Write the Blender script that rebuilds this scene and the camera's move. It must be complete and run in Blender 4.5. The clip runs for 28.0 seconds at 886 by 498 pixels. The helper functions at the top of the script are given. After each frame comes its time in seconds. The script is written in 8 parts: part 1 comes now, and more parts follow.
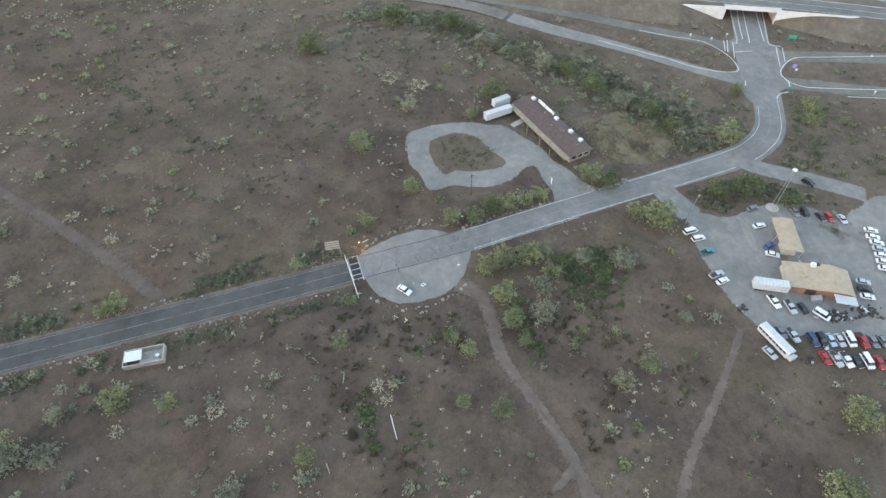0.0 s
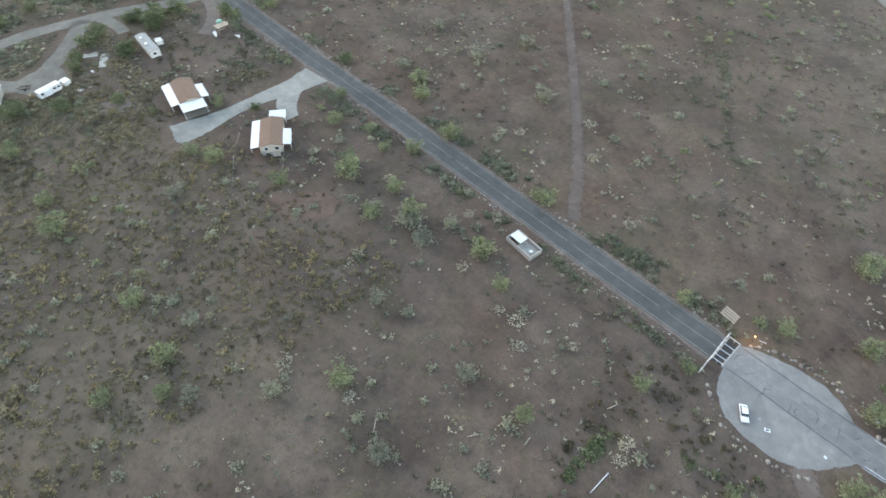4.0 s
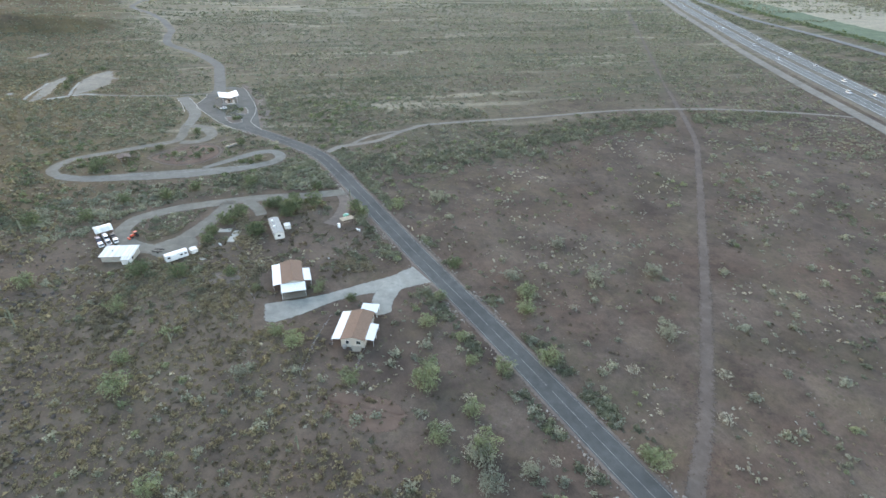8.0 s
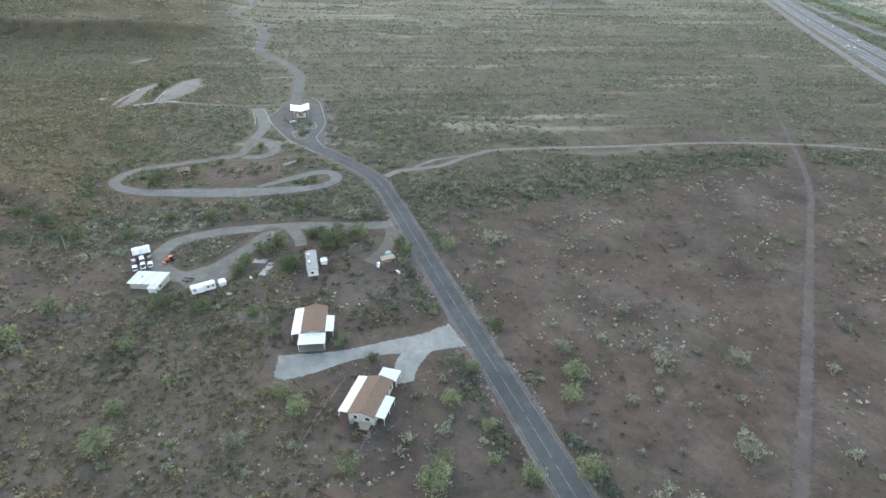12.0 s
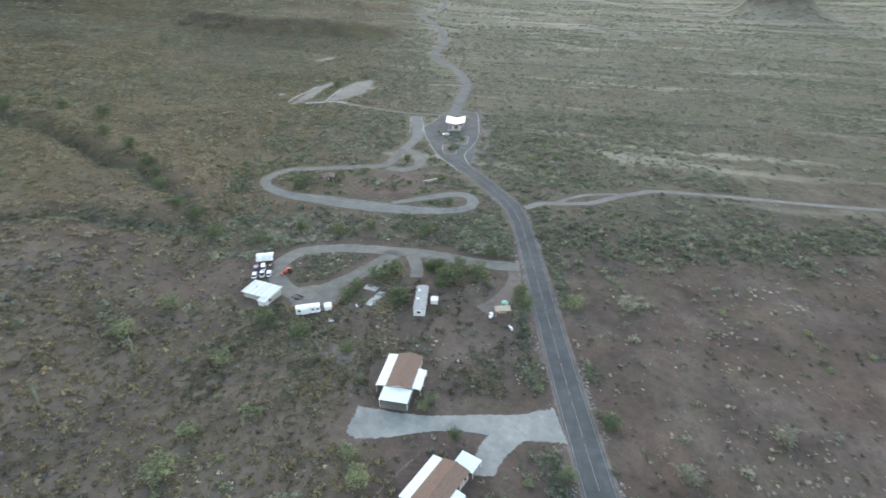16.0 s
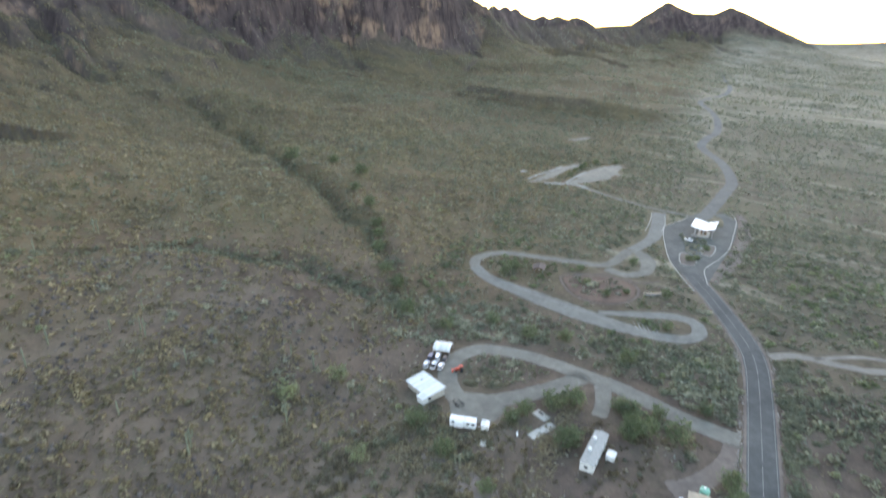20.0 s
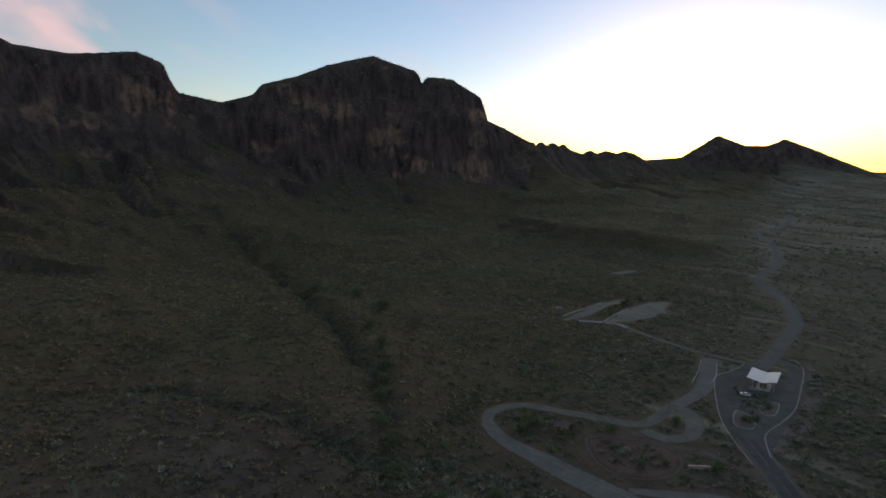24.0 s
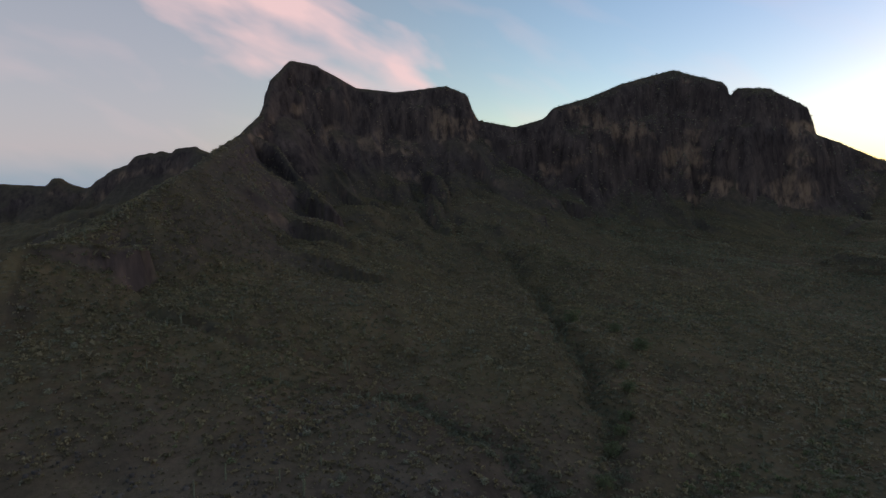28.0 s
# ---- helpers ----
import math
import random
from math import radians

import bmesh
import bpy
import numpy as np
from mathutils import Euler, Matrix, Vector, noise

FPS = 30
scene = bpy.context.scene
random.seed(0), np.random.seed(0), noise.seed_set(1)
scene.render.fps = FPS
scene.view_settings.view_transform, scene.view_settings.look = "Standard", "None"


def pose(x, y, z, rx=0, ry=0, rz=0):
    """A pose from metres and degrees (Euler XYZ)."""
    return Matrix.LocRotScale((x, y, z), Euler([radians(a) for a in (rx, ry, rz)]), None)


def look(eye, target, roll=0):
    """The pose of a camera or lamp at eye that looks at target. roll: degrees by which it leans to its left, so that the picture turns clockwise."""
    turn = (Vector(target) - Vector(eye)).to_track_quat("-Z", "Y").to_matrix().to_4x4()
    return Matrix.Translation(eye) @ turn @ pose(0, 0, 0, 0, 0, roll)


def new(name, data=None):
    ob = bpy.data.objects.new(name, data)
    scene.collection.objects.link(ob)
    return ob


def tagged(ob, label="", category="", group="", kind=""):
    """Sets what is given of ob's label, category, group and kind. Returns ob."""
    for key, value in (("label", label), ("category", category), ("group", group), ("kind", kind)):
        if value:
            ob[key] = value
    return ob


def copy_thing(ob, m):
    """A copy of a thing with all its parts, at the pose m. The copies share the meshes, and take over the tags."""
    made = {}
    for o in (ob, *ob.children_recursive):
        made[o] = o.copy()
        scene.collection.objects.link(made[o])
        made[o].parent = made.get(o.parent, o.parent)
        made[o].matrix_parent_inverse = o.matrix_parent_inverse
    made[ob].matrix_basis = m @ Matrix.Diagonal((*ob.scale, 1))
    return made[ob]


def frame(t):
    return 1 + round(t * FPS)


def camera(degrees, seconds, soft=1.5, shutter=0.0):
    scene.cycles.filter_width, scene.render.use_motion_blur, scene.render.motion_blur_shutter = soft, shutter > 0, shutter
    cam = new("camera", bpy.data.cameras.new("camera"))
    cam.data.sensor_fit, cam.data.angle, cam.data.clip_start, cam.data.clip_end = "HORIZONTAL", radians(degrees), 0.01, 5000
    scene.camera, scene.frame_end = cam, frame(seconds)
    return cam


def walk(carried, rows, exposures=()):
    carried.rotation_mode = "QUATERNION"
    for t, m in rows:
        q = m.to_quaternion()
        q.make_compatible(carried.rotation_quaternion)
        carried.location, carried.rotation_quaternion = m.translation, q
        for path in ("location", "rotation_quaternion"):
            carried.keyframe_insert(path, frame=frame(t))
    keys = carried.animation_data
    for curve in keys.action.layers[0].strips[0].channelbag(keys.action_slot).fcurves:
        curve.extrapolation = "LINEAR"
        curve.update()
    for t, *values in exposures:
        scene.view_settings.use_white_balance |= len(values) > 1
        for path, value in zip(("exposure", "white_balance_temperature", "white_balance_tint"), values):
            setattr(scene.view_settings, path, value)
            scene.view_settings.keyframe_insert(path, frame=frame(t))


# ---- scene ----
cam = camera(75.74, 28.0, soft=1.5, shutter=0.5)

# seconds, eye x y z, heading, downward pitch, roll (degrees; heading 0 is +x along the park road, 90 is +y)
PATH = [
    (0, 17.48, 102.06, 129.80, -107.21, 49.72, -1.23),
    (0.5, 16.12, 103.06, 129.87, -103.13, 49.73, -0.88),
    (0.7, 15.41, 103.41, 129.95, -95.05, 49.90, -0.79),
    (1, 13.85, 103.98, 130.21, -74.82, 50.14, 0.05),
    (1.5, 10.25, 104.17, 130.94, -57.45, 50.49, -0.18),
    (2, 8.12, 103.71, 130.97, -55.71, 50.52, -0.52),
    (2.5, 7.08, 103.07, 130.91, -55.04, 50.53, -0.49),
    (3, 6.66, 102.19, 130.39, -54.22, 50.37, -0.43),
    (3.5, 6.21, 100.88, 128.95, -48.32, 50.01, -0.34),
    (5.5, 4.84, 91.50, 115.63, -33.08, 44.65, -0.81),
    (6, 6.11, 89.34, 114.29, -31.94, 36.93, -0.53),
    (6.5, 8.23, 87.46, 114.25, -30.72, 30.03, -0.28),
    (7, 10.40, 85.29, 114.37, -29.76, 29.53, -0.40),
    (7.5, 12.68, 82.61, 114.32, -29.09, 29.21, -0.39),
    (8, 15.45, 79.67, 114.00, -27.30, 28.81, -0.32),
    (8.5, 18.77, 76.30, 113.40, -25.16, 28.39, -0.25),
    (9, 21.56, 72.88, 112.88, -22.92, 27.99, -0.20),
    (9.5, 24.29, 69.63, 112.94, -20.57, 28.10, -0.27),
    (10, 26.88, 66.33, 113.12, -18.88, 28.14, -0.22),
    (10.5, 29.56, 62.95, 113.65, -18.20, 28.22, -0.38),
    (11, 32.43, 59.64, 114.33, -17.92, 28.19, -0.41),
    (11.5, 35.07, 56.56, 114.91, -17.71, 28.16, -0.60),
    (12, 37.86, 53.48, 115.75, -17.57, 28.15, -0.63),
    (12.5, 40.71, 50.45, 116.39, -17.44, 28.14, -0.74),
    (14.5, 53.99, 40.46, 116.43, -11.78, 27.63, -0.75),
    (15, 57.36, 38.70, 117.04, -8.94, 27.56, -0.50),
    (15.5, 60.51, 37.20, 117.73, -5.43, 27.62, -0.41),
    (16, 64.42, 35.75, 118.59, 0.11, 27.74, -0.14),
    (16.5, 68.49, 34.36, 119.23, 5.55, 27.86, 0.07),
    (17, 72.61, 33.02, 119.68, 10.15, 27.93, 0.37),
    (17.5, 76.52, 31.75, 120.00, 13.60, 27.95, 0.52),
    (18, 80.29, 30.51, 120.62, 17.31, 28.04, 0.87),
    (18.5, 83.75, 29.25, 121.14, 21.00, 28.14, 0.99),
    (19, 87.48, 27.90, 121.62, 23.68, 28.20, 1.09),
    (19.5, 91.58, 26.39, 121.63, 25.11, 28.21, 0.98),
    (20, 96.93, 24.99, 121.55, 26.22, 21.15, 0.58),
    (20.5, 102.07, 23.76, 121.10, 26.84, 14.97, 0.23),
    (21, 106.87, 22.74, 120.54, 27.28, 8.27, 0.01),
    (21.5, 111.42, 21.96, 120.84, 27.49, 8.31, -0.10),
    (23.5, 128.32, 18.50, 121.32, 29.35, 8.36, -0.43),
    (24, 132.53, 17.61, 121.37, 32.25, 8.41, -0.35),
    (24.5, 136.46, 17.01, 121.45, 36.00, 8.44, -0.35),
    (25, 140.19, 16.44, 121.90, 40.34, 7.48, -0.23),
    (25.5, 143.50, 16.12, 122.43, 44.07, 7.58, -0.15),
    (26, 146.12, 16.36, 123.28, 49.53, 7.12, 0.12),
    (26.5, 149.26, 14.98, 123.20, 54.44, 6.75, 0.14),
    (27, 152.97, 13.64, 123.38, 57.66, 6.20, 0.05),
    (27.5, 157.06, 12.84, 123.93, 60.15, 6.31, -0.01),
    (28, 161.30, 12.61, 124.79, 61.45, 6.36, -0.14),
]


def heading(x, y, z, az, down, roll):
    a, p = radians(az), radians(down)
    way = Vector((math.cos(a) * math.cos(p), math.sin(a) * math.cos(p), -math.sin(p)))
    eye = Vector((x, y, z))
    return look(eye, eye + 100 * way, roll)


EXPOSURES = [(0.0, 1.0, 7450, 6.5), (3.0, 1.16, 7350, 7), (6.0, 1.26, 7100, 7), (8.0, 1.18, 6950, 7), (16.0, 1.14, 6900, 7.5), (18.5, 1.13, 6850, 8), (20.0, 1.21, 6850, 7.5), (21.0, 0.70, 6850, 8), (21.5, 0.54, 6800, 8), (23.5, -1.14, 6700, 10), (25.0, -1.95, 6650, 10.5), (26.5, -1.93, 6700, 10.5), (28.0, -1.44, 6800, 10.5)]
walk(cam, [(r[0], heading(*r[1:])) for r in PATH], exposures=EXPOSURES)

# ------------------------------------------------------------------ sky, dusk light
SUN_AZ, SUN_EL = 8.0, 4.0      # heading and height of the set sun's glow
world = bpy.data.worlds.new("dusk_sky")
scene.world = world
world.use_nodes = True
wn, wl = world.node_tree.nodes, world.node_tree.links
wn.clear()
w_out = wn.new("ShaderNodeOutputWorld")
w_bg = wn.new("ShaderNodeBackground")
w_sky = wn.new("ShaderNodeTexSky")
w_sky.sky_type = "NISHITA"
w_sky.sun_disc = False
w_sky.sun_elevation = radians(SUN_EL)
w_sky.sun_rotation = radians(90 - SUN_AZ)
w_sky.altitude = 500
w_sky.air_density, w_sky.dust_density, w_sky.ozone_density = 1.0, 0.5, 1.5
w_bg.inputs["Strength"].default_value = 0.74


def wmath(op, a, b=None, c=None):
    n = wn.new("ShaderNodeMath")
    n.operation = op
    for i, v in enumerate((a, b, c)):
        if v is None:
            continue
        if isinstance(v, (int, float)):
            n.inputs[i].default_value = v
        else:
            wl.new(v, n.inputs[i])
    return n.outputs[0]


def wdot(vec, d):
    n = wn.new("ShaderNodeVectorMath")
    n.operation = "DOT_PRODUCT"
    wl.new(vec, n.inputs[0])
    n.inputs[1].default_value = d
    return n.outputs["Value"]


def sky_dir(az, el):
    return Vector((math.cos(radians(az)) * math.cos(radians(el)), math.sin(radians(az)) * math.cos(radians(el)), math.sin(radians(el))))


# a few pink cirrus streaks over the peaks
w_co = wn.new("ShaderNodeTexCoord").outputs["Generated"]
c0 = sky_dir(82.5, 17.2)
c1 = (sky_dir(70.0, 11.5) - sky_dir(88.0, 18.5)).normalized()
c2 = c0.cross(c1).normalized()
along, across, facing = wdot(w_co, c1), wdot(w_co, c2), wdot(w_co, c0)
comb = wn.new("ShaderNodeCombineXYZ")
wl.new(wmath("MULTIPLY", along, 6.0), comb.inputs[0])
wl.new(wmath("MULTIPLY", across, 17.0), comb.inputs[1])
w_noise = wn.new("ShaderNodeTexNoise")
w_noise.inputs["Scale"].default_value = 1.0
w_noise.inputs["Detail"].default_value = 4.0
w_noise.inputs["Roughness"].default_value = 0.45
w_noise.inputs["Distortion"].default_value = 0.25
wl.new(comb.outputs[0], w_noise.inputs["Vector"])
shape = wmath("ADD", wmath("POWER", wmath("MULTIPLY", along, 2.9), 2), wmath("POWER", wmath("MULTIPLY", across, 10.0), 2))
shape = wmath("SUBTRACT", 1.0, shape)
cloud = wmath("MULTIPLY", wmath("ADD", shape, wmath("MULTIPLY_ADD", w_noise.outputs["Fac"], 4.2, -2.2)), 0.8)
veil = wmath("MULTIPLY", wmath("MULTIPLY_ADD", w_noise.outputs["Fac"], 2.4, -1.25), 0.35)
cloud = wmath("MAXIMUM", cloud, veil)
cloud = wmath("MULTIPLY", wmath("MINIMUM", wmath("MAXIMUM", cloud, 0.0), 1.0), wmath("GREATER_THAN", facing, 0.2))
# the side away from the sunset: a dull lilac-blue band low in the sky
away = wmath("MULTIPLY", wmath("SUBTRACT", 0.8, wdot(w_co, sky_dir(SUN_AZ, 0.0))), 1.5)
away = wmath("MINIMUM", wmath("MAXIMUM", away, 0.0), 1.0)
away = wmath("MULTIPLY", wmath("MULTIPLY", away, away), wmath("SUBTRACT", 3.0, wmath("MULTIPLY", away, 2.0)))
low = wmath("SUBTRACT", 1.0, wmath("MULTIPLY", wdot(w_co, (0, 0, 1)), 1.5))
away = wmath("MULTIPLY", wmath("MINIMUM", wmath("MAXIMUM", away, 0.0), 1.0), wmath("MINIMUM", wmath("MAXIMUM", low, 0.0), 1.0))
w_away = wn.new("ShaderNodeMix")
w_away.data_type = "RGBA"
wl.new(wmath("MULTIPLY", away, 0.9), w_away.inputs["Factor"])
glow = wmath("POWER", wmath("MAXIMUM", wdot(w_co, sky_dir(SUN_AZ, 4.0)), 0.0), 2.0)
w_cool = wn.new("ShaderNodeMix")
w_cool.data_type, w_cool.blend_type = "RGBA", "MULTIPLY"
wl.new(glow, w_cool.inputs["Factor"])
wl.new(w_sky.outputs["Color"], w_cool.inputs["A"])
w_cool.inputs["B"].default_value = (0.70, 0.77, 1.08, 1)
wl.new(w_cool.outputs["Result"], w_away.inputs["A"])
# the blue-grey shadow of the earth close to the horizon, the lilac above it
w_shade = wn.new("ShaderNodeMapRange")
w_shade.interpolation_type = "SMOOTHSTEP"
wl.new(wdot(w_co, (0, 0, 1)), w_shade.inputs["Value"])
w_shade.inputs["From Min"].default_value, w_shade.inputs["From Max"].default_value = 0.012, 0.06
w_belt = wn.new("ShaderNodeMix")
w_belt.data_type = "RGBA"
wl.new(w_shade.outputs["Result"], w_belt.inputs["Factor"])
w_belt.inputs["A"].default_value = (1.05, 1.42, 1.92, 1)
w_belt.inputs["B"].default_value = (1.72, 1.6, 1.98, 1)
wl.new(w_belt.outputs["Result"], w_away.inputs["B"])
w_mix = wn.new("ShaderNodeMix")
w_mix.data_type = "RGBA"
wl.new(wmath("MULTIPLY", cloud, 0.72), w_mix.inputs["Factor"])
wl.new(w_away.outputs["Result"], w_mix.inputs["A"])
w_mix.inputs["B"].default_value = (3.75, 2.5, 2.5, 1)
wl.new(w_mix.outputs["Result"], w_bg.inputs["Color"])
wl.new(w_bg.outputs["Background"], w_out.inputs["Surface"])

sun = new("sun", bpy.data.lights.new("sun", "SUN"))
sun.data.energy, sun.data.angle, sun.data.color = 1.1, radians(50), (1.0, 0.75, 0.52)
sun.matrix_world = look(1000 * sky_dir(SUN_AZ, 22.0), (0, 0, 0))

# ------------------------------------------------------------------ materials
MATS = {}


class Nodes:
    """Small shorthand for building a node material."""

    def __init__(self, name, rough=0.9, metal=0.0):
        self.mat = bpy.data.materials.new(name)
        self.mat.use_nodes = True
        self.n, self.l = self.mat.node_tree.nodes, self.mat.node_tree.links
        self.bsdf = self.n["Principled BSDF"]
        self.bsdf.inputs["Roughness"].default_value = rough
        self.bsdf.inputs["Metallic"].default_value = metal
        self.obj = self.n.new("ShaderNodeTexCoord").outputs["Object"]
        self.pos = self.n.new("ShaderNodeNewGeometry")
        self.world = self.pos.outputs["Position"]

    def put(self, v, socket):
        if isinstance(v, (int, float)):
            socket.default_value = v
        elif isinstance(v, tuple):
            socket.default_value = (*v, 1) if len(v) == 3 and socket.type == "RGBA" else v
        else:
            self.l.new(v, socket)

    def noise(self, scale, detail=3.0, rough=0.6, vec=None, stretch=None):
        vec = vec or self.world
        if stretch:
            m = self.n.new("ShaderNodeMapping")
            m.inputs["Scale"].default_value = stretch
            self.l.new(vec, m.inputs["Vector"])
            vec = m.outputs[0]
        t = self.n.new("ShaderNodeTexNoise")
        t.inputs["Scale"].default_value, t.inputs["Detail"].default_value, t.inputs["Roughness"].default_value = scale, detail, rough
        self.l.new(vec, t.inputs["Vector"])
        return t.outputs["Fac"]

    def voronoi(self, scale, out="Distance", vec=None):
        t = self.n.new("ShaderNodeTexVoronoi")
        t.inputs["Scale"].default_value = scale
        self.l.new(vec or self.world, t.inputs["Vector"])
        return t.outputs[out]

    def math(self, op, a, b=0.0, c=0.0):
        m = self.n.new("ShaderNodeMath")
        m.operation = op
        for i, v in enumerate((a, b, c)):
            self.put(v, m.inputs[i])
        return m.outputs[0]

    def ramp(self, fac, *stops):
        r = self.n.new("ShaderNodeValToRGB")
        e = r.color_ramp.elements
        while len(e) < len(stops):
            e.new(0.5)
        for el, (p, c) in zip(e, stops):
            el.position, el.color = p, (*c, 1)
        self.l.new(fac, r.inputs[0])
        return r.outputs[0]

    def step(self, fac, lo, hi):
        m = self.n.new("ShaderNodeMapRange")
        m.interpolation_type = "SMOOTHSTEP"
        self.put(fac, m.inputs[0])
        m.inputs[1].default_value, m.inputs[2].default_value = lo, hi
        return m.outputs[0]

    def mix(self, fac, a, b, blend="MIX"):
        m = self.n.new("ShaderNodeMix")
        m.data_type, m.blend_type = "RGBA", blend
        self.put(fac, m.inputs["Factor"])
        self.put(a, m.inputs["A"])
        self.put(b, m.inputs["B"])
        return m.outputs["Result"]

    def random(self):
        return self.n.new("ShaderNodeObjectInfo").outputs["Random"]

    def island(self):
        return self.pos.outputs["Random Per Island"]

    def bump(self, height, strength=0.4, dist=0.05):
        b = self.n.new("ShaderNodeBump")
        b.inputs["Strength"].default_value, b.inputs["Distance"].default_value = strength, dist
        self.l.new(height, b.inputs["Height"])
        self.l.new(b.outputs[0], self.bsdf.inputs["Normal"])

    def done(self, colour):
        self.put(colour, self.bsdf.inputs["Base Color"])
        return self.mat


def paint(name, colour, rough=0.55, metal=0.0, wear=0.12, scale=1.2):
    """Painted or plain solid stuff with a little grime at two scales."""
    if name in MATS:
        return MATS[name]
    k = Nodes(name, rough, metal)
    dirt = k.math("ADD", k.math("MULTIPLY", k.noise(scale, 4), 0.65), k.math("MULTIPLY", k.noise(scale * 9, 3), 0.35))
    dark = tuple(c * (1 - 2.2 * wear) for c in colour)
    lite = tuple(min(1.0, c * (1 + wear)) for c in colour)
    MATS[name] = k.done(k.ramp(dirt, (0.3, dark), (0.55, colour), (0.75, lite)))
    return MATS[name]


def ground_material():
    k = Nodes("desert_ground", 0.95)
    k.bsdf.inputs["Specular IOR Level"].default_value = 0.08
    big, mid, fine = k.noise(0.008, 5), k.noise(0.05, 5, 0.65), k.noise(0.7, 4, 0.7)
    soil = k.ramp(mid, (0.32, (0.070, 0.052, 0.042)), (0.5, (0.107, 0.081, 0.065)), (0.68, (0.150, 0.116, 0.091)))
    red = k.ramp(k.noise(0.02, 4), (0.45, (0, 0, 0)), (0.7, (1, 1, 1)))
    soil = k.mix(k.math("MULTIPLY", red, 0.5), soil, (0.145, 0.092, 0.066))
    soil = k.mix(k.math("MULTIPLY", k.step(k.noise(0.035, 4, 0.6), 0.52, 0.7), 0.45), soil, (0.150, 0.118, 0.076))
    grit = k.ramp(fine, (0.25, (0.78, 0.78, 0.78)), (0.5, (1.0, 1.0, 1.0)), (0.66, (1.06, 1.06, 1.06)), (0.8, (1.35, 1.33, 1.3)))
    specks = k.ramp(k.noise(2.3, 3, 0.8), (0.28, (0.72, 0.72, 0.72)), (0.5, (0.98, 0.98, 0.98)), (0.64, (1.05, 1.05, 1.04)), (0.76, (1.5, 1.48, 1.42)))
    mottle = k.ramp(k.noise(0.19, 5, 0.72), (0.3, (0.72, 0.73, 0.75)), (0.5, (1.0, 1.0, 1.0)), (0.7, (1.15, 1.13, 1.1)))
    straw = k.math("MULTIPLY", k.step(k.noise(0.045, 5, 0.72, stretch=(0.8, 1.2, 1)), 0.56, 0.7), k.step(k.noise(0.9, 3, 0.7), 0.42, 0.6))
    soil = k.mix(k.math("MULTIPLY", straw, 0.6), soil, (0.185, 0.146, 0.088))
    # flats north of the roads paled: distance haze put into the soil colour
    sep = k.n.new("ShaderNodeSeparateXYZ")
    k.l.new(k.world, sep.inputs[0])
    x, y, z = sep.outputs
    dry = k.math("MAXIMUM", k.math("MULTIPLY", k.step(y, -50, -140), k.step(x, 110, 20)), k.step(x, -40, -150))
    soil = k.mix(k.math("MULTIPLY", dry, 0.3), soil, (0.205, 0.168, 0.128))
    # paler stony rise behind the houses
    knoll = k.math("MULTIPLY", k.math("MULTIPLY", k.step(y, 40, 85), k.step(y, 300, 200)), k.math("MULTIPLY", k.step(x, 40, 110), k.step(x, 270, 230)))
    soil = k.mix(k.math("MULTIPLY", knoll, 0.5), soil, k.ramp(k.noise(0.06, 5, 0.7), (0.35, (0.115, 0.088, 0.064)), (0.65, (0.185, 0.146, 0.105))))
    # low weeds and small scrub too small to model
    tuft = k.voronoi(0.55)
    weed = k.math("MULTIPLY", k.step(tuft, 0.42, 0.2), k.step(k.noise(0.09, 4, 0.7), 0.42, 0.62))
    soil = k.mix(k.math("MULTIPLY", weed, 0.75), soil, (0.094, 0.083, 0.050))
    olive = k.math("MULTIPLY", k.step(k.noise(0.028, 5, 0.7), 0.5, 0.66), 0.5)
    soil = k.mix(olive, soil, (0.098, 0.082, 0.053))
    gloom = k.math("MULTIPLY", k.step(k.noise(0.05, 5, 0.7, stretch=(1.3, 0.8, 1)), 0.52, 0.68), 0.5)
    soil = k.mix(gloom, soil, (0.068, 0.050, 0.041))
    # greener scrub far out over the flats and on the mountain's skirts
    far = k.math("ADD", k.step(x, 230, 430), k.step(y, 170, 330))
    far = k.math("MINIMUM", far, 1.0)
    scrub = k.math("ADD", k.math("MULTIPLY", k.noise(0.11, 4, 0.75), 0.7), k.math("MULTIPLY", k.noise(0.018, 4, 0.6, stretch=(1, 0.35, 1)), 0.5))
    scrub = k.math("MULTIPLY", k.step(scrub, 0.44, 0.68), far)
    # the plain's soil pales past x 480, distance haze put into its colour
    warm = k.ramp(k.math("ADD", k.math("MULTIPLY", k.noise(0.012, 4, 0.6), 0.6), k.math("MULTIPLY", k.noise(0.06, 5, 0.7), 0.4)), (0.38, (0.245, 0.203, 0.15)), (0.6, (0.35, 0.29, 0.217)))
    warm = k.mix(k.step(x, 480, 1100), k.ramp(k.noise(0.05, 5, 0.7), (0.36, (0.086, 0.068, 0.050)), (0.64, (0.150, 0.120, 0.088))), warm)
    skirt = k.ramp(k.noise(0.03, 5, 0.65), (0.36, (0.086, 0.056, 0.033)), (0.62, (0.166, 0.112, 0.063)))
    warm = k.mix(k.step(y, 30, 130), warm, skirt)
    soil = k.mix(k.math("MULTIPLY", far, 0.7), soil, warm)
    soil = k.mix(k.math("MULTIPLY", scrub, 0.7), soil, k.mix(k.step(y, 30, 130), (0.150, 0.132, 0.084), (0.122, 0.100, 0.052)))
    bush = k.math("MULTIPLY", k.math("MULTIPLY", k.step(k.voronoi(0.31), 0.52, 0.28), k.step(k.noise(0.05, 4, 0.7), 0.36, 0.56)), far)
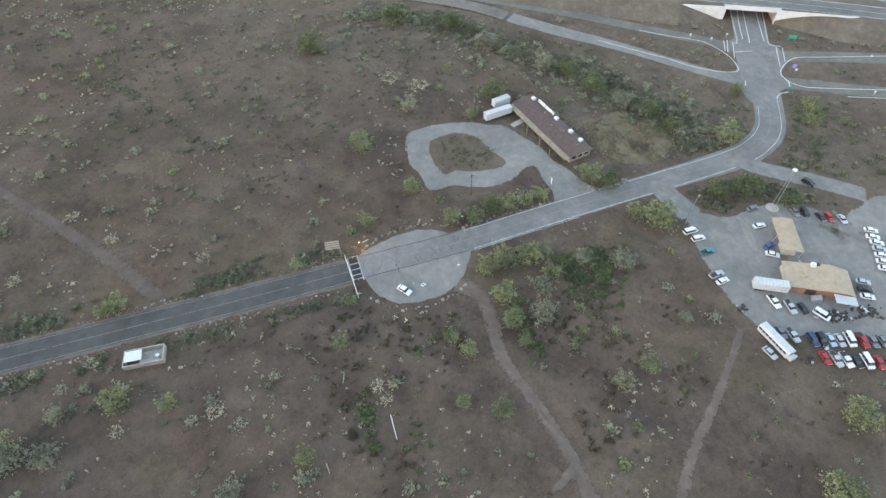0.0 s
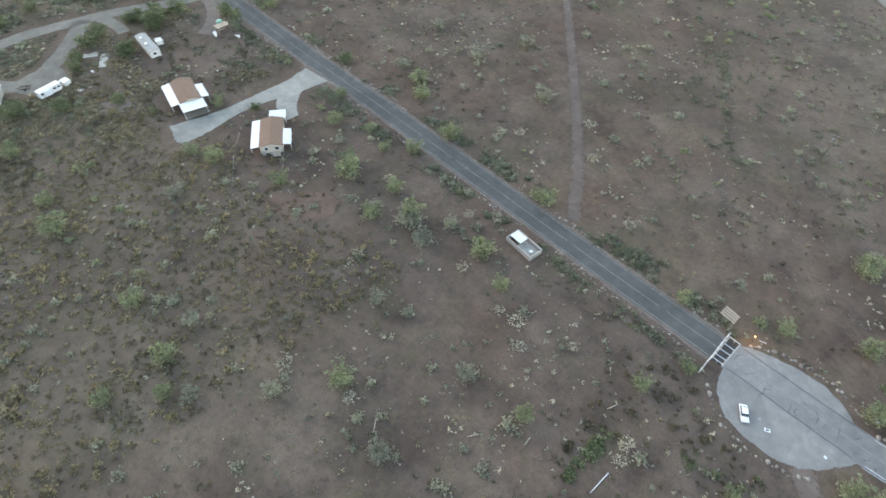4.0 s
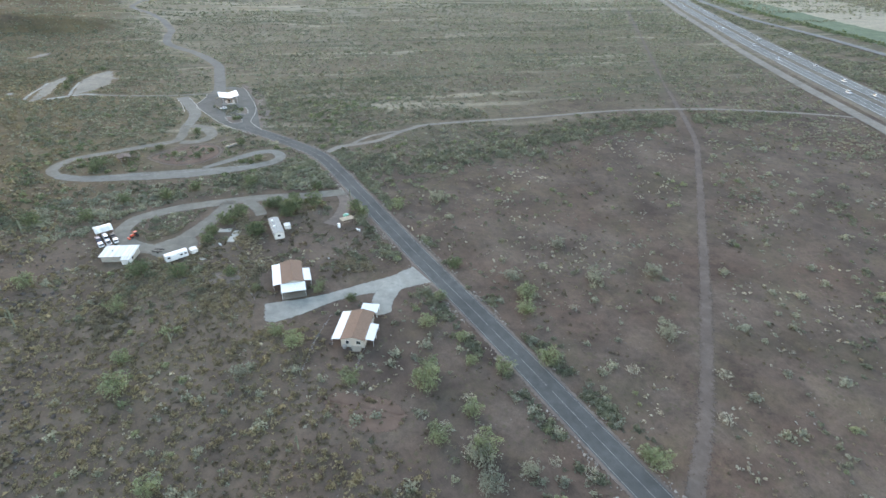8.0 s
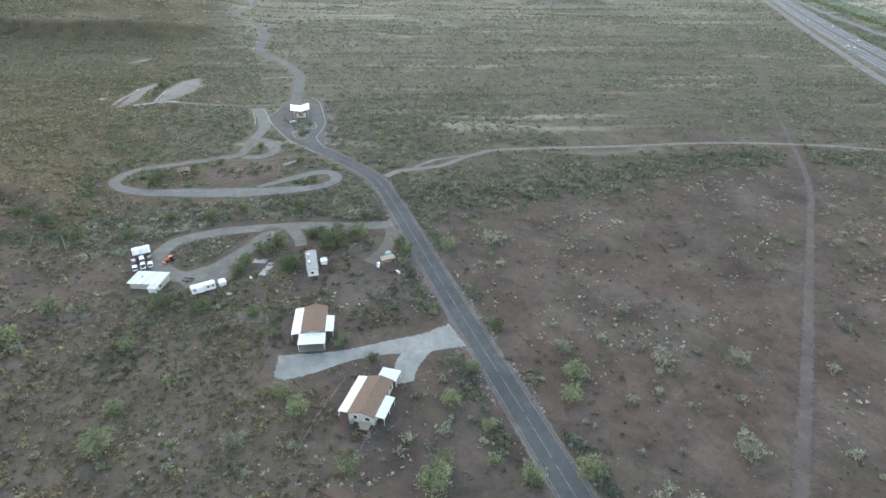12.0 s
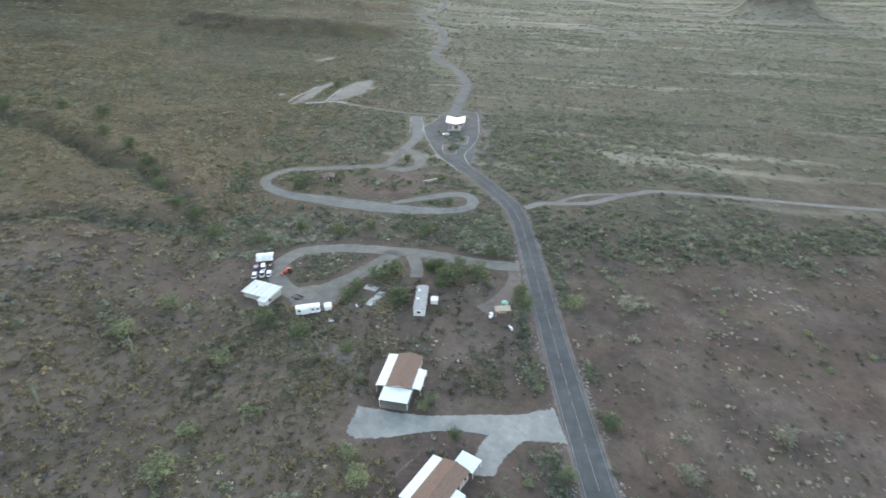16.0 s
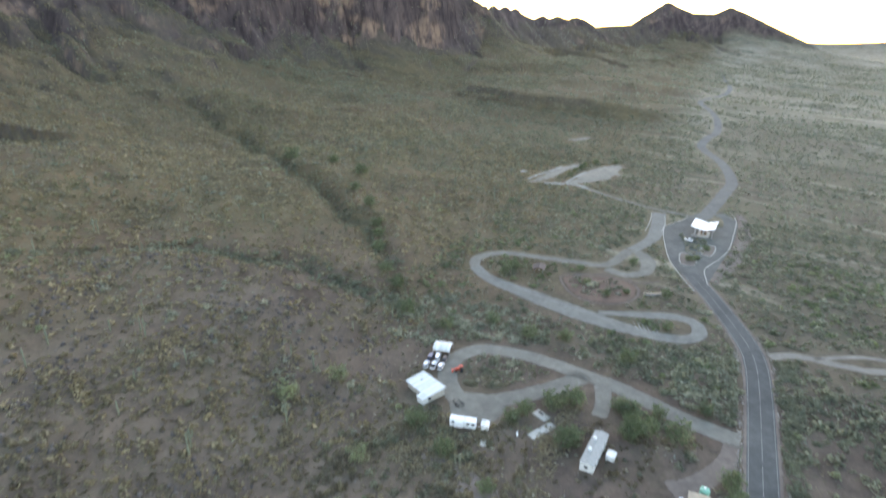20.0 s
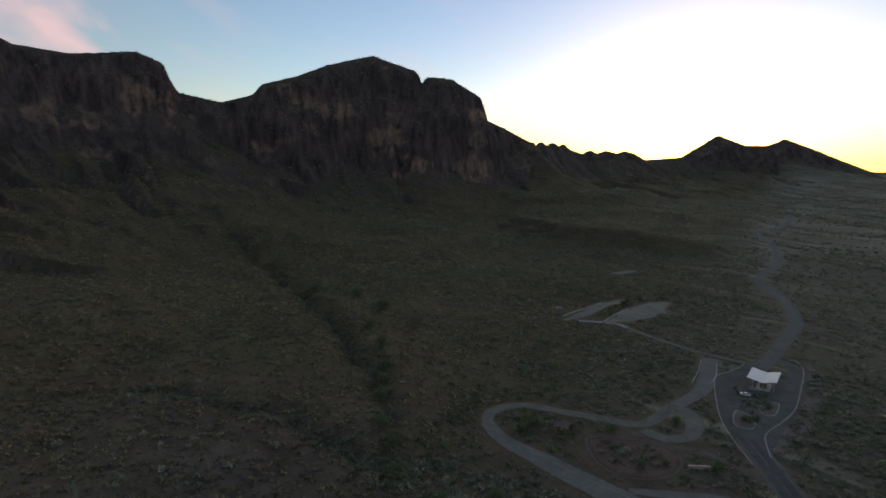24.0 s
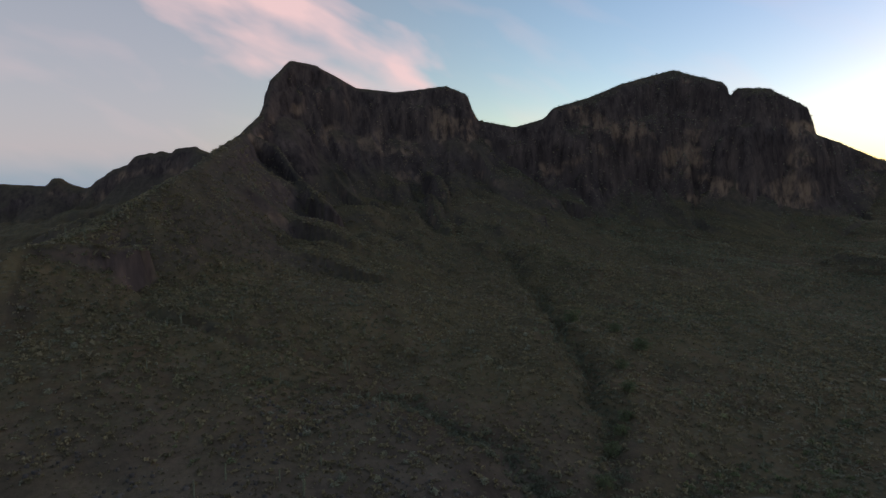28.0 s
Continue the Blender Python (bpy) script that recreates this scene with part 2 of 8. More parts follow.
    soil = k.mix(k.math("MULTIPLY", bush, 0.8), soil, k.ramp(k.noise(0.25, 3), (0.35, (0.092, 0.082, 0.052)), (0.65, (0.17, 0.15, 0.10))))
    # shallow washes run side by side across the plain: pale sand in some, dark brush in others
    lane = k.n.new("ShaderNodeCombineXYZ")
    bend = k.math("MULTIPLY_ADD", k.noise(0.012, 3, 0.5), 46.0, -23.0)
    k.l.new(k.math("ADD", k.math("MULTIPLY_ADD", y, -0.36, x), bend), lane.inputs[0])
    k.l.new(y, lane.inputs[1])
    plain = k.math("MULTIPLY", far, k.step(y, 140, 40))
    # a second paling with x, also haze put into the soil
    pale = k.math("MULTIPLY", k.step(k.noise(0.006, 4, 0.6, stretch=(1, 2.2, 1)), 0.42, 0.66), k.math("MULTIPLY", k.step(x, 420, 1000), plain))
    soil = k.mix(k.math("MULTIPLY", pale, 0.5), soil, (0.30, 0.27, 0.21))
    banks = k.math("MULTIPLY", k.step(k.noise(0.05, 3, 0.55, lane.outputs[0], (1.0, 0.1, 0)), 0.55, 0.68), plain)
    soil = k.mix(k.math("MULTIPLY", banks, 0.72), soil, (0.33, 0.285, 0.21))
    rows = k.math("MULTIPLY", k.step(k.noise(0.062, 3, 0.55, lane.outputs[0], (1.0, 0.09, 0)), 0.54, 0.63), plain)
    soil = k.mix(k.math("MULTIPLY", rows, 0.88), soil, (0.074, 0.078, 0.050))
    rough = k.math("MULTIPLY", k.step(k.noise(0.05, 5, 0.68, stretch=(2.6, 0.4, 1)), 0.5, 0.61), k.math("SUBTRACT", far, plain))
    soil = k.mix(k.math("MULTIPLY", rough, 0.5), soil, (0.072, 0.068, 0.042))
    for layer in (grit, specks, mottle):
        soil = k.mix(1.0, soil, layer, "MULTIPLY")
    # bare rock where it is steep
    nz = k.n.new("ShaderNodeSeparateXYZ")
    k.l.new(k.pos.outputs["Normal"], nz.inputs[0])
    # darker and lighter streaks down the fall of the slope, to mark its ribs
    streak = k.ramp(k.noise(0.09, 4, 0.65, stretch=(1, 0.14, 0.14)), (0.34, (0.62, 0.62, 0.64)), (0.5, (1.0, 1.0, 1.0)), (0.68, (1.22, 1.2, 1.16)))
    fall = k.math("MULTIPLY", k.step(nz.outputs[2], 0.985, 0.93), k.step(y, 250, 350))
    soil = k.mix(fall, soil, k.mix(1.0, soil, streak, "MULTIPLY"))
    varnish = k.math("MULTIPLY", k.step(z, 50, 170), k.step(k.noise(0.02, 5, 0.7, stretch=(1, 1, 0.3)), 0.36, 0.6))
    soil = k.mix(k.math("MULTIPLY", varnish, 0.6), soil, (0.062, 0.048, 0.042))
    rim = k.math("ADD", k.math("MULTIPLY", k.noise(0.03, 4), 0.26), k.math("MULTIPLY", k.noise(0.011, 3), 0.3))
    rubble = k.math("MULTIPLY", k.step(k.math("ADD", nz.outputs[2], rim), 1.22, 1.02), k.step(z, 22, 45))
    soil = k.mix(k.math("MULTIPLY", rubble, 0.75), soil, k.ramp(k.noise(0.12, 5, 0.75), (0.35, (0.05, 0.042, 0.037)), (0.65, (0.125, 0.098, 0.078))))
    steep = k.math("MULTIPLY", k.step(k.math("ADD", nz.outputs[2], rim), 1.03, 0.80), k.step(z, 30, 70))
    rock = k.ramp(k.noise(0.05, 7, 0.72, stretch=(1, 1, 0.22)), (0.3, (0.032, 0.025, 0.025)), (0.5, (0.082, 0.062, 0.058)), (0.7, (0.15, 0.110, 0.095)))
    # fresh tan faces where the varnish has fallen away
    fresh = k.math("MULTIPLY", k.step(k.noise(0.011, 3, 0.5, stretch=(1, 1, 1.3)), 0.54, 0.64), k.step(k.noise(0.07, 5, 0.7, stretch=(1, 1, 0.3)), 0.38, 0.6))
    rock = k.mix(k.math("MULTIPLY", fresh, 0.8), rock, (0.29, 0.195, 0.135))
    cracks = k.ramp(k.noise(0.16, 4, 0.7, stretch=(1, 1, 0.12)), (0.34, (0.55, 0.55, 0.57)), (0.5, (1.0, 1.0, 1.0)), (0.7, (1.15, 1.14, 1.12)))
    rock = k.mix(1.0, rock, cracks, "MULTIPLY")
    soil = k.mix(steep, soil, rock)
    k.bump(k.math("ADD", k.math("MULTIPLY", fine, 0.4), k.math("MULTIPLY", tuft, -0.3)), 0.5, 0.25)
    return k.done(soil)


def asphalt_material(name, base, patch, loose=False):
    """Road surface; a loose one thins out into the soil where its mesh carries a fringe."""
    k = Nodes(name, 0.9)
    k.bsdf.inputs["Specular IOR Level"].default_value = 0.15
    a = k.ramp(k.noise(0.35, 5, 0.65), (0.3, tuple(c * 0.82 for c in base)), (0.55, base), (0.75, patch))
    g = k.ramp(k.noise(9.0, 3, 0.8), (0.3, (0.85, 0.85, 0.85)), (0.7, (1.12, 1.12, 1.12)))
    c = k.mix(1.0, a, g, "MULTIPLY")
    stain = k.ramp(k.noise(0.07, 5, 0.68), (0.3, (0.74, 0.74, 0.75)), (0.5, (1.0, 1.0, 1.0)), (0.7, (1.2, 1.19, 1.17)))
    c = k.mix(0.85, c, stain, "MULTIPLY")
    crack = k.step(k.voronoi(0.16, "Distance"), 0.04, 0.0)
    k.bump(k.noise(12, 3), 0.3, 0.02)
    if loose:
        at = k.n.new("ShaderNodeAttribute")
        at.attribute_name = "fringe"
        worn = k.math("ADD", at.outputs["Fac"], k.math("MULTIPLY_ADD", k.noise(1.1, 6, 0.75), 1.5, -0.85 + (0.25 if loose == "thin" else 0.0)))
        clear = k.n.new("ShaderNodeBsdfTransparent")
        both = k.n.new("ShaderNodeMixShader")
        k.l.new(k.step(worn, 0.46, 0.56), both.inputs[0])
        k.l.new(k.bsdf.outputs[0], both.inputs[1])
        k.l.new(clear.outputs[0], both.inputs[2])
        k.l.new(both.outputs[0], k.n["Material Output"].inputs["Surface"])
    return k.done(k.mix(k.math("MULTIPLY", crack, 0.3), c, tuple(b * 0.6 for b in base)))


M_GROUND = ground_material()
M_NEWROAD = asphalt_material("dark_asphalt", (0.089, 0.089, 0.084), (0.110, 0.110, 0.104))
M_OLDROAD = asphalt_material("weathered_asphalt", (0.225, 0.215, 0.20), (0.27, 0.258, 0.24), True)
M_MIDROAD = asphalt_material("grey_asphalt", (0.172, 0.164, 0.144), (0.215, 0.205, 0.18), True)
M_LOOP = asphalt_material("dull_loop_gravel", (0.168, 0.155, 0.13), (0.21, 0.194, 0.163), True)
M_WORNROAD = asphalt_material("sun_bleached_asphalt", (0.205, 0.199, 0.19), (0.25, 0.243, 0.232))
M_GRAVEL = asphalt_material("pale_gravel", (0.215, 0.195, 0.160), (0.28, 0.256, 0.212), True)
M_DIRT = asphalt_material("packed_dirt", (0.155, 0.125, 0.105), (0.20, 0.165, 0.14), True)
M_TRAIL = asphalt_material("bare_trail_soil", (0.150, 0.116, 0.096), (0.185, 0.146, 0.122), "thin")
M_FARROAD = asphalt_material("dull_grey_asphalt", (0.130, 0.126, 0.114), (0.162, 0.157, 0.142))
M_SAND = asphalt_material("pale_sand", (0.20, 0.178, 0.150), (0.25, 0.225, 0.19), True)
M_TRACK = asphalt_material("faint_track_dirt", (0.130, 0.102, 0.084), (0.158, 0.127, 0.106), "thin")
M_YARD = asphalt_material("brown_grey_gravel", (0.178, 0.163, 0.136), (0.225, 0.207, 0.174), True)
M_DRIVE = asphalt_material("pale_driveway_gravel", (0.27, 0.26, 0.23), (0.33, 0.318, 0.282), True)
M_APRON = asphalt_material("grey_entrance_asphalt", (0.106, 0.105, 0.095), (0.134, 0.132, 0.119))
M_LINE = paint("road_paint", (0.62, 0.62, 0.60), 0.7, wear=0.25)
M_YELLOW = paint("faded_line_paint", (0.27, 0.26, 0.23), 0.7, wear=0.3)
M_WHITE = paint("white_metal_sheet", (0.70, 0.71, 0.70), 0.4, wear=0.07)
M_CONC = paint("concrete", (0.42, 0.395, 0.35), 0.9, wear=0.15, scale=0.5)

# ------------------------------------------------------------------ the land
RNG = np.random.default_rng(7)
_LAT = RNG.random((256, 256))


def vnoise(x, y):
    """Smooth value noise, 0 to 1, one lattice cell per unit."""
    xi, yi = np.floor(x).astype(int), np.floor(y).astype(int)
    u, v = x - xi, y - yi
    u, v = u * u * (3 - 2 * u), v * v * (3 - 2 * v)
    a, b = _LAT[xi % 256, yi % 256], _LAT[(xi + 1) % 256, yi % 256]
    c, d = _LAT[xi % 256, (yi + 1) % 256], _LAT[(xi + 1) % 256, (yi + 1) % 256]
    return (a * (1 - u) + b * u) * (1 - v) + (c * (1 - u) + d * u) * v


def fbm(x, y, octaves=4, gain=0.5):
    s, amp, tot = 0.0, 1.0, 0.0
    for i in range(octaves):
        s = s + amp * vnoise(x * 2**i + 17.3 * i, y * 2**i - 9.1 * i)
        tot += amp
        amp *= gain
    return s / tot


def smooth(a, b, x):
    t = np.clip((x - a) / (b - a), 0, 1)
    return t * t * (3 - 2 * t)


def clamp_soft(x, a, b, w=60.0):
    sp = lambda u: w * np.log1p(np.exp(np.clip(u / w, -40, 40)))
    return a + sp(x - a) - sp(x - b)


# crests: x, y, height, height of the cliff under it
MASSIF = [(294, 802, 194, 40), (329, 846, 222, 40), (354, 888, 282, 55), (388, 915, 315, 90), (430, 924, 313, 100), (495, 923, 285, 75),
          (561, 913, 282, 80), (647, 892, 295, 85), (676, 884, 284, 80), (702, 878, 239, 40), (761, 850, 227, 68), (806, 829, 242, 88),
          (828, 817, 263, 110), (898, 802, 284, 142), (954, 790, 308, 168), (1063, 770, 339, 204), (1106, 703, 313, 186), (1116, 688, 282, 110), (1126, 677, 298, 172),
          (1163, 646, 296, 176), (1199, 615, 270, 150), (1237, 609, 218, 90), (1317, 586, 194, 40), (1375, 557, 168, 25)]
FAR_RIDGE = [(1375, 557, 168, 20), (1415, 576, 171, 20), (1440, 573, 163, 18), (1462, 571, 174, 24), (1490, 567, 164, 18), (1515, 563, 173, 24), (1545, 559, 165, 18), (1575, 555, 172, 24), (1600, 551, 160, 18), (1646, 528, 149, 15), (1671, 516, 159, 22),
             (1700, 505, 150, 15), (1740, 492, 158, 22), (1790, 474, 149, 15), (1820, 463, 157, 20), (1855, 450, 152, 20), (1912, 428, 132, 10), (2129, 358, 141, 15), (2292, 274, 213, 40), (2350, 197, 180, 25), (2384, 134, 178, 25), (2406, 81, 200, 40),
             (2457, -12, 160, 30), (2499, -167, 90, 20), (2533, -319, 12, 5)]
SPUR = [(40, 360, 78, 4), (99, 387, 91, 4), (117, 405, 92, 6), (143, 442, 99, 5), (164, 478, 115, 4), (188, 512, 129, 4), (213, 570, 142, 6),
        (250, 646, 168, 16), (294, 802, 194, 30)]
BACK_RIDGE = [(-300, 1420, 100, 10), (-45, 1296, 130, 30), (35, 1256, 125, 10), (45, 1257, 140, 20), (67, 1250, 128, 14), (89, 1233, 121, 12), (109, 1217, 127, 16), (116, 1212, 137, 20),
              (143, 1186, 155, 20), (160, 1170, 161, 22), (177, 1157, 177, 26), (196, 1146, 182, 26), (202, 1142, 177, 22), (212, 1137, 185, 26), (230, 1127, 181, 24), (241, 1120, 191, 28), (263, 1107, 194, 30), (276, 1060, 180, 24)]
LOW_HILL = [(905, 372, 46, 22), (868, 300, 45, 26), (850, 235, 43, 28), (850, 165, 39, 26), (850, 110, 31, 18), (860, 70, 20, 6)]
RIB = [(305, 812, 196, 40), (334, 795, 180, 50), (342, 715, 138, 30), (352, 640, 106, 10)]
OUTCROP = [(104, 393, 93, 13), (128, 398, 93, 17), (152, 400, 88, 12), (172, 412, 86, 5)]
BUTTE = [(1138, -520, 78, 20), (1120, -556, 90, 26)]
# each with the reach of its skirts, how they fall off, and the least width of its cliffs
RIDGES = [(MASSIF[:11], 210.0, 1.1, 40), (MASSIF[10:], 125.0, 1.15, 40), (FAR_RIDGE[:16], 250.0, 1.0, 50), (FAR_RIDGE[15:], 270.0, 1.0, 110), (SPUR, 165.0, 1.25, 45), (BACK_RIDGE, 260.0, 1.0, 80), (LOW_HILL, 60.0, 1.5, 90), (RIB, 55.0, 1.3, 40), (OUTCROP, 60.0, 1.2, 25), (BUTTE, 30.0, 1.4, 20)]


GULLY = ([120, 141, 158, 173, 203, 244, 273, 393, 462, 603, 745], [276, 290, 313, 325, 355, 380, 393, 467, 496, 560, 603])


def gully_x(y):
    """Where the deep gully crosses each y on its way down the slope."""
    return np.interp(y, *GULLY)


def base_height(x, y):
    return 0.0268 * clamp_soft(x, -320.0, 400.0)


def ground_height(x, y):
    x, y = np.asarray(x, float), np.asarray(y, float)
    base = base_height(x, y)
    warp = fbm(x / 95.0, y / 95.0, 4)
    flute = fbm(x / 46.0, y / 46.0, 3)
    column = fbm(x / 15.0 + 31, y / 15.0, 2)
    best, run, off = np.zeros_like(base), np.zeros_like(base), np.full_like(base, 900.0)
    for crest, reach, power, least in RIDGES:
        length = 0.0
        for (ax, ay, ah, ac), (bx, by, bh, bc) in zip(crest[:-1], crest[1:]):
            ex, ey = bx - ax, by - ay
            s = np.clip(((x - ax) * ex + (y - ay) * ey) / (ex * ex + ey * ey), 0, 1)
            d = np.hypot(x - ax - s * ex, y - ay - s * ey)
            h = ah + (bh - ah) * s - base
            c = ac + (bc - ac) * s
            dc = np.maximum(d * (0.6 + 0.8 * flute) + 16.0 * (column - 0.5) * smooth(4, 20, d), 0.0)
            q = dc / np.maximum(c, least)
            cliff = c * (1 - 0.13 * smooth(0.0, 0.18, q) - 0.25 * smooth(0.1, 0.22, q) - 0.62 * smooth(0.22, 0.44, q))
            dd = np.maximum(d - 0.4 * c, 0.0) * (0.72 + 0.5 * warp)
            talus = np.maximum(h - c, 0) * np.exp(-np.power(dd / reach, power))
            z = cliff + talus
            win = z > best
            best = np.where(win, z, best)
            run = np.where(win, length + s * math.hypot(ex, ey), run)
            off = np.where(win, d, off)
            length += math.hypot(ex, ey)
    # rills that run straight down from the crests, and rough ground on the steep parts
    rill = 1 - np.abs(2 * fbm(run / 48.0 + 0.9 * warp, off / 230.0 + 3, 3) - 1)
    down = smooth(12, 90, off) * smooth(6, 70, best)
    chute = 1 - np.abs(2 * fbm(run / 25.0 + 0.8 * warp, off / 190.0 + 8, 2) - 1)
    best = best - (0.2 * smooth(0.5, 0.97, rill) + 0.13 * smooth(0.4, 0.97, chute)) * np.minimum(best, 130) * down + 6.0 * (fbm(x / 17.0, y / 17.0, 3) - 0.5) * smooth(8, 40, off) * smooth(30, 120, best)
    fan = smooth(150, 330, y + 0.15 * x) * smooth(4200, 1500, x)
    fold = fan * (1.6 * (fbm(x / 22.0, y / 22.0, 4) - 0.5) + 5 * (fbm(x / 190.0 + 9, y / 190.0, 3) - 0.5))
    wash_x = gully_x(y) + 4 * np.sin(y / 13.0) + 2.5 * np.sin(y / 6.1)
    wash = -5.6 * np.exp(-np.abs((x - wash_x) / 7.0) ** 1.6) * smooth(125, 230, y) * smooth(720, 520, y) + 2.5 * smooth(0, 14, x - wash_x) * smooth(60, 14, x - wash_x) * smooth(125, 165, y) * smooth(520, 420, y)
    x2 = np.interp(y, [140, 153, 194, 227, 250, 262, 272], [290, 287, 286, 277, 271, 254, 216]) + 2.5 * np.sin(y / 6.0)
    wash = wash - 3.0 * np.exp(-(((x - x2) / 6.5) ** 2)) * smooth(135, 160, y) * smooth(285, 268, y)
    flat = smooth(120, 190, y)
    mount = best * np.maximum(flat, smooth(500, 900, x))
    rim = np.hypot(x - 600, y)
    hills = smooth(3900, 4700, rim) * (55 + 70 * fbm(x / 520.0 + 3, y / 520.0, 4))
    return base + mount + fold + wash + hills


def gz(x, y):
    return float(ground_height(np.array([x]), np.array([y]))[0])


def axis(*legs):
    """Grid lines: legs of (start, end, first step, last step)."""
    out = []
    for a, b, s0, s1 in legs:
        p = a
        while p < b - 1e-6:
            out.append(p)
            p += s0 + (s1 - s0) * (p - a) / (b - a)
    out.append(legs[-1][1])
    return np.array(out)


def sheet(name, xs, ys, mat):
    gx, gy = np.meshgrid(xs, ys)
    zz = ground_height(gx.ravel(), gy.ravel())
    nx, ny = len(xs), len(ys)
    co = np.stack([gx.ravel(), gy.ravel(), zz], -1)
    i = (np.arange(ny - 1)[:, None] * nx + np.arange(nx - 1)[None]).ravel()
    quads = np.stack([i, i + 1, i + 1 + nx, i + nx], -1)
    me = bpy.data.meshes.new(name)
    me.vertices.add(len(co))
    me.vertices.foreach_set("co", co.ravel())
    me.loops.add(quads.size)
    me.loops.foreach_set("vertex_index", quads.ravel())
    me.polygons.add(len(quads))
    me.polygons.foreach_set("loop_start", np.arange(len(quads)) * 4)
    me.polygons.foreach_set("use_smooth", np.ones(len(quads), bool))
    me.update(calc_edges=True)
    me.materials.append(mat)
    return new(name, me)


XS = axis((-3600, -400, 160, 14), (-400, -60, 12, 5), (-60, 100, 6, 5), (100, 480, 5, 3.6), (480, 1450, 3.8, 5.5), (1450, 2650, 7, 12), (2650, 4960, 14, 110))
YS = axis((-4900, -700, 150, 16), (-700, -150, 14, 6), (-150, 120, 7, 6), (120, 480, 3.2, 3.2), (480, 980, 3.6, 4.2), (980, 1500, 6, 12), (1500, 4300, 16, 150))
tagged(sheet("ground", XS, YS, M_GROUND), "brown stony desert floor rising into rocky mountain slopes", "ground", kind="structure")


def curve_points(pts, step=2.0, closed=False):
    """A smooth line through the points, with about that many metres between its points."""
    p = [np.array(q, float) for q in pts]
    n = len(p)
    out = []
    for i in range(n if closed else n - 1):
        if closed:
            a, b, c, d = (p[(i + k) % n] for k in (-1, 0, 1, 2))
        else:
            a, b, c, d = p[max(i - 1, 0)], p[i], p[i + 1], p[min(i + 2, n - 1)]
        m = max(2, int(np.linalg.norm(c - b) / step))
        for t in np.arange(m) / m:
            out.append(0.5 * (2 * b + (c - a) * t + (2 * a - 5 * b + 4 * c - d) * t * t + (3 * b - a - 3 * c + d) * t**3))
    if not closed:
        out.append(p[-1])
    return np.array(out)


def mesh_of(name, verts, faces, mat, smooth_shade=False):
    me = bpy.data.meshes.new(name)
    me.from_pydata([tuple(map(float, v)) for v in verts], [], faces)
    if smooth_shade:
        me.polygons.foreach_set("use_smooth", np.ones(len(me.polygons), bool))
    me.materials.append(mat)
    me.update()
    return me


LOOSE = (M_OLDROAD, M_MIDROAD, M_GRAVEL, M_DIRT, M_TRAIL, M_SAND, M_TRACK, M_YARD, M_DRIVE)


def ribbon(name, line, width, mat, lift=0.05, label="", category="road", closed=False, offset=0.0, dash=None, cut=True, across=5, ragged=0.0, step=2.0, kind="structure", parent=None):
    """A strip laid along a line over the land; dash: (length, gap)."""
    c = curve_points(line, step, closed)
    t = np.gradient(c, axis=0)
    t /= np.linalg.norm(t, axis=1, keepdims=True) + 1e-9
    nrm = np.stack([-t[:, 1], t[:, 0]], -1)
    w = width if not isinstance(width, tuple) else np.interp(np.linspace(0, 1, len(c)), np.linspace(0, 1, len(width)), width)
    w = np.broadcast_to(np.asarray(w, float), (len(c),))
    verts, faces = [], []
    loose = mat in LOOSE and width is not None and across >= 5
    if loose:
        w, across = w * (2.3 if mat in (M_TRAIL, M_TRACK) else 1.22), 7
    us = np.linspace(0.5, -0.5, across)
    side = np.array([fbm(c[:, 0] / 3.0, c[:, 1] / 3.0, 3), fbm(c[:, 0] / 3.0 + 50, c[:, 1] / 3.0, 3)]) - 0.5
    rows = []
    for u in us:
        wig = ragged * 2 * (side[0] if u > 0 else side[1]) * (abs(u) > 0.49)
        rows.append(c + nrm * (offset + u * w + wig)[:, None])
    rows = np.array(rows)
    z = ground_height(rows[..., 0].ravel(), rows[..., 1].ravel()).reshape(rows.shape[:2]) + lift
    k = len(us)
    for i in range(len(c)):
        for j in range(k):
            verts.append((rows[j, i, 0], rows[j, i, 1], z[j, i]))
    run = np.concatenate([[0], np.cumsum(np.linalg.norm(np.diff(c, axis=0), axis=1))])
    n = len(c)
    for i in range(n if closed else n - 1):
        if dash and (run[i] % (dash[0] + dash[1])) > dash[0]:
            continue
        i2 = (i + 1) % n
        for j in range(k - 1):
            faces.append((i * k + j, i * k + j + 1, i2 * k + j + 1, i2 * k + j))
    me = mesh_of(name, verts, faces, mat)
    if loose:
        core = 0.1 if mat in (M_TRAIL, M_TRACK) else 0.66
        soft = np.tile(np.clip((np.abs(us) * 2 - core) / (1 - core), 0, 1).astype(np.float32), n)
        if not closed:
            soft[:k] = soft[-k:] = 1.0
        me.attributes.new("fringe", "FLOAT", "POINT").data.foreach_set("value", soft)
    ob = new(name, me)
    if parent:
        ob.parent = parent
        if label:
            ob["label"] = label
        return ob
    return tagged(ob, label, category, kind=kind)


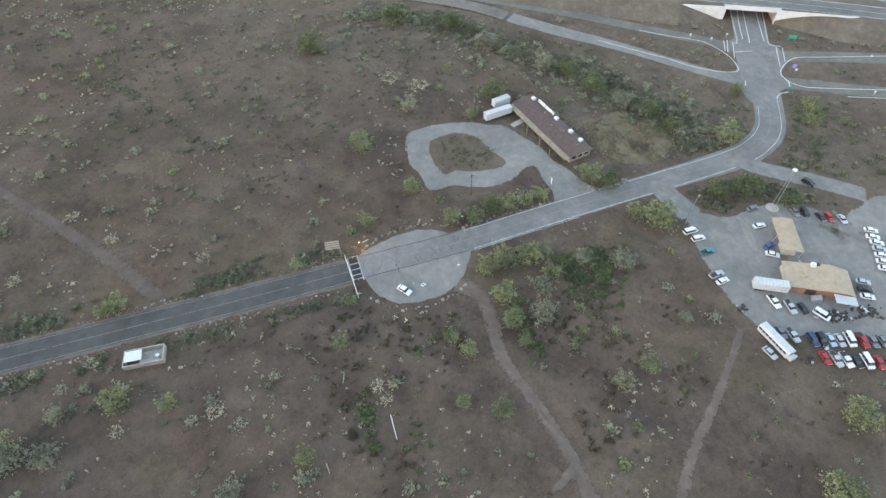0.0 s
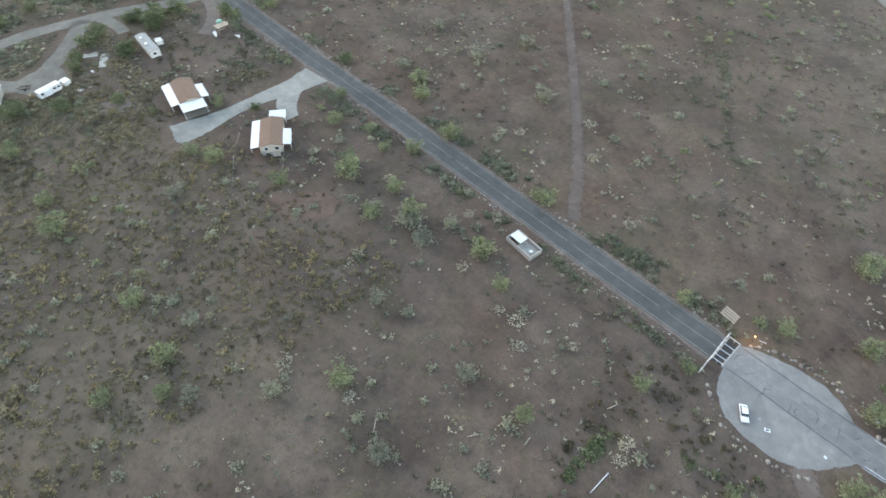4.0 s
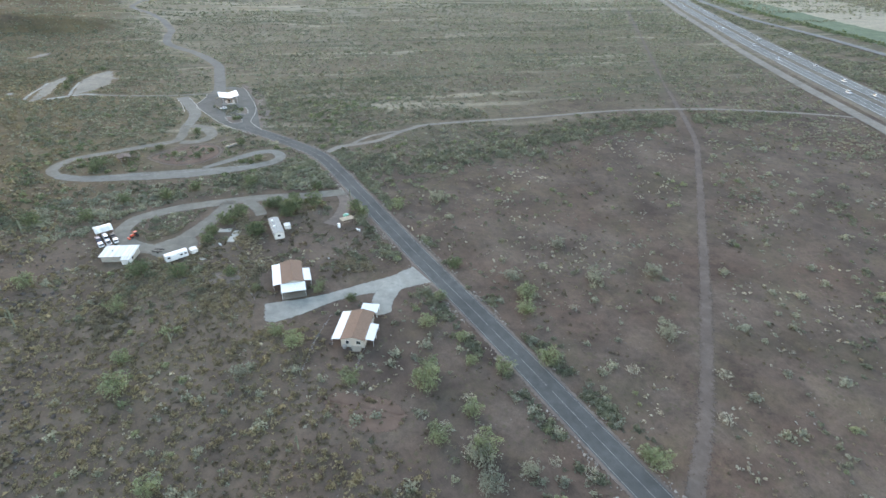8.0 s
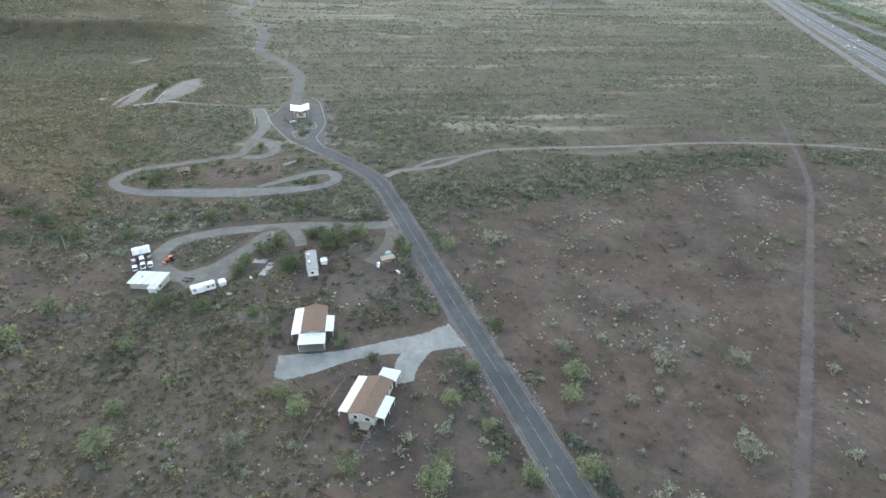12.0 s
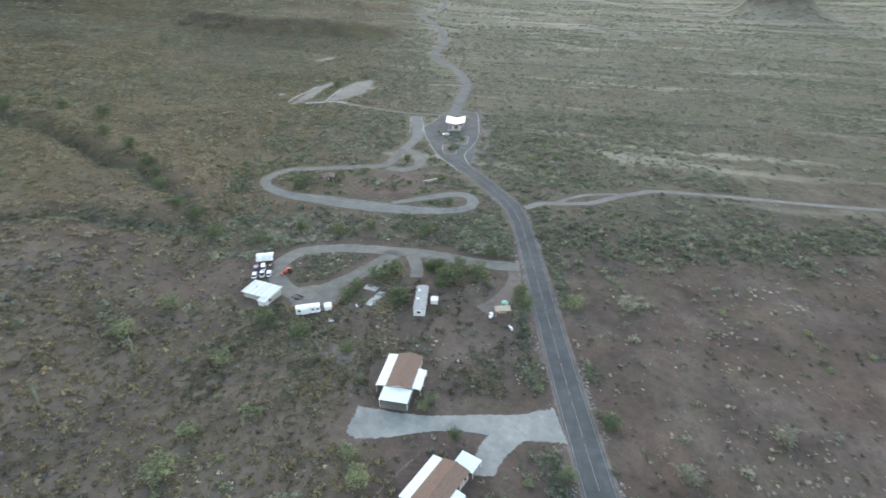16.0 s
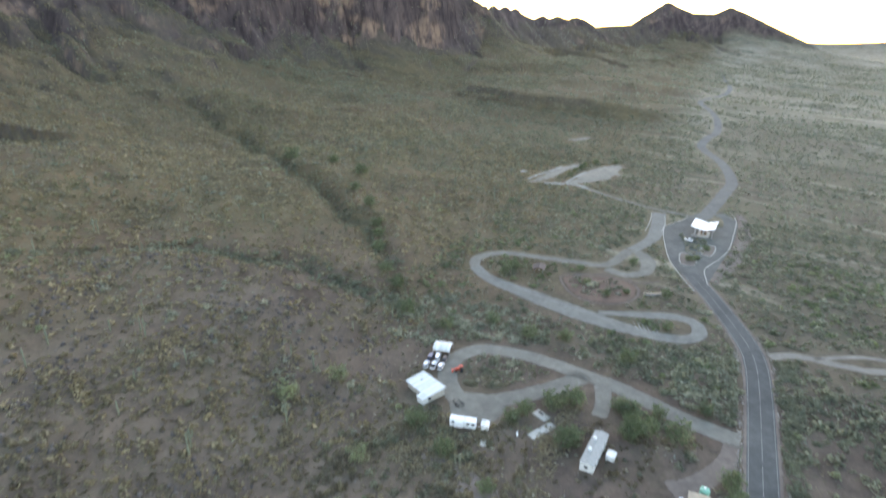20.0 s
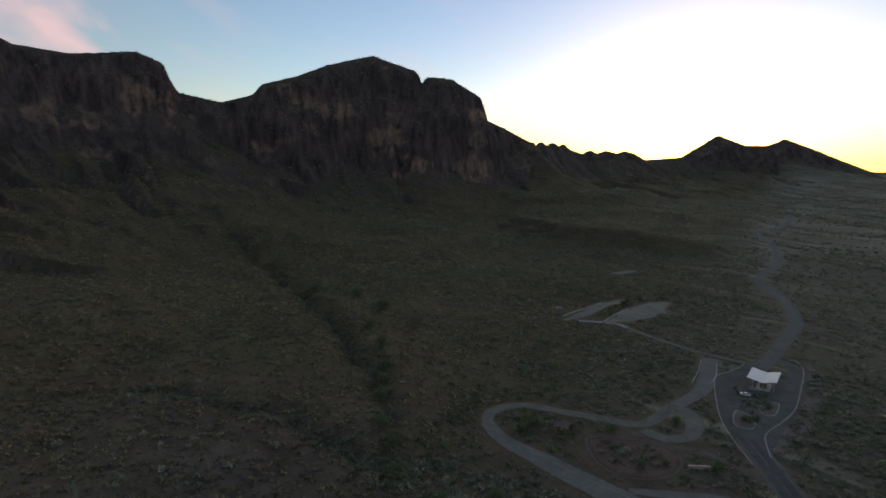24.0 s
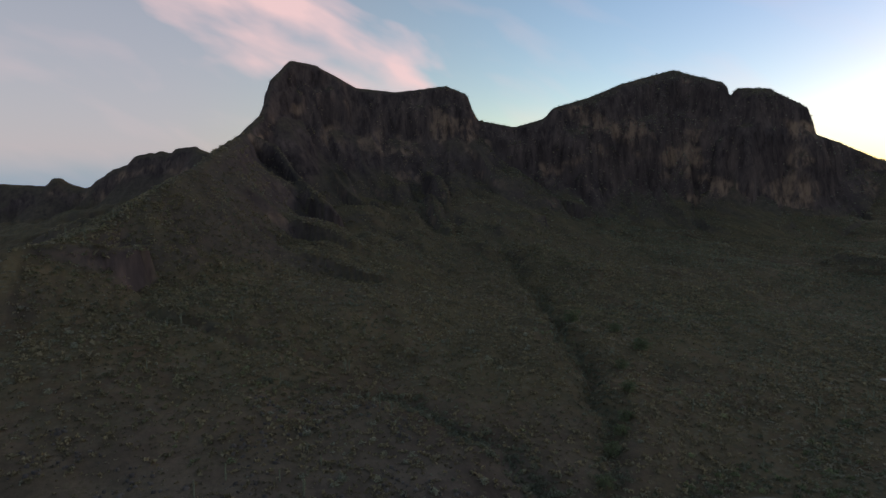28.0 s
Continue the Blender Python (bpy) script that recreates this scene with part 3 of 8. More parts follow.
def patch(name, outline, mat, lift=0.045, label="", category="pavement", straight=False, ragged=0.5, fringe=0.9):
    """A flat area inside a smooth outline, draped over the land."""
    if straight:
        ends = [np.array(p, float) for p in outline]
        line = np.concatenate([a + (b - a) * np.linspace(0, 1, max(2, int(np.linalg.norm(b - a) / 1.2)), endpoint=False)[:, None] for a, b in zip(ends, ends[1:] + ends[:1])])
    else:
        line = curve_points(outline, 1.2, True)
    line = line + ragged * (np.stack([fbm(line[:, 0] / 2.5, line[:, 1] / 2.5, 3), fbm(line[:, 0] / 2.5 + 40, line[:, 1] / 2.5, 3)], -1) - 0.5) * 2
    bm = bmesh.new()
    ring = [bm.verts.new((x, y, 0)) for x, y in line]
    face = bm.faces.new(ring)
    face.normal_update()
    if face.normal.z < 0:
        face.normal_flip()
    inner = bmesh.ops.inset_region(bm, faces=[face], thickness=fringe, use_even_offset=True, use_boundary=True)["faces"] if fringe else []
    bmesh.ops.triangulate(bm, faces=[f for f in bm.faces if f not in inner])
    co = np.array([v.co[:2] for v in bm.verts])
    for v, z in zip(bm.verts, ground_height(co[:, 0], co[:, 1])):
        v.co.z = z + lift
    soft = [1.0 if fringe and v.is_boundary else 0.0 for v in bm.verts]
    me = bpy.data.meshes.new(name)
    bm.to_mesh(me)
    bm.free()
    me.materials.append(mat)
    me.attributes.new("fringe", "FLOAT", "POINT").data.foreach_set("value", soft)
    return tagged(new(name, me), label, category, kind="structure")


# ------------------------------------------------------------------ roads
PARK_ROAD = [(12.8, -3.3), (50, -2.5), (100, -2.0), (125, -1.8), (150, -1.4), (180, -0.6), (206, -0.2), (235, 0.0), (285, 0.2), (308, 1.2), (322, 4.0), (340, 10.5), (364, 20.5), (384.5, 30.0)]
ribbon("shoulder", PARK_ROAD, 9.6, M_DIRT, 0.035, "pale gravel shoulders along the park road", "shoulder", ragged=0.5)
road = ribbon("road", PARK_ROAD, 8.2, M_NEWROAD, 0.06, "dark asphalt two-lane park road with white edge lines", across=5, ragged=0.12)
ribbon("edge_line", PARK_ROAD, 0.12, M_YELLOW, 0.075, offset=3.65, across=2, parent=road)
ribbon("edge_line", PARK_ROAD, 0.11, M_YELLOW, 0.075, offset=-3.65, across=2, parent=road)
ribbon("centre_line", PARK_ROAD, 0.12, M_YELLOW, 0.075, dash=(14, 2), across=2, parent=road)
OLD_ROAD = [(10.0, -3.6), (-5, -4.3), (-24, -4.6), (-57.7, -7.4), (-101, -10.3), (-122, -12), (-136, -15), (-149, -23), (-161, -40), (-171, -58), (-180, -73), (-190, -89), (-202, -108), (-216, -129)]
old = ribbon("road", OLD_ROAD, (9, 9, 9, 9, 9, 9.5, 10.5, 11, 11, 12.5, 14, 13.6, 13.6, 13.6), M_WORNROAD, 0.06, "weathered grey asphalt road running to the highway underpass", across=5, ragged=0.2)
ribbon("centre_line", OLD_ROAD[:9], 0.14, M_YELLOW, 0.075, across=2, parent=old)
ribbon("edge_line", OLD_ROAD[2:9], 0.16, M_LINE, 0.075, offset=3.9, across=2, parent=old)
ribbon("edge_line", OLD_ROAD[2:9], 0.16, M_LINE, 0.075, offset=-3.9, across=2, parent=old)
patch("pavement", [(10, -8), (0.7, -12.2), (-6.8, -13.4), (-13.8, -12.5), (-19, -8.7), (-23.5, -1.2), (-20.5, 4.7), (-16.0, 10.1), (-10.9, 12.7), (-4.0, 13.5), (3.6, 11.7), (7.9, 6.7), (10, 0)],
      M_OLDROAD, 0.045, "pale grey asphalt turnaround beside the cattle guard")
M_TAR = asphalt_material("tar_crack_filler", (0.055, 0.053, 0.05), (0.075, 0.072, 0.068))
rc = random.Random(17)
for off in (-7.9, 0.2):
    ribbon("crack", [(9 - 3.4 * i, off - 0.02 * (3.4 * i) + rc.uniform(-0.12, 0.12)) for i in range(10)], 0.16, M_TAR, 0.085, "dark ragged seam along the old road edge", "crack", across=2, step=0.7)
for q in range(13):
    cx, cy = 7 - 3.1 * q + rc.uniform(-1, 1), -4.0 + rc.uniform(-3.0, 2.4)
    dx, dy = rc.uniform(-2.2, 2.2), rc.uniform(1.2, 3.2)
    ribbon("crack", [(cx, cy), (cx + 0.5 * dx + rc.uniform(-0.7, 0.7), cy + 0.5 * dy), (cx + dx, cy + dy)], 0.11, M_TAR, 0.088, "dark crack across the worn asphalt", "crack", across=2, step=0.6)
ribbon("road", [(380, 27.5), (393, 34.6), (420, 41.4), (449, 45), (463, 39.5), (480, 33), (491, 28)], 8.2, M_APRON, 0.05, "grey asphalt entrance lane passing the fee booth", ragged=0.2)
ribbon("road", [(376, 25), (401, 21.1), (427, 17.0), (457, 14.0), (483, 14.2), (495, 22)], 8, M_APRON, 0.055, "grey asphalt exit lane passing the fee booth", ragged=0.2)
ribbon("road", [(476, 32), (491, 27.8), (553, 18.8), (591, 15.2), (653, 23.9), (700, 39.2), (724, 46), (765, 42), (808, 35), (898, 40.5), (1000, 62), (1041, 68.0), (1100, 50), (1236, 33), (1400, 45), (1559, 61)], (9, 8.4, 7.6, 7.4, 7, 7), M_FARROAD, 0.12,
       "grey asphalt park road winding away to the hills", ragged=0.4)
ribbon("road", [(402, 61.5), (391.9, 64), (380, 67), (374, 72), (372.9, 84), (370.6, 101), (369, 118), (363, 127), (354, 131), (346, 129.5), (339.3, 123.6)], 5.8, M_LOOP, 0.1, "gravel campground loop road", ragged=0.6)
ribbon("road", [(344, 128.5), (339.3, 123.6), (333, 114.1), (328.2, 100), (322.4, 82.3), (318, 66.9), (315, 52.8), (313.5, 38.6), (315.5, 26.9), (322, 21.5), (330.5, 23.2), (333.4, 31.1), (328.3, 46.7), (322.5, 62)],
       (6, 6.5, 8, 9.5, 10.5, 10.5, 9.5, 7, 6, 5.5, 5.5, 5.5, 4.5, 3), M_MIDROAD, 0.105, "worn asphalt leg of the campground loop", ragged=0.5)
for i in range(6):
    ribbon("edge_line", [(320.8 - 0.1 * i, 46.5 - 1.7 * i), (315.6 - 0.1 * i, 44.2 - 1.7 * i)], 0.22, M_YELLOW, 0.14, "faded white parking bay line", "road marking", across=2, step=1.0)
ribbon("edge_line", [(333, 106), (326, 88), (320.5, 68), (318, 56)], 0.2, M_YELLOW, 0.14, "faded white line on the loop road", "road marking", across=2, step=1.5)
ribbon("road", [(402, 61), (425, 53.5), (445, 53), (461, 54), (480, 56)], (6, 8, 8), M_MIDROAD, 0.12, "grey asphalt spur from campground to entrance", ragged=0.3)
ribbon("road", [(402, 58), (394, 52), (384, 49.5), (374, 50.5), (368, 58), (371, 68)], (6, 8, 7, 6, 6), M_LOOP, 0.11, "gravel pull-off by the campground loop", ragged=0.5)
M_RED = asphalt_material("red_bare_earth", (0.136, 0.092, 0.070), (0.162, 0.112, 0.086), True)
RING = [(352.6, 86), (340, 80.2), (332.5, 71.8), (332.2, 60), (340.4, 50.8), (352, 49.2), (360, 54.5), (362, 65), (358, 76)]
patch("bare_earth", RING, M_RED, 0.04, "reddish bare earth inside the campground loop", "ground", ragged=0.8, fringe=3.0)
ribbon("path", RING, 1.5, M_TRACK, 0.09, "narrow pinkish footpath ring among brush", "path", closed=True, ragged=0.25)
ribbon("path", [(352, 87), (360, 76), (366, 62), (361, 51), (368, 41)], 1.4, M_TRACK, 0.1, "narrow pinkish footpath", "path", ragged=0.2)
ribbon("path", [(480, 30), (489, 64), (505, 94), (522, 118)], 3.2, M_LOOP, 0.12, "dull narrow service road", "path", ragged=0.4)
patch("pavement", [(524.5, 128.5), (543, 128.6), (560.9, 127.3), (589.5, 119.8), (600.7, 111.0), (606, 101), (587.3, 99.8), (570, 100.5), (554.5, 101.5), (543, 108), (532.5, 115.8)], M_GRAVEL, 0.14, "pale gravel car park among scrub", ragged=2.2, fringe=3.0)
patch("pavement", [(505.6, 153.8), (520, 153.6), (533.6, 152.1), (555, 150.4), (574.6, 146.9), (596.4, 137.4), (585, 134.5), (567.3, 139.0), (534.5, 142.2), (516.6, 146.8)], M_GRAVEL, 0.14, "second pale gravel lobe of the car park", ragged=1.4, fringe=2.4)
ribbon("road", [(518, 112), (524, 122), (521, 134), (513, 146)], 4.2, M_DRIVE, 0.15, "pale gravel link between the car park lobes", ragged=0.6)
for strip in ([(513.9, 157.5), (545, 152.4), (573.3, 147)], [(523, 130.6), (547, 128.6), (571, 124.8)]):
    ribbon("path", strip, 1.9, M_DRIVE, 0.19, "pale concrete-like strip along the car park edge", "path", ragged=0.25)
patch("pavement", [(529, 170), (537, 168.6), (537, 165), (530, 166)], M_DRIVE, 0.17, "small pale pad among the scrub", ragged=0.3)
patch("bare_earth", [(496, 9.5), (470, 9.2), (452, 10.4), (427, 12.2), (408, 16.4), (396, 20.6), (386, 21.4), (374, 18.8), (384, 13), (405, 7), (430, 2.5), (460, 1.5), (490, 4)], M_DIRT, 0.05, "tan bare verge beyond the exit lane kerb", "ground", ragged=1.0, fringe=2.6)
patch("pavement", [(674, 170), (690, 166), (712, 160), (716, 153), (700, 156), (680, 162)], M_SAND, 0.2, "small pale clearing among the scrub", ragged=1.0, fringe=1.8)
ribbon("path", [(316, -3), (321, -10), (322, -18), (321.6, -25), (322.5, -37), (328, -48), (333, -60), (335.5, -80), (319, -147), (305, -209), (280, -266), (249, -310), (222, -340)], (4, 3.4, 3), M_SAND, 0.08, "pale sandy utility track across the flats", "path", ragged=0.6)
ribbon("path", [(322, -18), (327, -25.4), (331.7, -35), (333, -47), (332, -57)], 2.4, M_SAND, 0.08, "pale sandy side track round a strip of brush", "path", ragged=0.4)
ribbon("path", [(65, -9.2), (83, -34), (115, -71), (152, -112), (205, -170), (245, -211), (330, -279)], (4.4, 3.6, 3.2), M_TRACK, 0.06, "faint dirt track running straight through scrub", "path", ragged=1.1)
ribbon("path", [(326, -276), (360, -303), (540, -454), (724, -608)], (1.7, 2.0), M_TRACK, 0.22, "faint pale track crossing the far flats", "path", ragged=1.0)
ribbon("path", [(-14, 9), (-19.3, 15.2), (-20.0, 23.4), (-18.4, 32.2), (-18.4, 37.4), (-20.3, 46.5), (-22.0, 54.1), (-23.2, 62.4), (-23.5, 67.9), (-23.7, 74.4), (-24, 95)], (6, 4.4, 3.4, 3.2, 3.4, 3.6, 3), M_TRAIL, 0.03, "bare dirt trail leaving the turnaround through brush", "path", ragged=1.4)
ribbon("bare_earth", [(-21.6, 52.5), (-22.2, 57), (-23.4, 62), (-24.0, 66.4), (-21, 69.0), (-17.4, 70.4), (-13.5, 71.6)], (0.3, 0.8, 1.3, 2.2, 1.9, 1.3, 0.5), M_DIRT, 0.08, "pale washed-out streak on the trail", "ground", ragged=1.8, step=0.6)
ribbon("path", [(-84, 47), (-77.0, 52.9), (-70.8, 57.8), (-62.2, 64.6), (-53.5, 70.7), (-47.6, 75.7), (-42.6, 80.5), (-30, 92)], (1.8, 2.6, 2.4), M_TRAIL, 0.03, "faint vehicle track worn through the scrub", "path", ragged=1.2)
patch("bare_earth", [(136, 56.7), (126, 56), (119, 52.5), (114, 44), (115.5, 38.5), (121, 36.5), (131.8, 44)], M_RED, 0.035, "cleared reddish bare earth near the houses", "ground", ragged=0.8, fringe=3.0)
patch("bare_earth", [(204, 62), (203, 72), (212, 90), (219, 84), (214, 70), (210, 62)], M_DIRT, 0.035, "bare grey earth beside the house", "ground", ragged=0.8, fringe=3.0)
ribbon("road", [(261, 5), (262.6, 14), (265, 24), (269, 34.5), (272.6, 45.6), (274.5, 57), (276.4, 69), (277, 81), (273.8, 95), (264, 101.5), (253.8, 100), (245, 94), (242, 86), (250, 75.3), (258.6, 66.8), (267, 60), (274.5, 55)], 6.6, M_YARD, 0.06,
       "grey gravel drive looping through the work yard", ragged=0.5)
ribbon("path", [(272, 49), (262, 46.6), (253, 46.2)], (5.5, 4.5), M_YARD, 0.075, "grey gravel spur to the mobile home", "path", ragged=0.4)
ribbon("path", [(259, 8), (248, 10), (236, 17), (231, 23)], (4, 7), M_DIRT, 0.06, "dirt pull-in beside the small shelter", "path", ragged=0.6)
ribbon("road", [(178.6, 4.1), (178.4, 6), (178, 10), (177.8, 16), (179.2, 30), (179, 44), (178.8, 51), (179.5, 57), (180.5, 62)], (13, 10.5, 8.5, 7, 5.4, 5.2, 7, 10, 10.5), M_DRIVE, 0.09, "pale grey gravel driveway to the two houses", ragged=0.35, across=7)
ribbon("path", [(177, 15), (174.5, 19), (170.5, 22.8), (165, 25.5), (161.5, 26)], (7, 7.5, 7, 6, 5), M_DRIVE, 0.1, "pale gravel branch to the carport", "path", ragged=0.3, across=7)
ribbon("bare_earth", [(500, 9), (476, 6.8), (455, 7.8), (430, 10), (412, 12.5), (392, 14), (376, 19)], (4, 6, 5, 4, 5, 4), M_TRACK, 0.04, "tan bare earth verge beside the exit lane", "ground", ragged=1.0)
patch("pavement", [(243.5, 93), (248.5, 86), (248, 77), (243, 74), (235.5, 76), (233, 87), (238, 92)], M_YARD, 0.055, "grey gravel parking pad beside the drive", ragged=0.6)
patch("pavement", [(-17.3, -54.6), (-20.4, -60.3), (-29.2, -62.2), (-40.9, -60.9), (-47.7, -58.1), (-55.1, -54.1), (-59.7, -46.4), (-63.7, -37.9), (-65.3, -29.8), (-68.0, -24.4), (-69.4, -18.7), (-73.0, -9.2), (-54.5, -7.2), (-56.2, -15.0), (-56.3, -22.7), (-56.6, -28.0), (-54.4, -29.3), (-48.8, -25.9),
                   (-45.0, -24.2), (-38.8, -23.8), (-33.3, -25.1), (-26.4, -28.0), (-19.5, -27.9), (-17.6, -31.3), (-17.4, -37.2), (-15.8, -43.8)], M_OLDROAD, 0.05, "grey gravel drive circling before the long building", ragged=0.4, fringe=1.7)
M_ISLAND = asphalt_material("scrubby_island_soil", (0.125, 0.098, 0.072), (0.165, 0.128, 0.092), True)
patch("bare_earth", [(-25.4, -52.0), (-29.0, -54.8), (-35.7, -55.5), (-38.8, -54.9), (-43.7, -50.4), (-45.4, -43.4), (-47.7, -38.6), (-48.7, -34.3), (-46.1, -32.0), (-39.9, -31.9), (-34.3, -33.3), (-29.8, -35.0), (-26.4, -33.9), (-24.8, -36.4), (-23.8, -41.5), (-24.0, -47.5)],
      M_ISLAND, 0.085, "brown scrubby island inside the lodge drive", "ground", ragged=0.5, fringe=1.4)
patch("bare_earth", [(-25.0, -26.0), (-31.2, -24.0), (-40.3, -21.8), (-45.3, -21.6), (-45.5, -17.8), (-38.7, -18.1), (-31.7, -20.0), (-24.7, -22.4)], M_ISLAND, 0.04, "tan bare earth beside the lodge drive", "ground", ragged=1.2)
patch("dry_grass", [(-91, -48), (-103, -49), (-111, -36), (-110, -25), (-97, -17.5), (-85, -22), (-81.5, -33)], asphalt_material("tan_grass_soil", (0.165, 0.132, 0.088), (0.225, 0.185, 0.12), True), 0.03, "tan dry grass clearing behind the lodge", "ground", ragged=0.8, fringe=3.0)
patch("pavement", [(-95, 4), (-99, 6.5), (-107, 10.6), (-117, 9.3), (-130, 12.1), (-136, 17.5), (-140, 22), (-147, 20), (-165, 20), (-190, 60), (-160, 80), (-130, 69), (-117, 64), (-105, 59), (-96, 55), (-88.5, 51.5), (-86, 46), (-85.2, 38), (-86, 30), (-87, 22), (-89, 14.5), (-92, 7)], M_OLDROAD, 0.05, "grey gravel salvage yard ground", fringe=2.2)
ribbon("bare_earth", [(-108.6, 11.5), (-108.2, 16.1), (-106.5, 20.5), (-104.6, 26)], (1.0, 2.2, 2.6, 1.0), M_DRIVE, 0.085, "pale dried runoff streak on the yard gravel", "ground", ragged=1.2, step=0.8)
for q in range(9):
    a = 1.9 * q
    cx, cy = -112 - 5.2 * q + 9 * math.sin(3 * a), 30 + 12 * math.sin(a)
    ribbon("bare_earth", [(cx, cy), (cx + 3.5 * math.cos(a), cy + 3.5), (cx + 6 * math.sin(a + 1), cy + 7)], (0.8, 2.6, 0.8), M_YARD, 0.078, "darker damp patch on the yard gravel", "ground", ragged=1.4, step=0.8)
ribbon("road", [(-124, -13), (-130, -6), (-138, 1), (-146, 7.5), (-156, 17)], 7, M_OLDROAD, 0.095, "grey gravel access into the salvage yard", ragged=0.4)
ribbon("road", [(-92, -11), (-93, -3), (-95, 8)], 8, M_OLDROAD, 0.085, "grey gravel yard entrance", ragged=0.4)
FRONTAGE = [(-165, -46), (-156, -55), (-149, -61.8), (-138.5, -74), (-124, -91), (-107, -108), (-88, -129), (-67, -150), (-18, -181), (25, -203), (110, -267), (192, -324), (300, -391), (413, -467), (507, -537), (646, -642), (831, -787), (1224, -1092)]
ribbon("road", FRONTAGE[:7], (7.5, 6, 6, 7, 8, 8), M_OLDROAD, 0.065, "pale gravel frontage road by the junction", ragged=0.3, step=3)
ribbon("road", FRONTAGE[6:], (8, 9, 9, 8, 8), M_SAND, 0.32, "pale gravel-edged frontage road along the interstate", ragged=0.3, step=4)
ribbon("road", [(-172, -74), (-163, -83.5), (-144, -100), (-115, -125), (-88, -145), (-30, -190)], (7, 6, 5), M_MIDROAD, 0.075, "grey asphalt highway ramp", ragged=0.2)
patch("pavement", [(-157, -57), (-162, -60), (-169, -70), (-173, -80), (-177, -82), (-189, -98), (-200, -94), (-190, -76), (-190, -68), (-184, -57), (-178, -52), (-176, -44), (-168, -41), (-162, -36), (-153, -37)], M_WORNROAD, 0.085, "worn grey asphalt junction below the overpass", ragged=0.15)
for edge in ([(-140, -100), (-149.4, -92.5), (-161.1, -83.8), (-164.4, -76.2), (-165.1, -67.3), (-162.7, -59.7), (-158.4, -58.9), (-151, -62.6), (-143.7, -69.4), (-138.8, -75.9), (-118, -97.7)],
             [(-230, -49.4), (-202.8, -57.1), (-191.5, -59.9), (-182.8, -56.5), (-177.8, -52.1), (-176.6, -46.7), (-179.6, -41.5), (-186.7, -38), (-210, -29.3)], [(-164.1, -37.6), (-167.3, -39.9), (-171.8, -39.9)],
             [(-205.4, -24.7), (-191.8, -30.3)], [(-171.3, -81.5), (-166.1, -73.3)], [(-172.8, -81.1), (-166.8, -72.3)], [(-174.2, -79), (-166.7, -67.6), (-170.3, -71.2), (-177.8, -70.2)][:2], [(-169.5, -71.6), (-177.8, -70.2)],
             [(-189.4, -69.3), (-180.9, -56.3)], [(-191.9, -68.5), (-185.6, -58.9)], [(-177, -46.6), (-174.2, -42.2)], [(-160, -51.6), (-157.9, -48.6)], [(-215, -129), (-193.4, -101.4), (-179.9, -79.7)], [(-214, -129), (-196, -100.6), (-180.8, -75.9)], [(-219, -126), (-201.2, -97.8), (-187.8, -75.2)]):
    ribbon("edge_line", edge, 0.35, M_LINE, 0.1, "white painted road edge line", "road marking", across=2, step=1.0)
for edge in ([(-206, -128), (-190.3, -102.3), (-176.6, -79.2), (-174.5, -78.2)], [(-222, -124), (-202.8, -95), (-190.5, -76.4), (-188.5, -72), (-192, -69.6)]):
    ribbon("kerb", edge, 0.7, M_CONC, 0.14, "pale concrete kerb beside the road under the bridge", "kerb", across=3, step=1.0)
ribbon("road", [(-180, -66), (-190, -62), (-228, -48), (-300, -16)], 8, M_MIDROAD, 0.06, "grey asphalt highway ramp", ragged=0.2)
ribbon("road", [(-170, -47), (-178, -44), (-208, -28), (-280, 8)], 8, M_MIDROAD, 0.06, "grey asphalt frontage road", ragged=0.2)

# ------------------------------------------------------------------ building blocks
def part(name, bm, material, parent, label="", smooth_shade=False):
    """Links a bmesh as one mesh object under a thing or a part."""
    me = bpy.data.meshes.new(name)
    bm.to_mesh(me)
    bm.free()
    me.materials.append(material)
    if smooth_shade:
        me.polygons.foreach_set("use_smooth", np.ones(len(me.polygons), bool))
    ob = new(name, me)
    ob.parent = parent
    if label:
        ob["label"] = label
    return ob


def thing(name, x, y, rot, label, category, group="", dz=0.0, kind=""):
    ob = new(name)
    ob.matrix_basis = pose(x, y, gz(x, y) + dz, 0, 0, rot)
    return tagged(ob, label, category, group, kind)


def box(cx, cy, cz, sx, sy, sz, bm=None, bevel=0.0, rz=0.0, tilt=0.0):
    """A block centred at cx, cy with its foot at cz; tilt leans it about its own x axis."""
    own = bm is None
    bm = bm or bmesh.new()
    m = Matrix.Translation((cx, cy, cz + sz / 2)) @ Matrix.Rotation(radians(rz), 4, "Z") @ Matrix.Rotation(radians(tilt), 4, "X") @ Matrix.Diagonal((sx, sy, sz, 1))
    r = bmesh.ops.create_cube(bm, size=1, matrix=m)
    if bevel and own:
        bmesh.ops.bevel(bm, geom=bm.edges[:], offset=bevel, segments=2, affect="EDGES")
    return bm


def rod(a, b, r0, r1=None, bm=None, sides=8):
    bm = bm or bmesh.new()
    a, b = Vector(a), Vector(b)
    d = b - a
    m = Matrix.Translation((a + b) / 2) @ d.to_track_quat("Z", "Y").to_matrix().to_4x4()
    bmesh.ops.create_cone(bm, cap_ends=True, segments=sides, radius1=r0, radius2=r0 if r1 is None else r1, depth=d.length, matrix=m)
    return bm


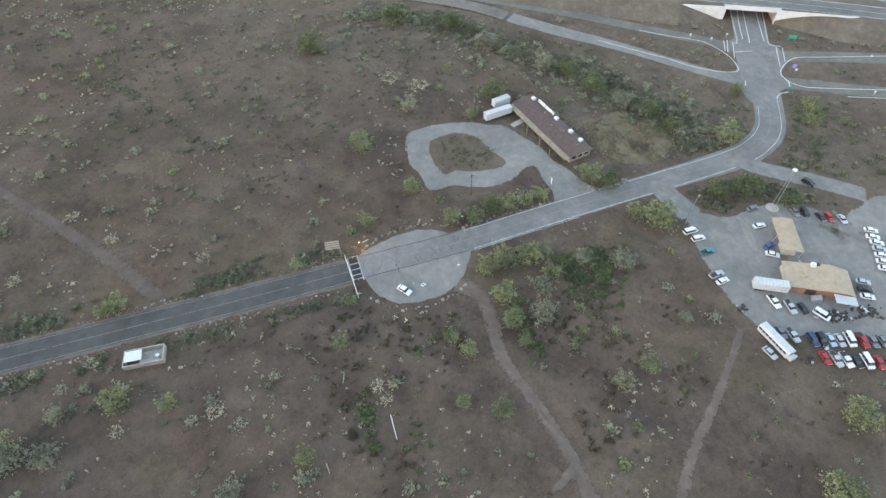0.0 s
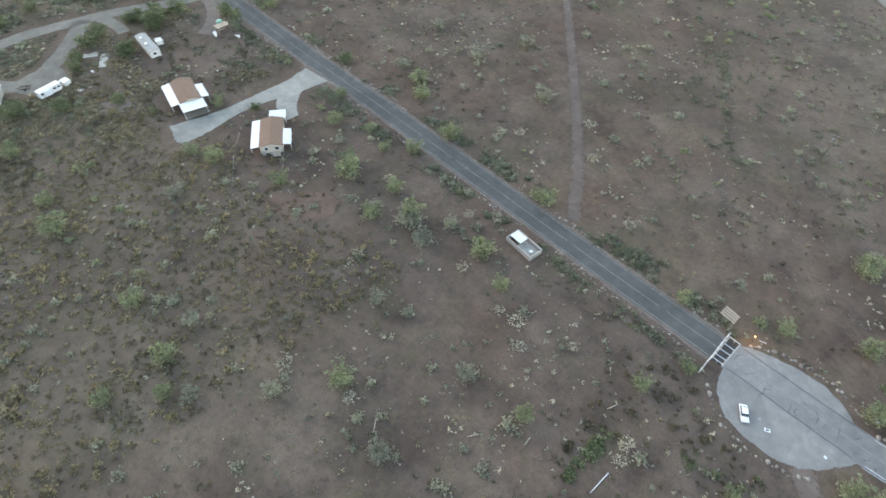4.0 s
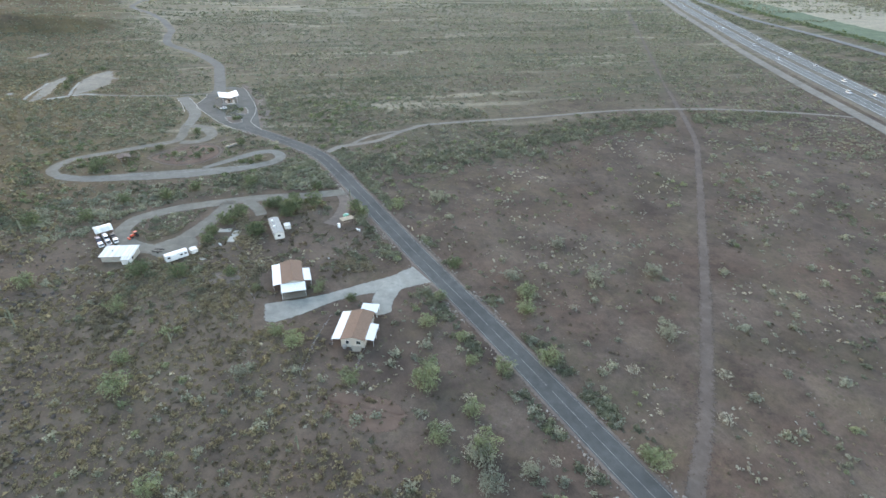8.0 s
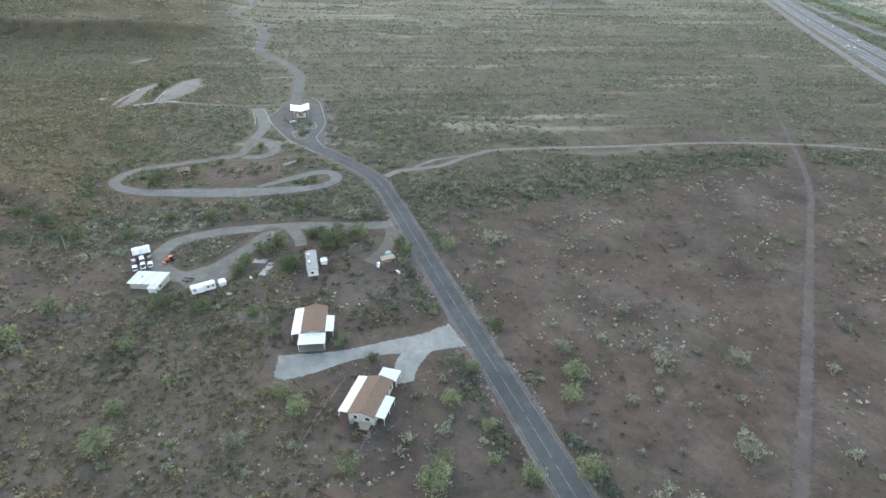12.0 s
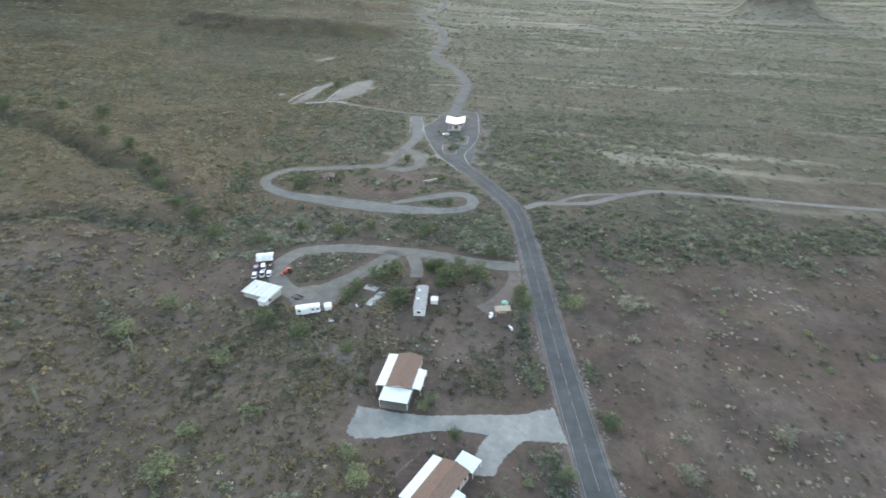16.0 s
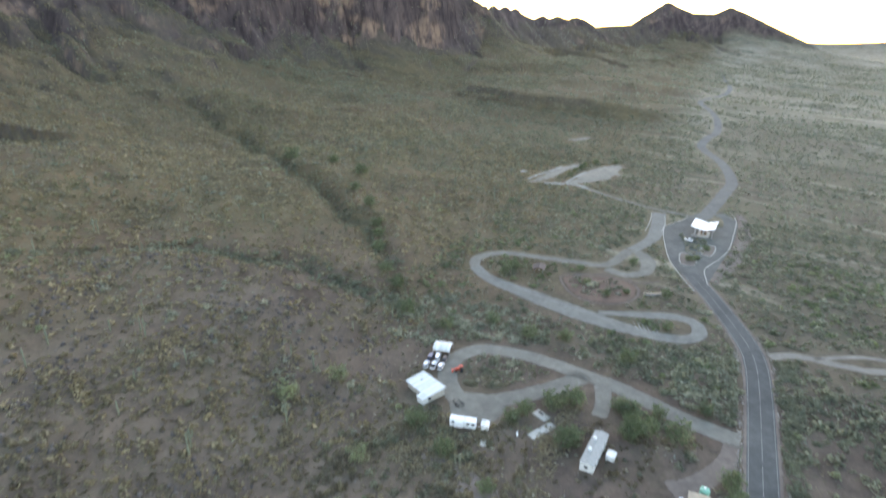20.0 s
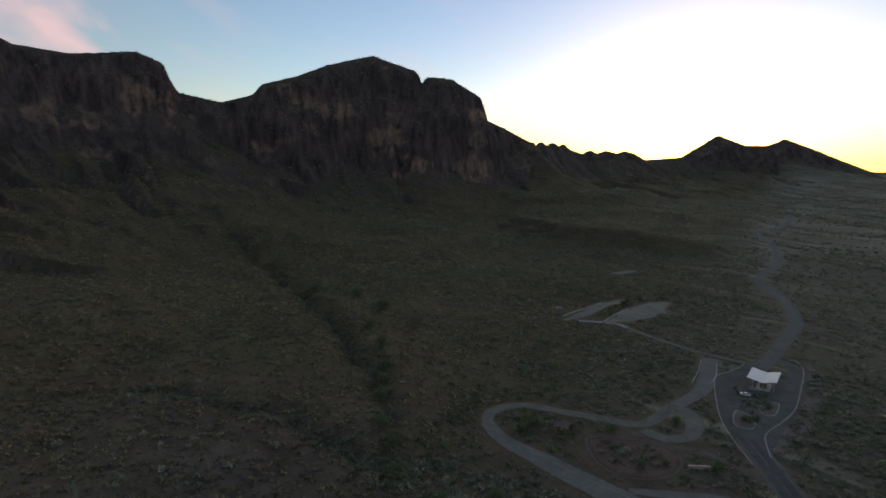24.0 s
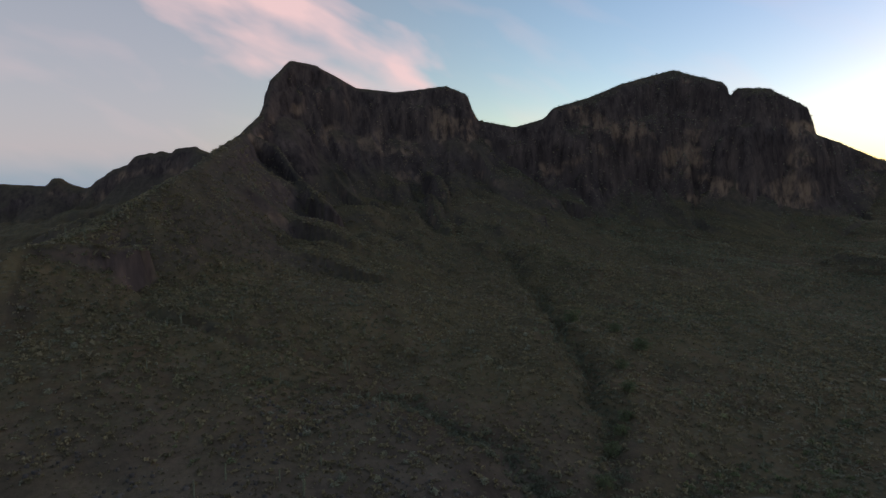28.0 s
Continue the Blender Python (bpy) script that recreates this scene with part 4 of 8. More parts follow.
def prism(profile, x0, x1, bm=None):
    """An outline of (y, z) pushed from x0 to x1."""
    bm = bm or bmesh.new()
    a = [bm.verts.new((x0, y, z)) for y, z in profile]
    b = [bm.verts.new((x1, y, z)) for y, z in profile]
    n = len(profile)
    bm.faces.new(a[::-1])
    bm.faces.new(b)
    for i in range(n):
        bm.faces.new((a[i], a[(i + 1) % n], b[(i + 1) % n], b[i]))
    bmesh.ops.recalc_face_normals(bm, faces=bm.faces[:])
    return bm


def gable(length, width, eave, ridge, over=0.35, thick=0.12):
    w = width / 2 + over
    s = (ridge - eave) / (width / 2)
    return prism([(-w, eave - s * over), (0, ridge), (w, eave - s * over), (w, eave - s * over + thick), (0, ridge + thick), (-w, eave - s * over + thick)], -length / 2 - over, length / 2 + over)


def shell(length, width, eave, ridge):
    """House walls with gable ends, as one closed body."""
    w = width / 2
    return prism([(-w, 0), (w, 0), (w, eave), (0, ridge), (-w, eave)], -length / 2, length / 2)


def ribbed(x0, x1, y0, y1, z0, z1, ribs=12, thick=0.06, along="y"):
    """A roofing sheet whose height goes from z0 at y0 to z1 at y1, with raised ribs running down it."""
    top = [(x0, thick)]
    for i in range(ribs):
        c = x0 + (x1 - x0) * (i + 0.5) / ribs
        top += [(c - 0.06, thick), (c - 0.03, thick + 0.05), (c + 0.03, thick + 0.05), (c + 0.06, thick)]
    outline = [(x1, 0.0), (x0, 0.0)] + top + [(x1, thick)]
    bm = bmesh.new()
    a = [bm.verts.new((x, y0, z0 + z)) for x, z in outline]
    b = [bm.verts.new((x, y1, z1 + z)) for x, z in outline]
    n = len(outline)
    bm.faces.new(a)
    bm.faces.new(b)
    for i in range(n):
        bm.faces.new((a[i], a[(i + 1) % n], b[(i + 1) % n], b[i]))
    bmesh.ops.recalc_face_normals(bm, faces=bm.faces[:])
    return bm


M_BROWN = paint("brown_shingle_roof", (0.20, 0.125, 0.085), 0.9, wear=0.16, scale=2.0)
M_SIDING = paint("cream_siding", (0.47, 0.425, 0.36), 0.7, wear=0.08)
M_PALEWALL = paint("off_white_siding", (0.62, 0.61, 0.57), 0.7, wear=0.08)
M_GLASS = paint("dark_window_glass", (0.03, 0.035, 0.04), 0.12, wear=0.02)
M_TRIM = paint("white_trim", (0.7, 0.7, 0.68), 0.6, wear=0.05)
M_STEEL = paint("galvanised_steel", (0.45, 0.46, 0.47), 0.45, 0.6, wear=0.1)
M_WOOD = paint("weathered_wood", (0.34, 0.29, 0.23), 0.85, wear=0.2, scale=4)
M_DARKWOOD = paint("creosoted_pole_wood", (0.10, 0.075, 0.06), 0.9, wear=0.2, scale=3)
M_RUBBER = paint("tyre_rubber", (0.02, 0.02, 0.021), 0.9, wear=0.1)
M_TAN = paint("tan_metal_roof", (0.41, 0.325, 0.23), 0.6, wear=0.12, scale=0.6)
M_CMU = paint("grey_block_wall", (0.30, 0.28, 0.26), 0.95, wear=0.15)
M_RUST = paint("dark_scrap_metal", (0.05, 0.042, 0.038), 0.7, wear=0.25)
M_LODGEROOF = paint("dark_brown_metal_roof", (0.105, 0.068, 0.06), 0.7, wear=0.2, scale=0.8)
M_LODGETAN = paint("faded_tan_porch_roof", (0.27, 0.225, 0.175), 0.8, wear=0.15, scale=0.8)
M_DULLWHITE = paint("dull_white_trailer_sheet", (0.50, 0.52, 0.53), 0.5, wear=0.1)
M_GREENPLASTIC = paint("green_plastic_tank", (0.20, 0.42, 0.30), 0.5, wear=0.1)
M_REDPAINT = paint("red_machine_paint", (0.55, 0.07, 0.03), 0.5, wear=0.15)

def old_sheet():
    """White roof sheets gone dull, panel by panel, with rust washed down the ribs."""
    k = Nodes("dull_white_roof_sheet", 0.5)
    panel = k.noise(0.9, 1, 0.3, k.obj, (1.0, 0.02, 0.02))
    wash = k.noise(1.4, 5, 0.7, k.obj, (1.6, 0.25, 1))
    c = k.ramp(panel, (0.35, (0.50, 0.50, 0.47)), (0.6, (0.70, 0.70, 0.68)))
    return k.done(k.mix(k.math("MULTIPLY", k.step(wash, 0.5, 0.72), 0.55), c, (0.36, 0.30, 0.235)))


M_OLDSHEET = old_sheet()

OCC_X, OCC_Y, OCC_S = -420.0, -1200.0, 1.5
OCC = np.zeros((1150, 1330), bool)


def occupy(x, y, r):
    i, j, k = (x - OCC_X) / OCC_S, (y - OCC_Y) / OCC_S, r / OCC_S
    i0, i1, j0, j1 = int(max(i - k, 0)), int(min(i + k + 2, OCC.shape[0])), int(max(j - k, 0)), int(min(j + k + 2, OCC.shape[1]))
    if i0 >= i1 or j0 >= j1:
        return
    a, b = np.meshgrid(np.arange(i0, i1), np.arange(j0, j1), indexing="ij")
    OCC[i0:i1, j0:j1] |= (a - i) ** 2 + (b - j) ** 2 <= k * k


def is_free(x, y):
    i = np.clip(((x - OCC_X) / OCC_S).astype(int), 0, OCC.shape[0] - 1)
    j = np.clip(((y - OCC_Y) / OCC_S).astype(int), 0, OCC.shape[1] - 1)
    inside = (x > OCC_X) & (x < OCC_X + OCC_S * OCC.shape[0]) & (y > OCC_Y) & (y < OCC_Y + OCC_S * OCC.shape[1])
    return ~(OCC[i, j] & inside)


for ob in [o for o in scene.objects if o.type == "MESH" and o.name.split(".")[0] in ("road", "path", "pavement")]:
    flat_co = np.empty(len(ob.data.vertices) * 3)
    ob.data.vertices.foreach_get("co", flat_co)
    for vx, vy in flat_co.reshape(-1, 3)[:, :2]:
        occupy(vx, vy, 2.2)
    if ob.name.startswith("pavement"):
        for poly in ob.data.polygons:
            tri = [ob.data.vertices[v].co for v in poly.vertices]
            m = max(3, int(max((tri[a] - tri[b]).length for a, b in ((0, 1), (1, 2), (2, 0))) / 2.0))
            for w0 in np.linspace(0, 1, m):
                for w1 in np.linspace(0, 1 - w0, max(2, int(m * (1 - w0)))):
                    q = tri[0] * w0 + tri[1] * w1 + tri[2] * (1 - w0 - w1)
                    occupy(q.x, q.y, 1.8)


def window(parent, x, y, z, w, h, facing):
    """A window set on a wall: facing 'x' or 'y' with the sign of its outward side."""
    s = 1 if facing[0] == "+" else -1
    if facing[1] == "x":
        f = part("window", box(x, y, z, 0.08, w + 0.16, h + 0.16), M_TRIM, parent)
        part("pane", box(x + s * 0.03, y, z + 0.08, 0.06, w, h), M_GLASS, f)
    else:
        f = part("window", box(x, y, z, w + 0.16, 0.08, h + 0.16), M_TRIM, parent)
        part("pane", box(x, y + s * 0.03, z + 0.08, w, 0.06, h), M_GLASS, f)
    return f


def awning(parent, x0, x1, y0, y1, z0, z1, posts, ribs=14):
    roof = part("awning", ribbed(x0, x1, y0, y1, z0, z1, ribs), M_WHITE, parent, "white ribbed metal awning")
    for px, py in posts:
        part("post", box(px, py, 0, 0.1, 0.1, z1 - 0.02 if abs(py - y1) < abs(py - y0) else z0 - 0.02), M_TRIM, roof)
    return roof


def ranch_house(name, x, y, rot, label):
    h = thing(name, x, y, rot, label, "house")
    occupy(x, y, 10.5)
    part("wall", shell(14.6, 7.2, 2.7, 3.6), M_SIDING, h, "cream lap siding")
    part("skirting", box(0, 0, -0.3, 14.7, 7.3, 0.75), M_CONC, h)
    part("roof", gable(14.6, 7.2, 2.72, 3.62, 0.3), M_BROWN, h, "brown shingle gable roof")
    part("ridge_cap", prism([(-0.25, 3.68), (0, 3.78), (0.25, 3.68), (0, 3.82)], -7.6, 7.6), M_BROWN, h)
    for wx in (-5.2, -2.0, 2.4, 5.4):
        window(h, wx, 3.62, 0.95, 1.2, 1.1, "+y")
        window(h, wx + 0.3, -3.62, 0.95, 1.0, 1.1, "-y")
    window(h, -7.33, 1.6, 1.0, 1.0, 1.1, "-x")
    window(h, -7.33, -1.8, 1.0, 1.3, 1.1, "-x")
    d = part("door", box(0.4, -3.65, 0.35, 0.95, 0.09, 2.05), M_TRIM, h, "white entrance door")
    part("handle", box(0.75, -3.72, 1.3, 0.12, 0.06, 0.06), M_STEEL, d)
    for i in range(2):
        part("step", box(0.4, -4.1 - 0.3 * i, -0.1, 1.3, 0.3, 0.4 - 0.17 * i), M_CONC, h)
    return h


hb = ranch_house("house", 157.0, 36.9, -33, "cream house with brown gable roof and white metal awnings")
awning(hb, -7.3, 7.3, 3.75, 6.6, 2.72, 2.42, [(-7.1, 6.4), (-2.4, 6.4), (2.4, 6.4), (7.1, 6.4)], 22)
awning(hb, -6.9, 1.4, -6.5, -3.75, 2.35, 2.72, [(-6.7, -6.3), (-2.7, -6.3), (1.2, -6.3)], 14)
awning(hb, 7.4, 12.2, -4.6, 1.0, 2.6, 2.75, [(12.0, -4.4), (12.0, 0.8), (8.0, -4.4)], 10)
part("air_conditioner", box(-8.1, 2.4, 0, 0.9, 0.9, 1.0, bevel=0.05), M_STEEL, hb)
part("deck", box(-8.6, -1.2, 0.0, 2.2, 3.2, 0.35), M_WOOD, hb)
ha = ranch_house("house", 197.2, 47.4, -11, "cream house with brown roof beside the gravel driveway")
awning(ha, -7.3, 7.3, 3.75, 6.8, 2.72, 2.42, [(-7.1, 6.6), (-2.4, 6.6), (2.4, 6.6), (7.1, 6.6)], 22)
awning(ha, -7.0, 1.8, -6.4, -3.75, 2.35, 2.72, [(-6.8, -6.2), (-2.6, -6.2), (1.6, -6.2)], 14)
awning(ha, -13.2, -7.45, -4.1, 4.2, 2.5, 2.7, [(-13.0, -3.9), (-13.0, 4.0), (-8.0, -3.9)], 16)
part("patio", box(-10.3, 0, -0.06, 6.2, 8.0, 0.12), M_YARD, ha)

# the white workshop of the yard
shop = thing("workshop", 240.6, 102.4, 66, "cream metal workshop under a white sheet roof", "workshop")
occupy(240.6, 102.4, 9)
part("wall", prism([(-4.2, 0), (2.5, 0), (2.5, 2.5), (-4.2, 3.1)], -5.7, 5.7), paint("dull_cream_cladding", (0.40, 0.375, 0.32), 0.75, wear=0.12), shop, "cream metal cladding")
part("roof", ribbed(-6.3, 6.3, -4.7, 3.2, 3.2, 2.5, 26), M_OLDSHEET, shop, "white ribbed sheet roof with rust streaks")
part("roof", ribbed(-6.0, -2.4, 2.55, 5.2, 2.35, 2.1, 8), M_OLDSHEET, shop, "lean-to sheet roof")
part("lean_to", box(-4.2, 3.75, 0, 3.0, 2.4, 2.05), M_PALEWALL, shop)
part("roller_door", box(5.73, 0.4, 0, 0.08, 3.2, 2.3), M_TRIM, shop)
window(shop, -5.74, 2.2, 1.0, 1.2, 0.9, "-x")
window(shop, 1.5, -4.24, 1.2, 1.2, 0.9, "-y")
part("roof_vent", rod((2.5, -1.0, 2.8), (2.5, -1.0, 3.5), 0.28, 0.28), M_STEEL, shop)

# arched carport with white ribbed roof
arch = thing("carport", 266.3, 107.9, 102, "white ribbed arched carport beside parked trucks", "carport")
occupy(266.3, 107.9, 6.5)
occupy(257.8, 106.8, 6)
bm = bmesh.new()
SEG = 14
last = None
for j, x0 in enumerate(np.linspace(-3.3, 3.3, 33)):
    r = 0.04 if j % 4 in (1, 2) else 0.0
    va = [bm.verts.new((x0, math.cos(math.pi * i / SEG) * (3.0 + r), 1.7 + math.sin(math.pi * i / SEG) * (1.5 + r))) for i in range(SEG + 1)]
    if last:
        for i in range(SEG):
            bm.faces.new((last[i], last[i + 1], va[i + 1], va[i]))
    last = va
part("roof", bm, M_OLDSHEET, arch, "white arched ribbed sheet")
for px in (-3.1, 0, 3.1):
    for py in (-2.98, 2.98):
        part("post", box(px, py, 0, 0.12, 0.12, 1.75), M_STEEL, arch)

# long mobile home and its shed
mh = thing("mobile_home", 236.0, 43.9, -3.5, "pale grey single-wide mobile home under shrubs", "mobile home")
occupy(231, 44, 3.5); occupy(236, 44, 3.5); occupy(241, 44, 3.5)
part("wall", shell(15.5, 3.9, 2.6, 2.95), M_PALEWALL, mh)
part("roof", gable(15.5, 3.9, 2.62, 2.97, 0.2, 0.1), paint("dull_grey_roof", (0.29, 0.29, 0.27), 0.7, wear=0.15), mh, "dull grey sheet roof")
for wx in (-6, -3, 0.5, 4, 6.3):
    window(mh, wx, -1.98, 1.1, 1.0, 0.9, "-y")
window(mh, -7.78, 0.2, 1.0, 1.1, 0.9, "-x")
part("door", box(2.2, -1.98, 0.4, 0.9, 0.08, 1.95), M_TRIM, mh)
for i, ax in enumerate((-2, 3.5)):
    part("roof_cooler", box(ax, 0.9, 2.95, 0.9, 0.9, 0.75, bevel=0.05), M_TRIM, mh)
sh = thing("garden_shed", 236.8, 39.2, -4, "small white box shed on bare dirt", "shed")
part("wall", box(0, 0, 0, 2.8, 2.4, 1.55), M_PALEWALL, sh)
part("roof", gable(2.8, 2.4, 1.55, 1.75, 0.12, 0.06), M_OLDSHEET, sh)
part("door", box(-1.41, 0, 0.05, 0.06, 1.0, 1.4), M_TRIM, sh)
copy_thing(sh, pose(233.0, 76.8, gz(233, 76.8), 0, 0, 14))
for i, (px, py, sx, sy, r) in enumerate(((246.3, 63.0, 5.3, 3.2, 65), (239.4, 60.6, 10.0, 2.9, -28), (226.4, 74.4, 2.8, 2.4, 10))):
    s = thing("concrete_slab", px, py, r, "bare pale concrete slab in the dirt", "slab", "yard slabs")
    part("slab", box(0, 0, -0.1, sx, sy, 0.22, bevel=0.03), M_CONC, s)
    if i == 0:
        for qx, qy in ((-0.9, 0), (0.9, 0)):
            part("post", box(0.2 + qx, qy, 0.12, 0.1, 0.1, 0.65), M_STEEL, s)
        part("bench_top", box(0.2, 0, 0.77, 2.2, 0.8, 0.07), M_RUST, s)

# travel trailer
rv = thing("travel_trailer", 230.6, 83.2, -76, "white travel trailer with dark windows parked on gravel", "trailer")
occupy(230.6, 83.2, 5)
part("body", prism([(-1.25, 0.55), (1.25, 0.55), (1.25, 2.85), (1.1, 3.0), (-1.1, 3.0), (-1.25, 2.85)], -4.1, 4.1), M_WHITE, rv)
part("skirt", box(0, 0, 0.3, 7.6, 2.3, 0.28), M_STEEL, rv)
for wx in (-3.0, -1.0, 1.6, 3.2):
    window(rv, wx, -1.26, 1.5, 0.9, 0.7, "-y")
    window(rv, wx, 1.26, 1.5, 0.9, 0.7, "+y")
part("door", box(0.4, -1.27, 0.6, 0.7, 0.05, 1.8), M_TRIM, rv)
part("slide_out", box(-1.2, -1.55, 0.7, 2.6, 0.6, 2.0), M_WHITE, rv)
part("air_conditioner", box(0.6, 0, 3.0, 0.9, 0.8, 0.3, bevel=0.06), M_TRIM, rv)
part("hitch", rod((4.1, 0, 0.5), (5.2, 0, 0.45), 0.08), M_STEEL, rv)
for px in (-0.5, 0.5):
    for py in (-1.1, 1.1):
        part("wheel", rod((px, py - 0.12, 0.35), (px, py + 0.12, 0.35), 0.35, sides=14), M_RUBBER, rv)

# red tractor
tr = thing("tractor", 257.0, 96.6, 120, "red tractor parked on the gravel loop", "tractor")
part("hood", box(1.0, 0, 0.8, 1.7, 0.75, 0.7, bevel=0.08), M_REDPAINT, tr)
part("chassis", box(0.2, 0, 0.55, 2.8, 0.5, 0.35), M_RUST, tr)
part("seat", box(-0.5, 0, 1.0, 0.5, 0.5, 0.5, bevel=0.06), M_RUBBER, tr)
part("canopy", box(-0.4, 0, 2.15, 1.5, 1.3, 0.08), M_REDPAINT, tr, "red sun canopy")
for px, py in ((-0.95, -0.5), (-0.95, 0.5)):
    part("canopy_post", box(px, py, 0.9, 0.06, 0.06, 1.26), M_RUST, tr)
part("loader_bucket", prism([(-0.8, 0.1), (0.8, 0.1), (0.8, 0.7), (-0.8, 0.7)], 2.4, 2.9), M_REDPAINT, tr)
for py in (-0.45, 0.45):
    part("loader_arm", rod((-0.2, py, 1.2), (2.5, py, 0.5), 0.06), M_REDPAINT, tr)
    part("rear_wheel", rod((-0.6, py * 1.8 - 0.18, 0.7), (-0.6, py * 1.8 + 0.18, 0.7), 0.7, sides=16), M_RUBBER, tr)
    part("front_wheel", rod((1.4, py * 1.4 - 0.12, 0.42), (1.4, py * 1.4 + 0.12, 0.42), 0.42, sides=14), M_RUBBER, tr)

# little open shelter by the road with a green tank
ks = thing("ramada", 229.5, 15.4, 2, "small open shelter with flat tan roof", "shelter")
occupy(230, 15.4, 4)
part("roof", ribbed(-1.8, 1.8, -2.7, 2.7, 2.5, 2.3, 10), M_TAN, ks)
for px in (-1.6, 1.6):
    for py in (-2.5, 2.5):
        part("post", box(px, py, 0, 0.14, 0.14, 2.35), M_WOOD, ks)
part("bench", box(0.2, 0, 0.45, 0.5, 3.0, 0.08), M_WOOD, ks)
gt = thing("water_tank", 234.0, 14.2, 0, "round green plastic water tank beside the shelter", "tank")
part("tank", rod((0, 0, 0), (0, 0, 1.9), 1.25, sides=24), M_GREENPLASTIC, gt)
part("dome", rod((0, 0, 1.9), (0, 0, 2.35), 1.25, 0.3, sides=24), M_GREENPLASTIC, gt)
part("lid", rod((0, 0, 2.35), (0, 0, 2.45), 0.32, sides=12), M_TRIM, gt)
for px, py, sx, sy, sz in ((228.6, 19.4, 1.2, 1.0, 1.1), (227.2, 19.8, 0.9, 0.8, 0.8), (221.6, 13.6, 1.6, 0.6, 0.5), (220.4, 13.2, 0.7, 0.6, 0.9), (234.3, 66.8, 1.5, 0.5, 0.5), (204.5, 31.5, 0.7, 0.5, 0.4)):
    c = thing("storage_box", px, py, 20, "small white plastic box lying on bare dirt", "box", "loose boxes")
    part("box", box(0, 0, 0, sx, sy, sz, bevel=0.05), M_TRIM, c)
    part("lid", box(0, 0, sz, sx + 0.06, sy + 0.06, 0.06), M_WHITE, c)

# block-walled pump yard with a white roof by the road
py_ = thing("pump_enclosure", 68.6, 8.9, -5, "low grey block enclosure with a small white roof", "enclosure")
occupy(68.6, 8.9, 6)
for a, b, sx, sy in ((0, -2.4, 9.8, 0.2), (0, 2.2, 9.8, 0.2), (-4.8, -0.1, 0.2, 4.4), (4.8, -0.1, 0.2, 4.4)):
    w = part("block_wall", box(a, b, -0.2, sx, sy, 1.75), M_CMU, py_, "grey concrete block wall")
    part("coping", box(a, b, 1.55, sx + 0.06, sy + 0.06, 0.06), M_CONC, w)
part("floor_slab", box(0, -0.1, -0.1, 9.4, 4.2, 0.14), M_CONC, py_)
part("roof", ribbed(0.2, 4.3, -1.5, 1.4, 2.35, 2.15, 9), M_WHITE, py_, "white sheet roof")
for px in (0.4, 4.1):
    for qy in (-1.3, 1.2):
        part("post", box(px, qy, 0, 0.1, 0.1, 2.2), M_STEEL, py_)
part("pump", box(2.6, -0.1, 0.05, 1.2, 0.7, 0.9, bevel=0.05), M_STEEL, py_)
part("pipe", rod((-1.6, -0.4, 0.5), (2.0, -0.2, 0.5), 0.1), M_STEEL, py_)
part("tank", rod((-3.2, 0.2, 0), (-3.2, 0.2, 1.1), 0.5, sides=16), M_TRIM, py_)

# fee booth with its white butterfly canopy, and the kerbed island
patch("pavement", [(384, 29), (410, 36), (432, 42), (452, 42), (464, 36), (466, 18), (452, 16), (430, 18), (404, 23)], M_APRON, 0.045, "grey asphalt apron in front of the fee booth")
for bed in ([(411.5, 36), (403, 36.5), (395, 34.6), (394.6, 29), (402, 28), (409, 31)], [(413, 22), (422, 20), (430, 20.6), (427, 25), (420, 27.5), (414, 26)]):
    patch("bare_earth", bed, M_DIRT, 0.12, "raised planting bed in the entrance apron", "ground", ragged=0.1)
    ribbon("kerb", bed, 0.35, M_CONC, 0.17, "pale concrete kerb round a planting bed", "kerb", across=3, closed=True, step=1.0)
fb = thing("fee_booth", 449.4, 27.0, -4, "open fee station under a white butterfly canopy", "fee station")
occupy(449, 27, 14)
bm = ribbed(-8.6, 8.6, 0.0, 7.0, 4.6, 6.0, 18, 0.16)
part("canopy", bm, M_WHITE, fb, "white upswept metal canopy")
part("canopy", ribbed(-8.6, 8.6, -6.0, -0.02, 6.0, 4.6, 18, 0.16), M_WHITE, fb, "white upswept metal canopy")
for px in (-6.5, 6.5):
    for qy in (-4.6, 0, 4.6):
        part("column", box(px, qy, 0, 0.3, 0.3, 4.55 + 0.2 * abs(qy)), M_STEEL, fb)
part("booth", box(-1.0, 0.2, 0.1, 4.2, 3.0, 2.6, bevel=0.03), paint("brown_stucco", (0.24, 0.17, 0.12), 0.9), fb, "brown stucco booth")
window(fb, -3.13, 0.2, 1.0, 1.6, 1.0, "-x")
window(fb, -1.0, 1.73, 1.0, 1.6, 1.0, "+y")
window(fb, -1.0, -1.33, 1.0, 1.6, 1.0, "-y")
part("island_kerb", box(-1, 0.2, -0.1, 12, 6.4, 0.25, bevel=0.04), M_CONC, fb, "raised concrete kerb island")
part("monument_sign", box(-8.5, 4.4, 0, 0.35, 3.2, 1.5, bevel=0.05), M_CMU, fb)
KERBS = [([(480, 38.5), (472, 40.3), (462, 44.5), (450, 49.5), (421, 45.8), (392, 39), (363, 26)], "kerb"), ([(502, 15), (484, 10.5), (452.6, 11.6), (427, 13.4), (408.6, 18), (397, 22.4), (388, 23.4), (372, 20.6)], "kerb"),
         ([(476, 60), (455, 58.6), (437, 58.8)], "kerb"), ([(474, 51.8), (455, 49.6), (442, 50.2)], "kerb")]
for line, nm in KERBS:
    ribbon(nm, line, 0.35, M_CONC, 0.16, "pale concrete kerb along the entrance lanes", "kerb", across=3)

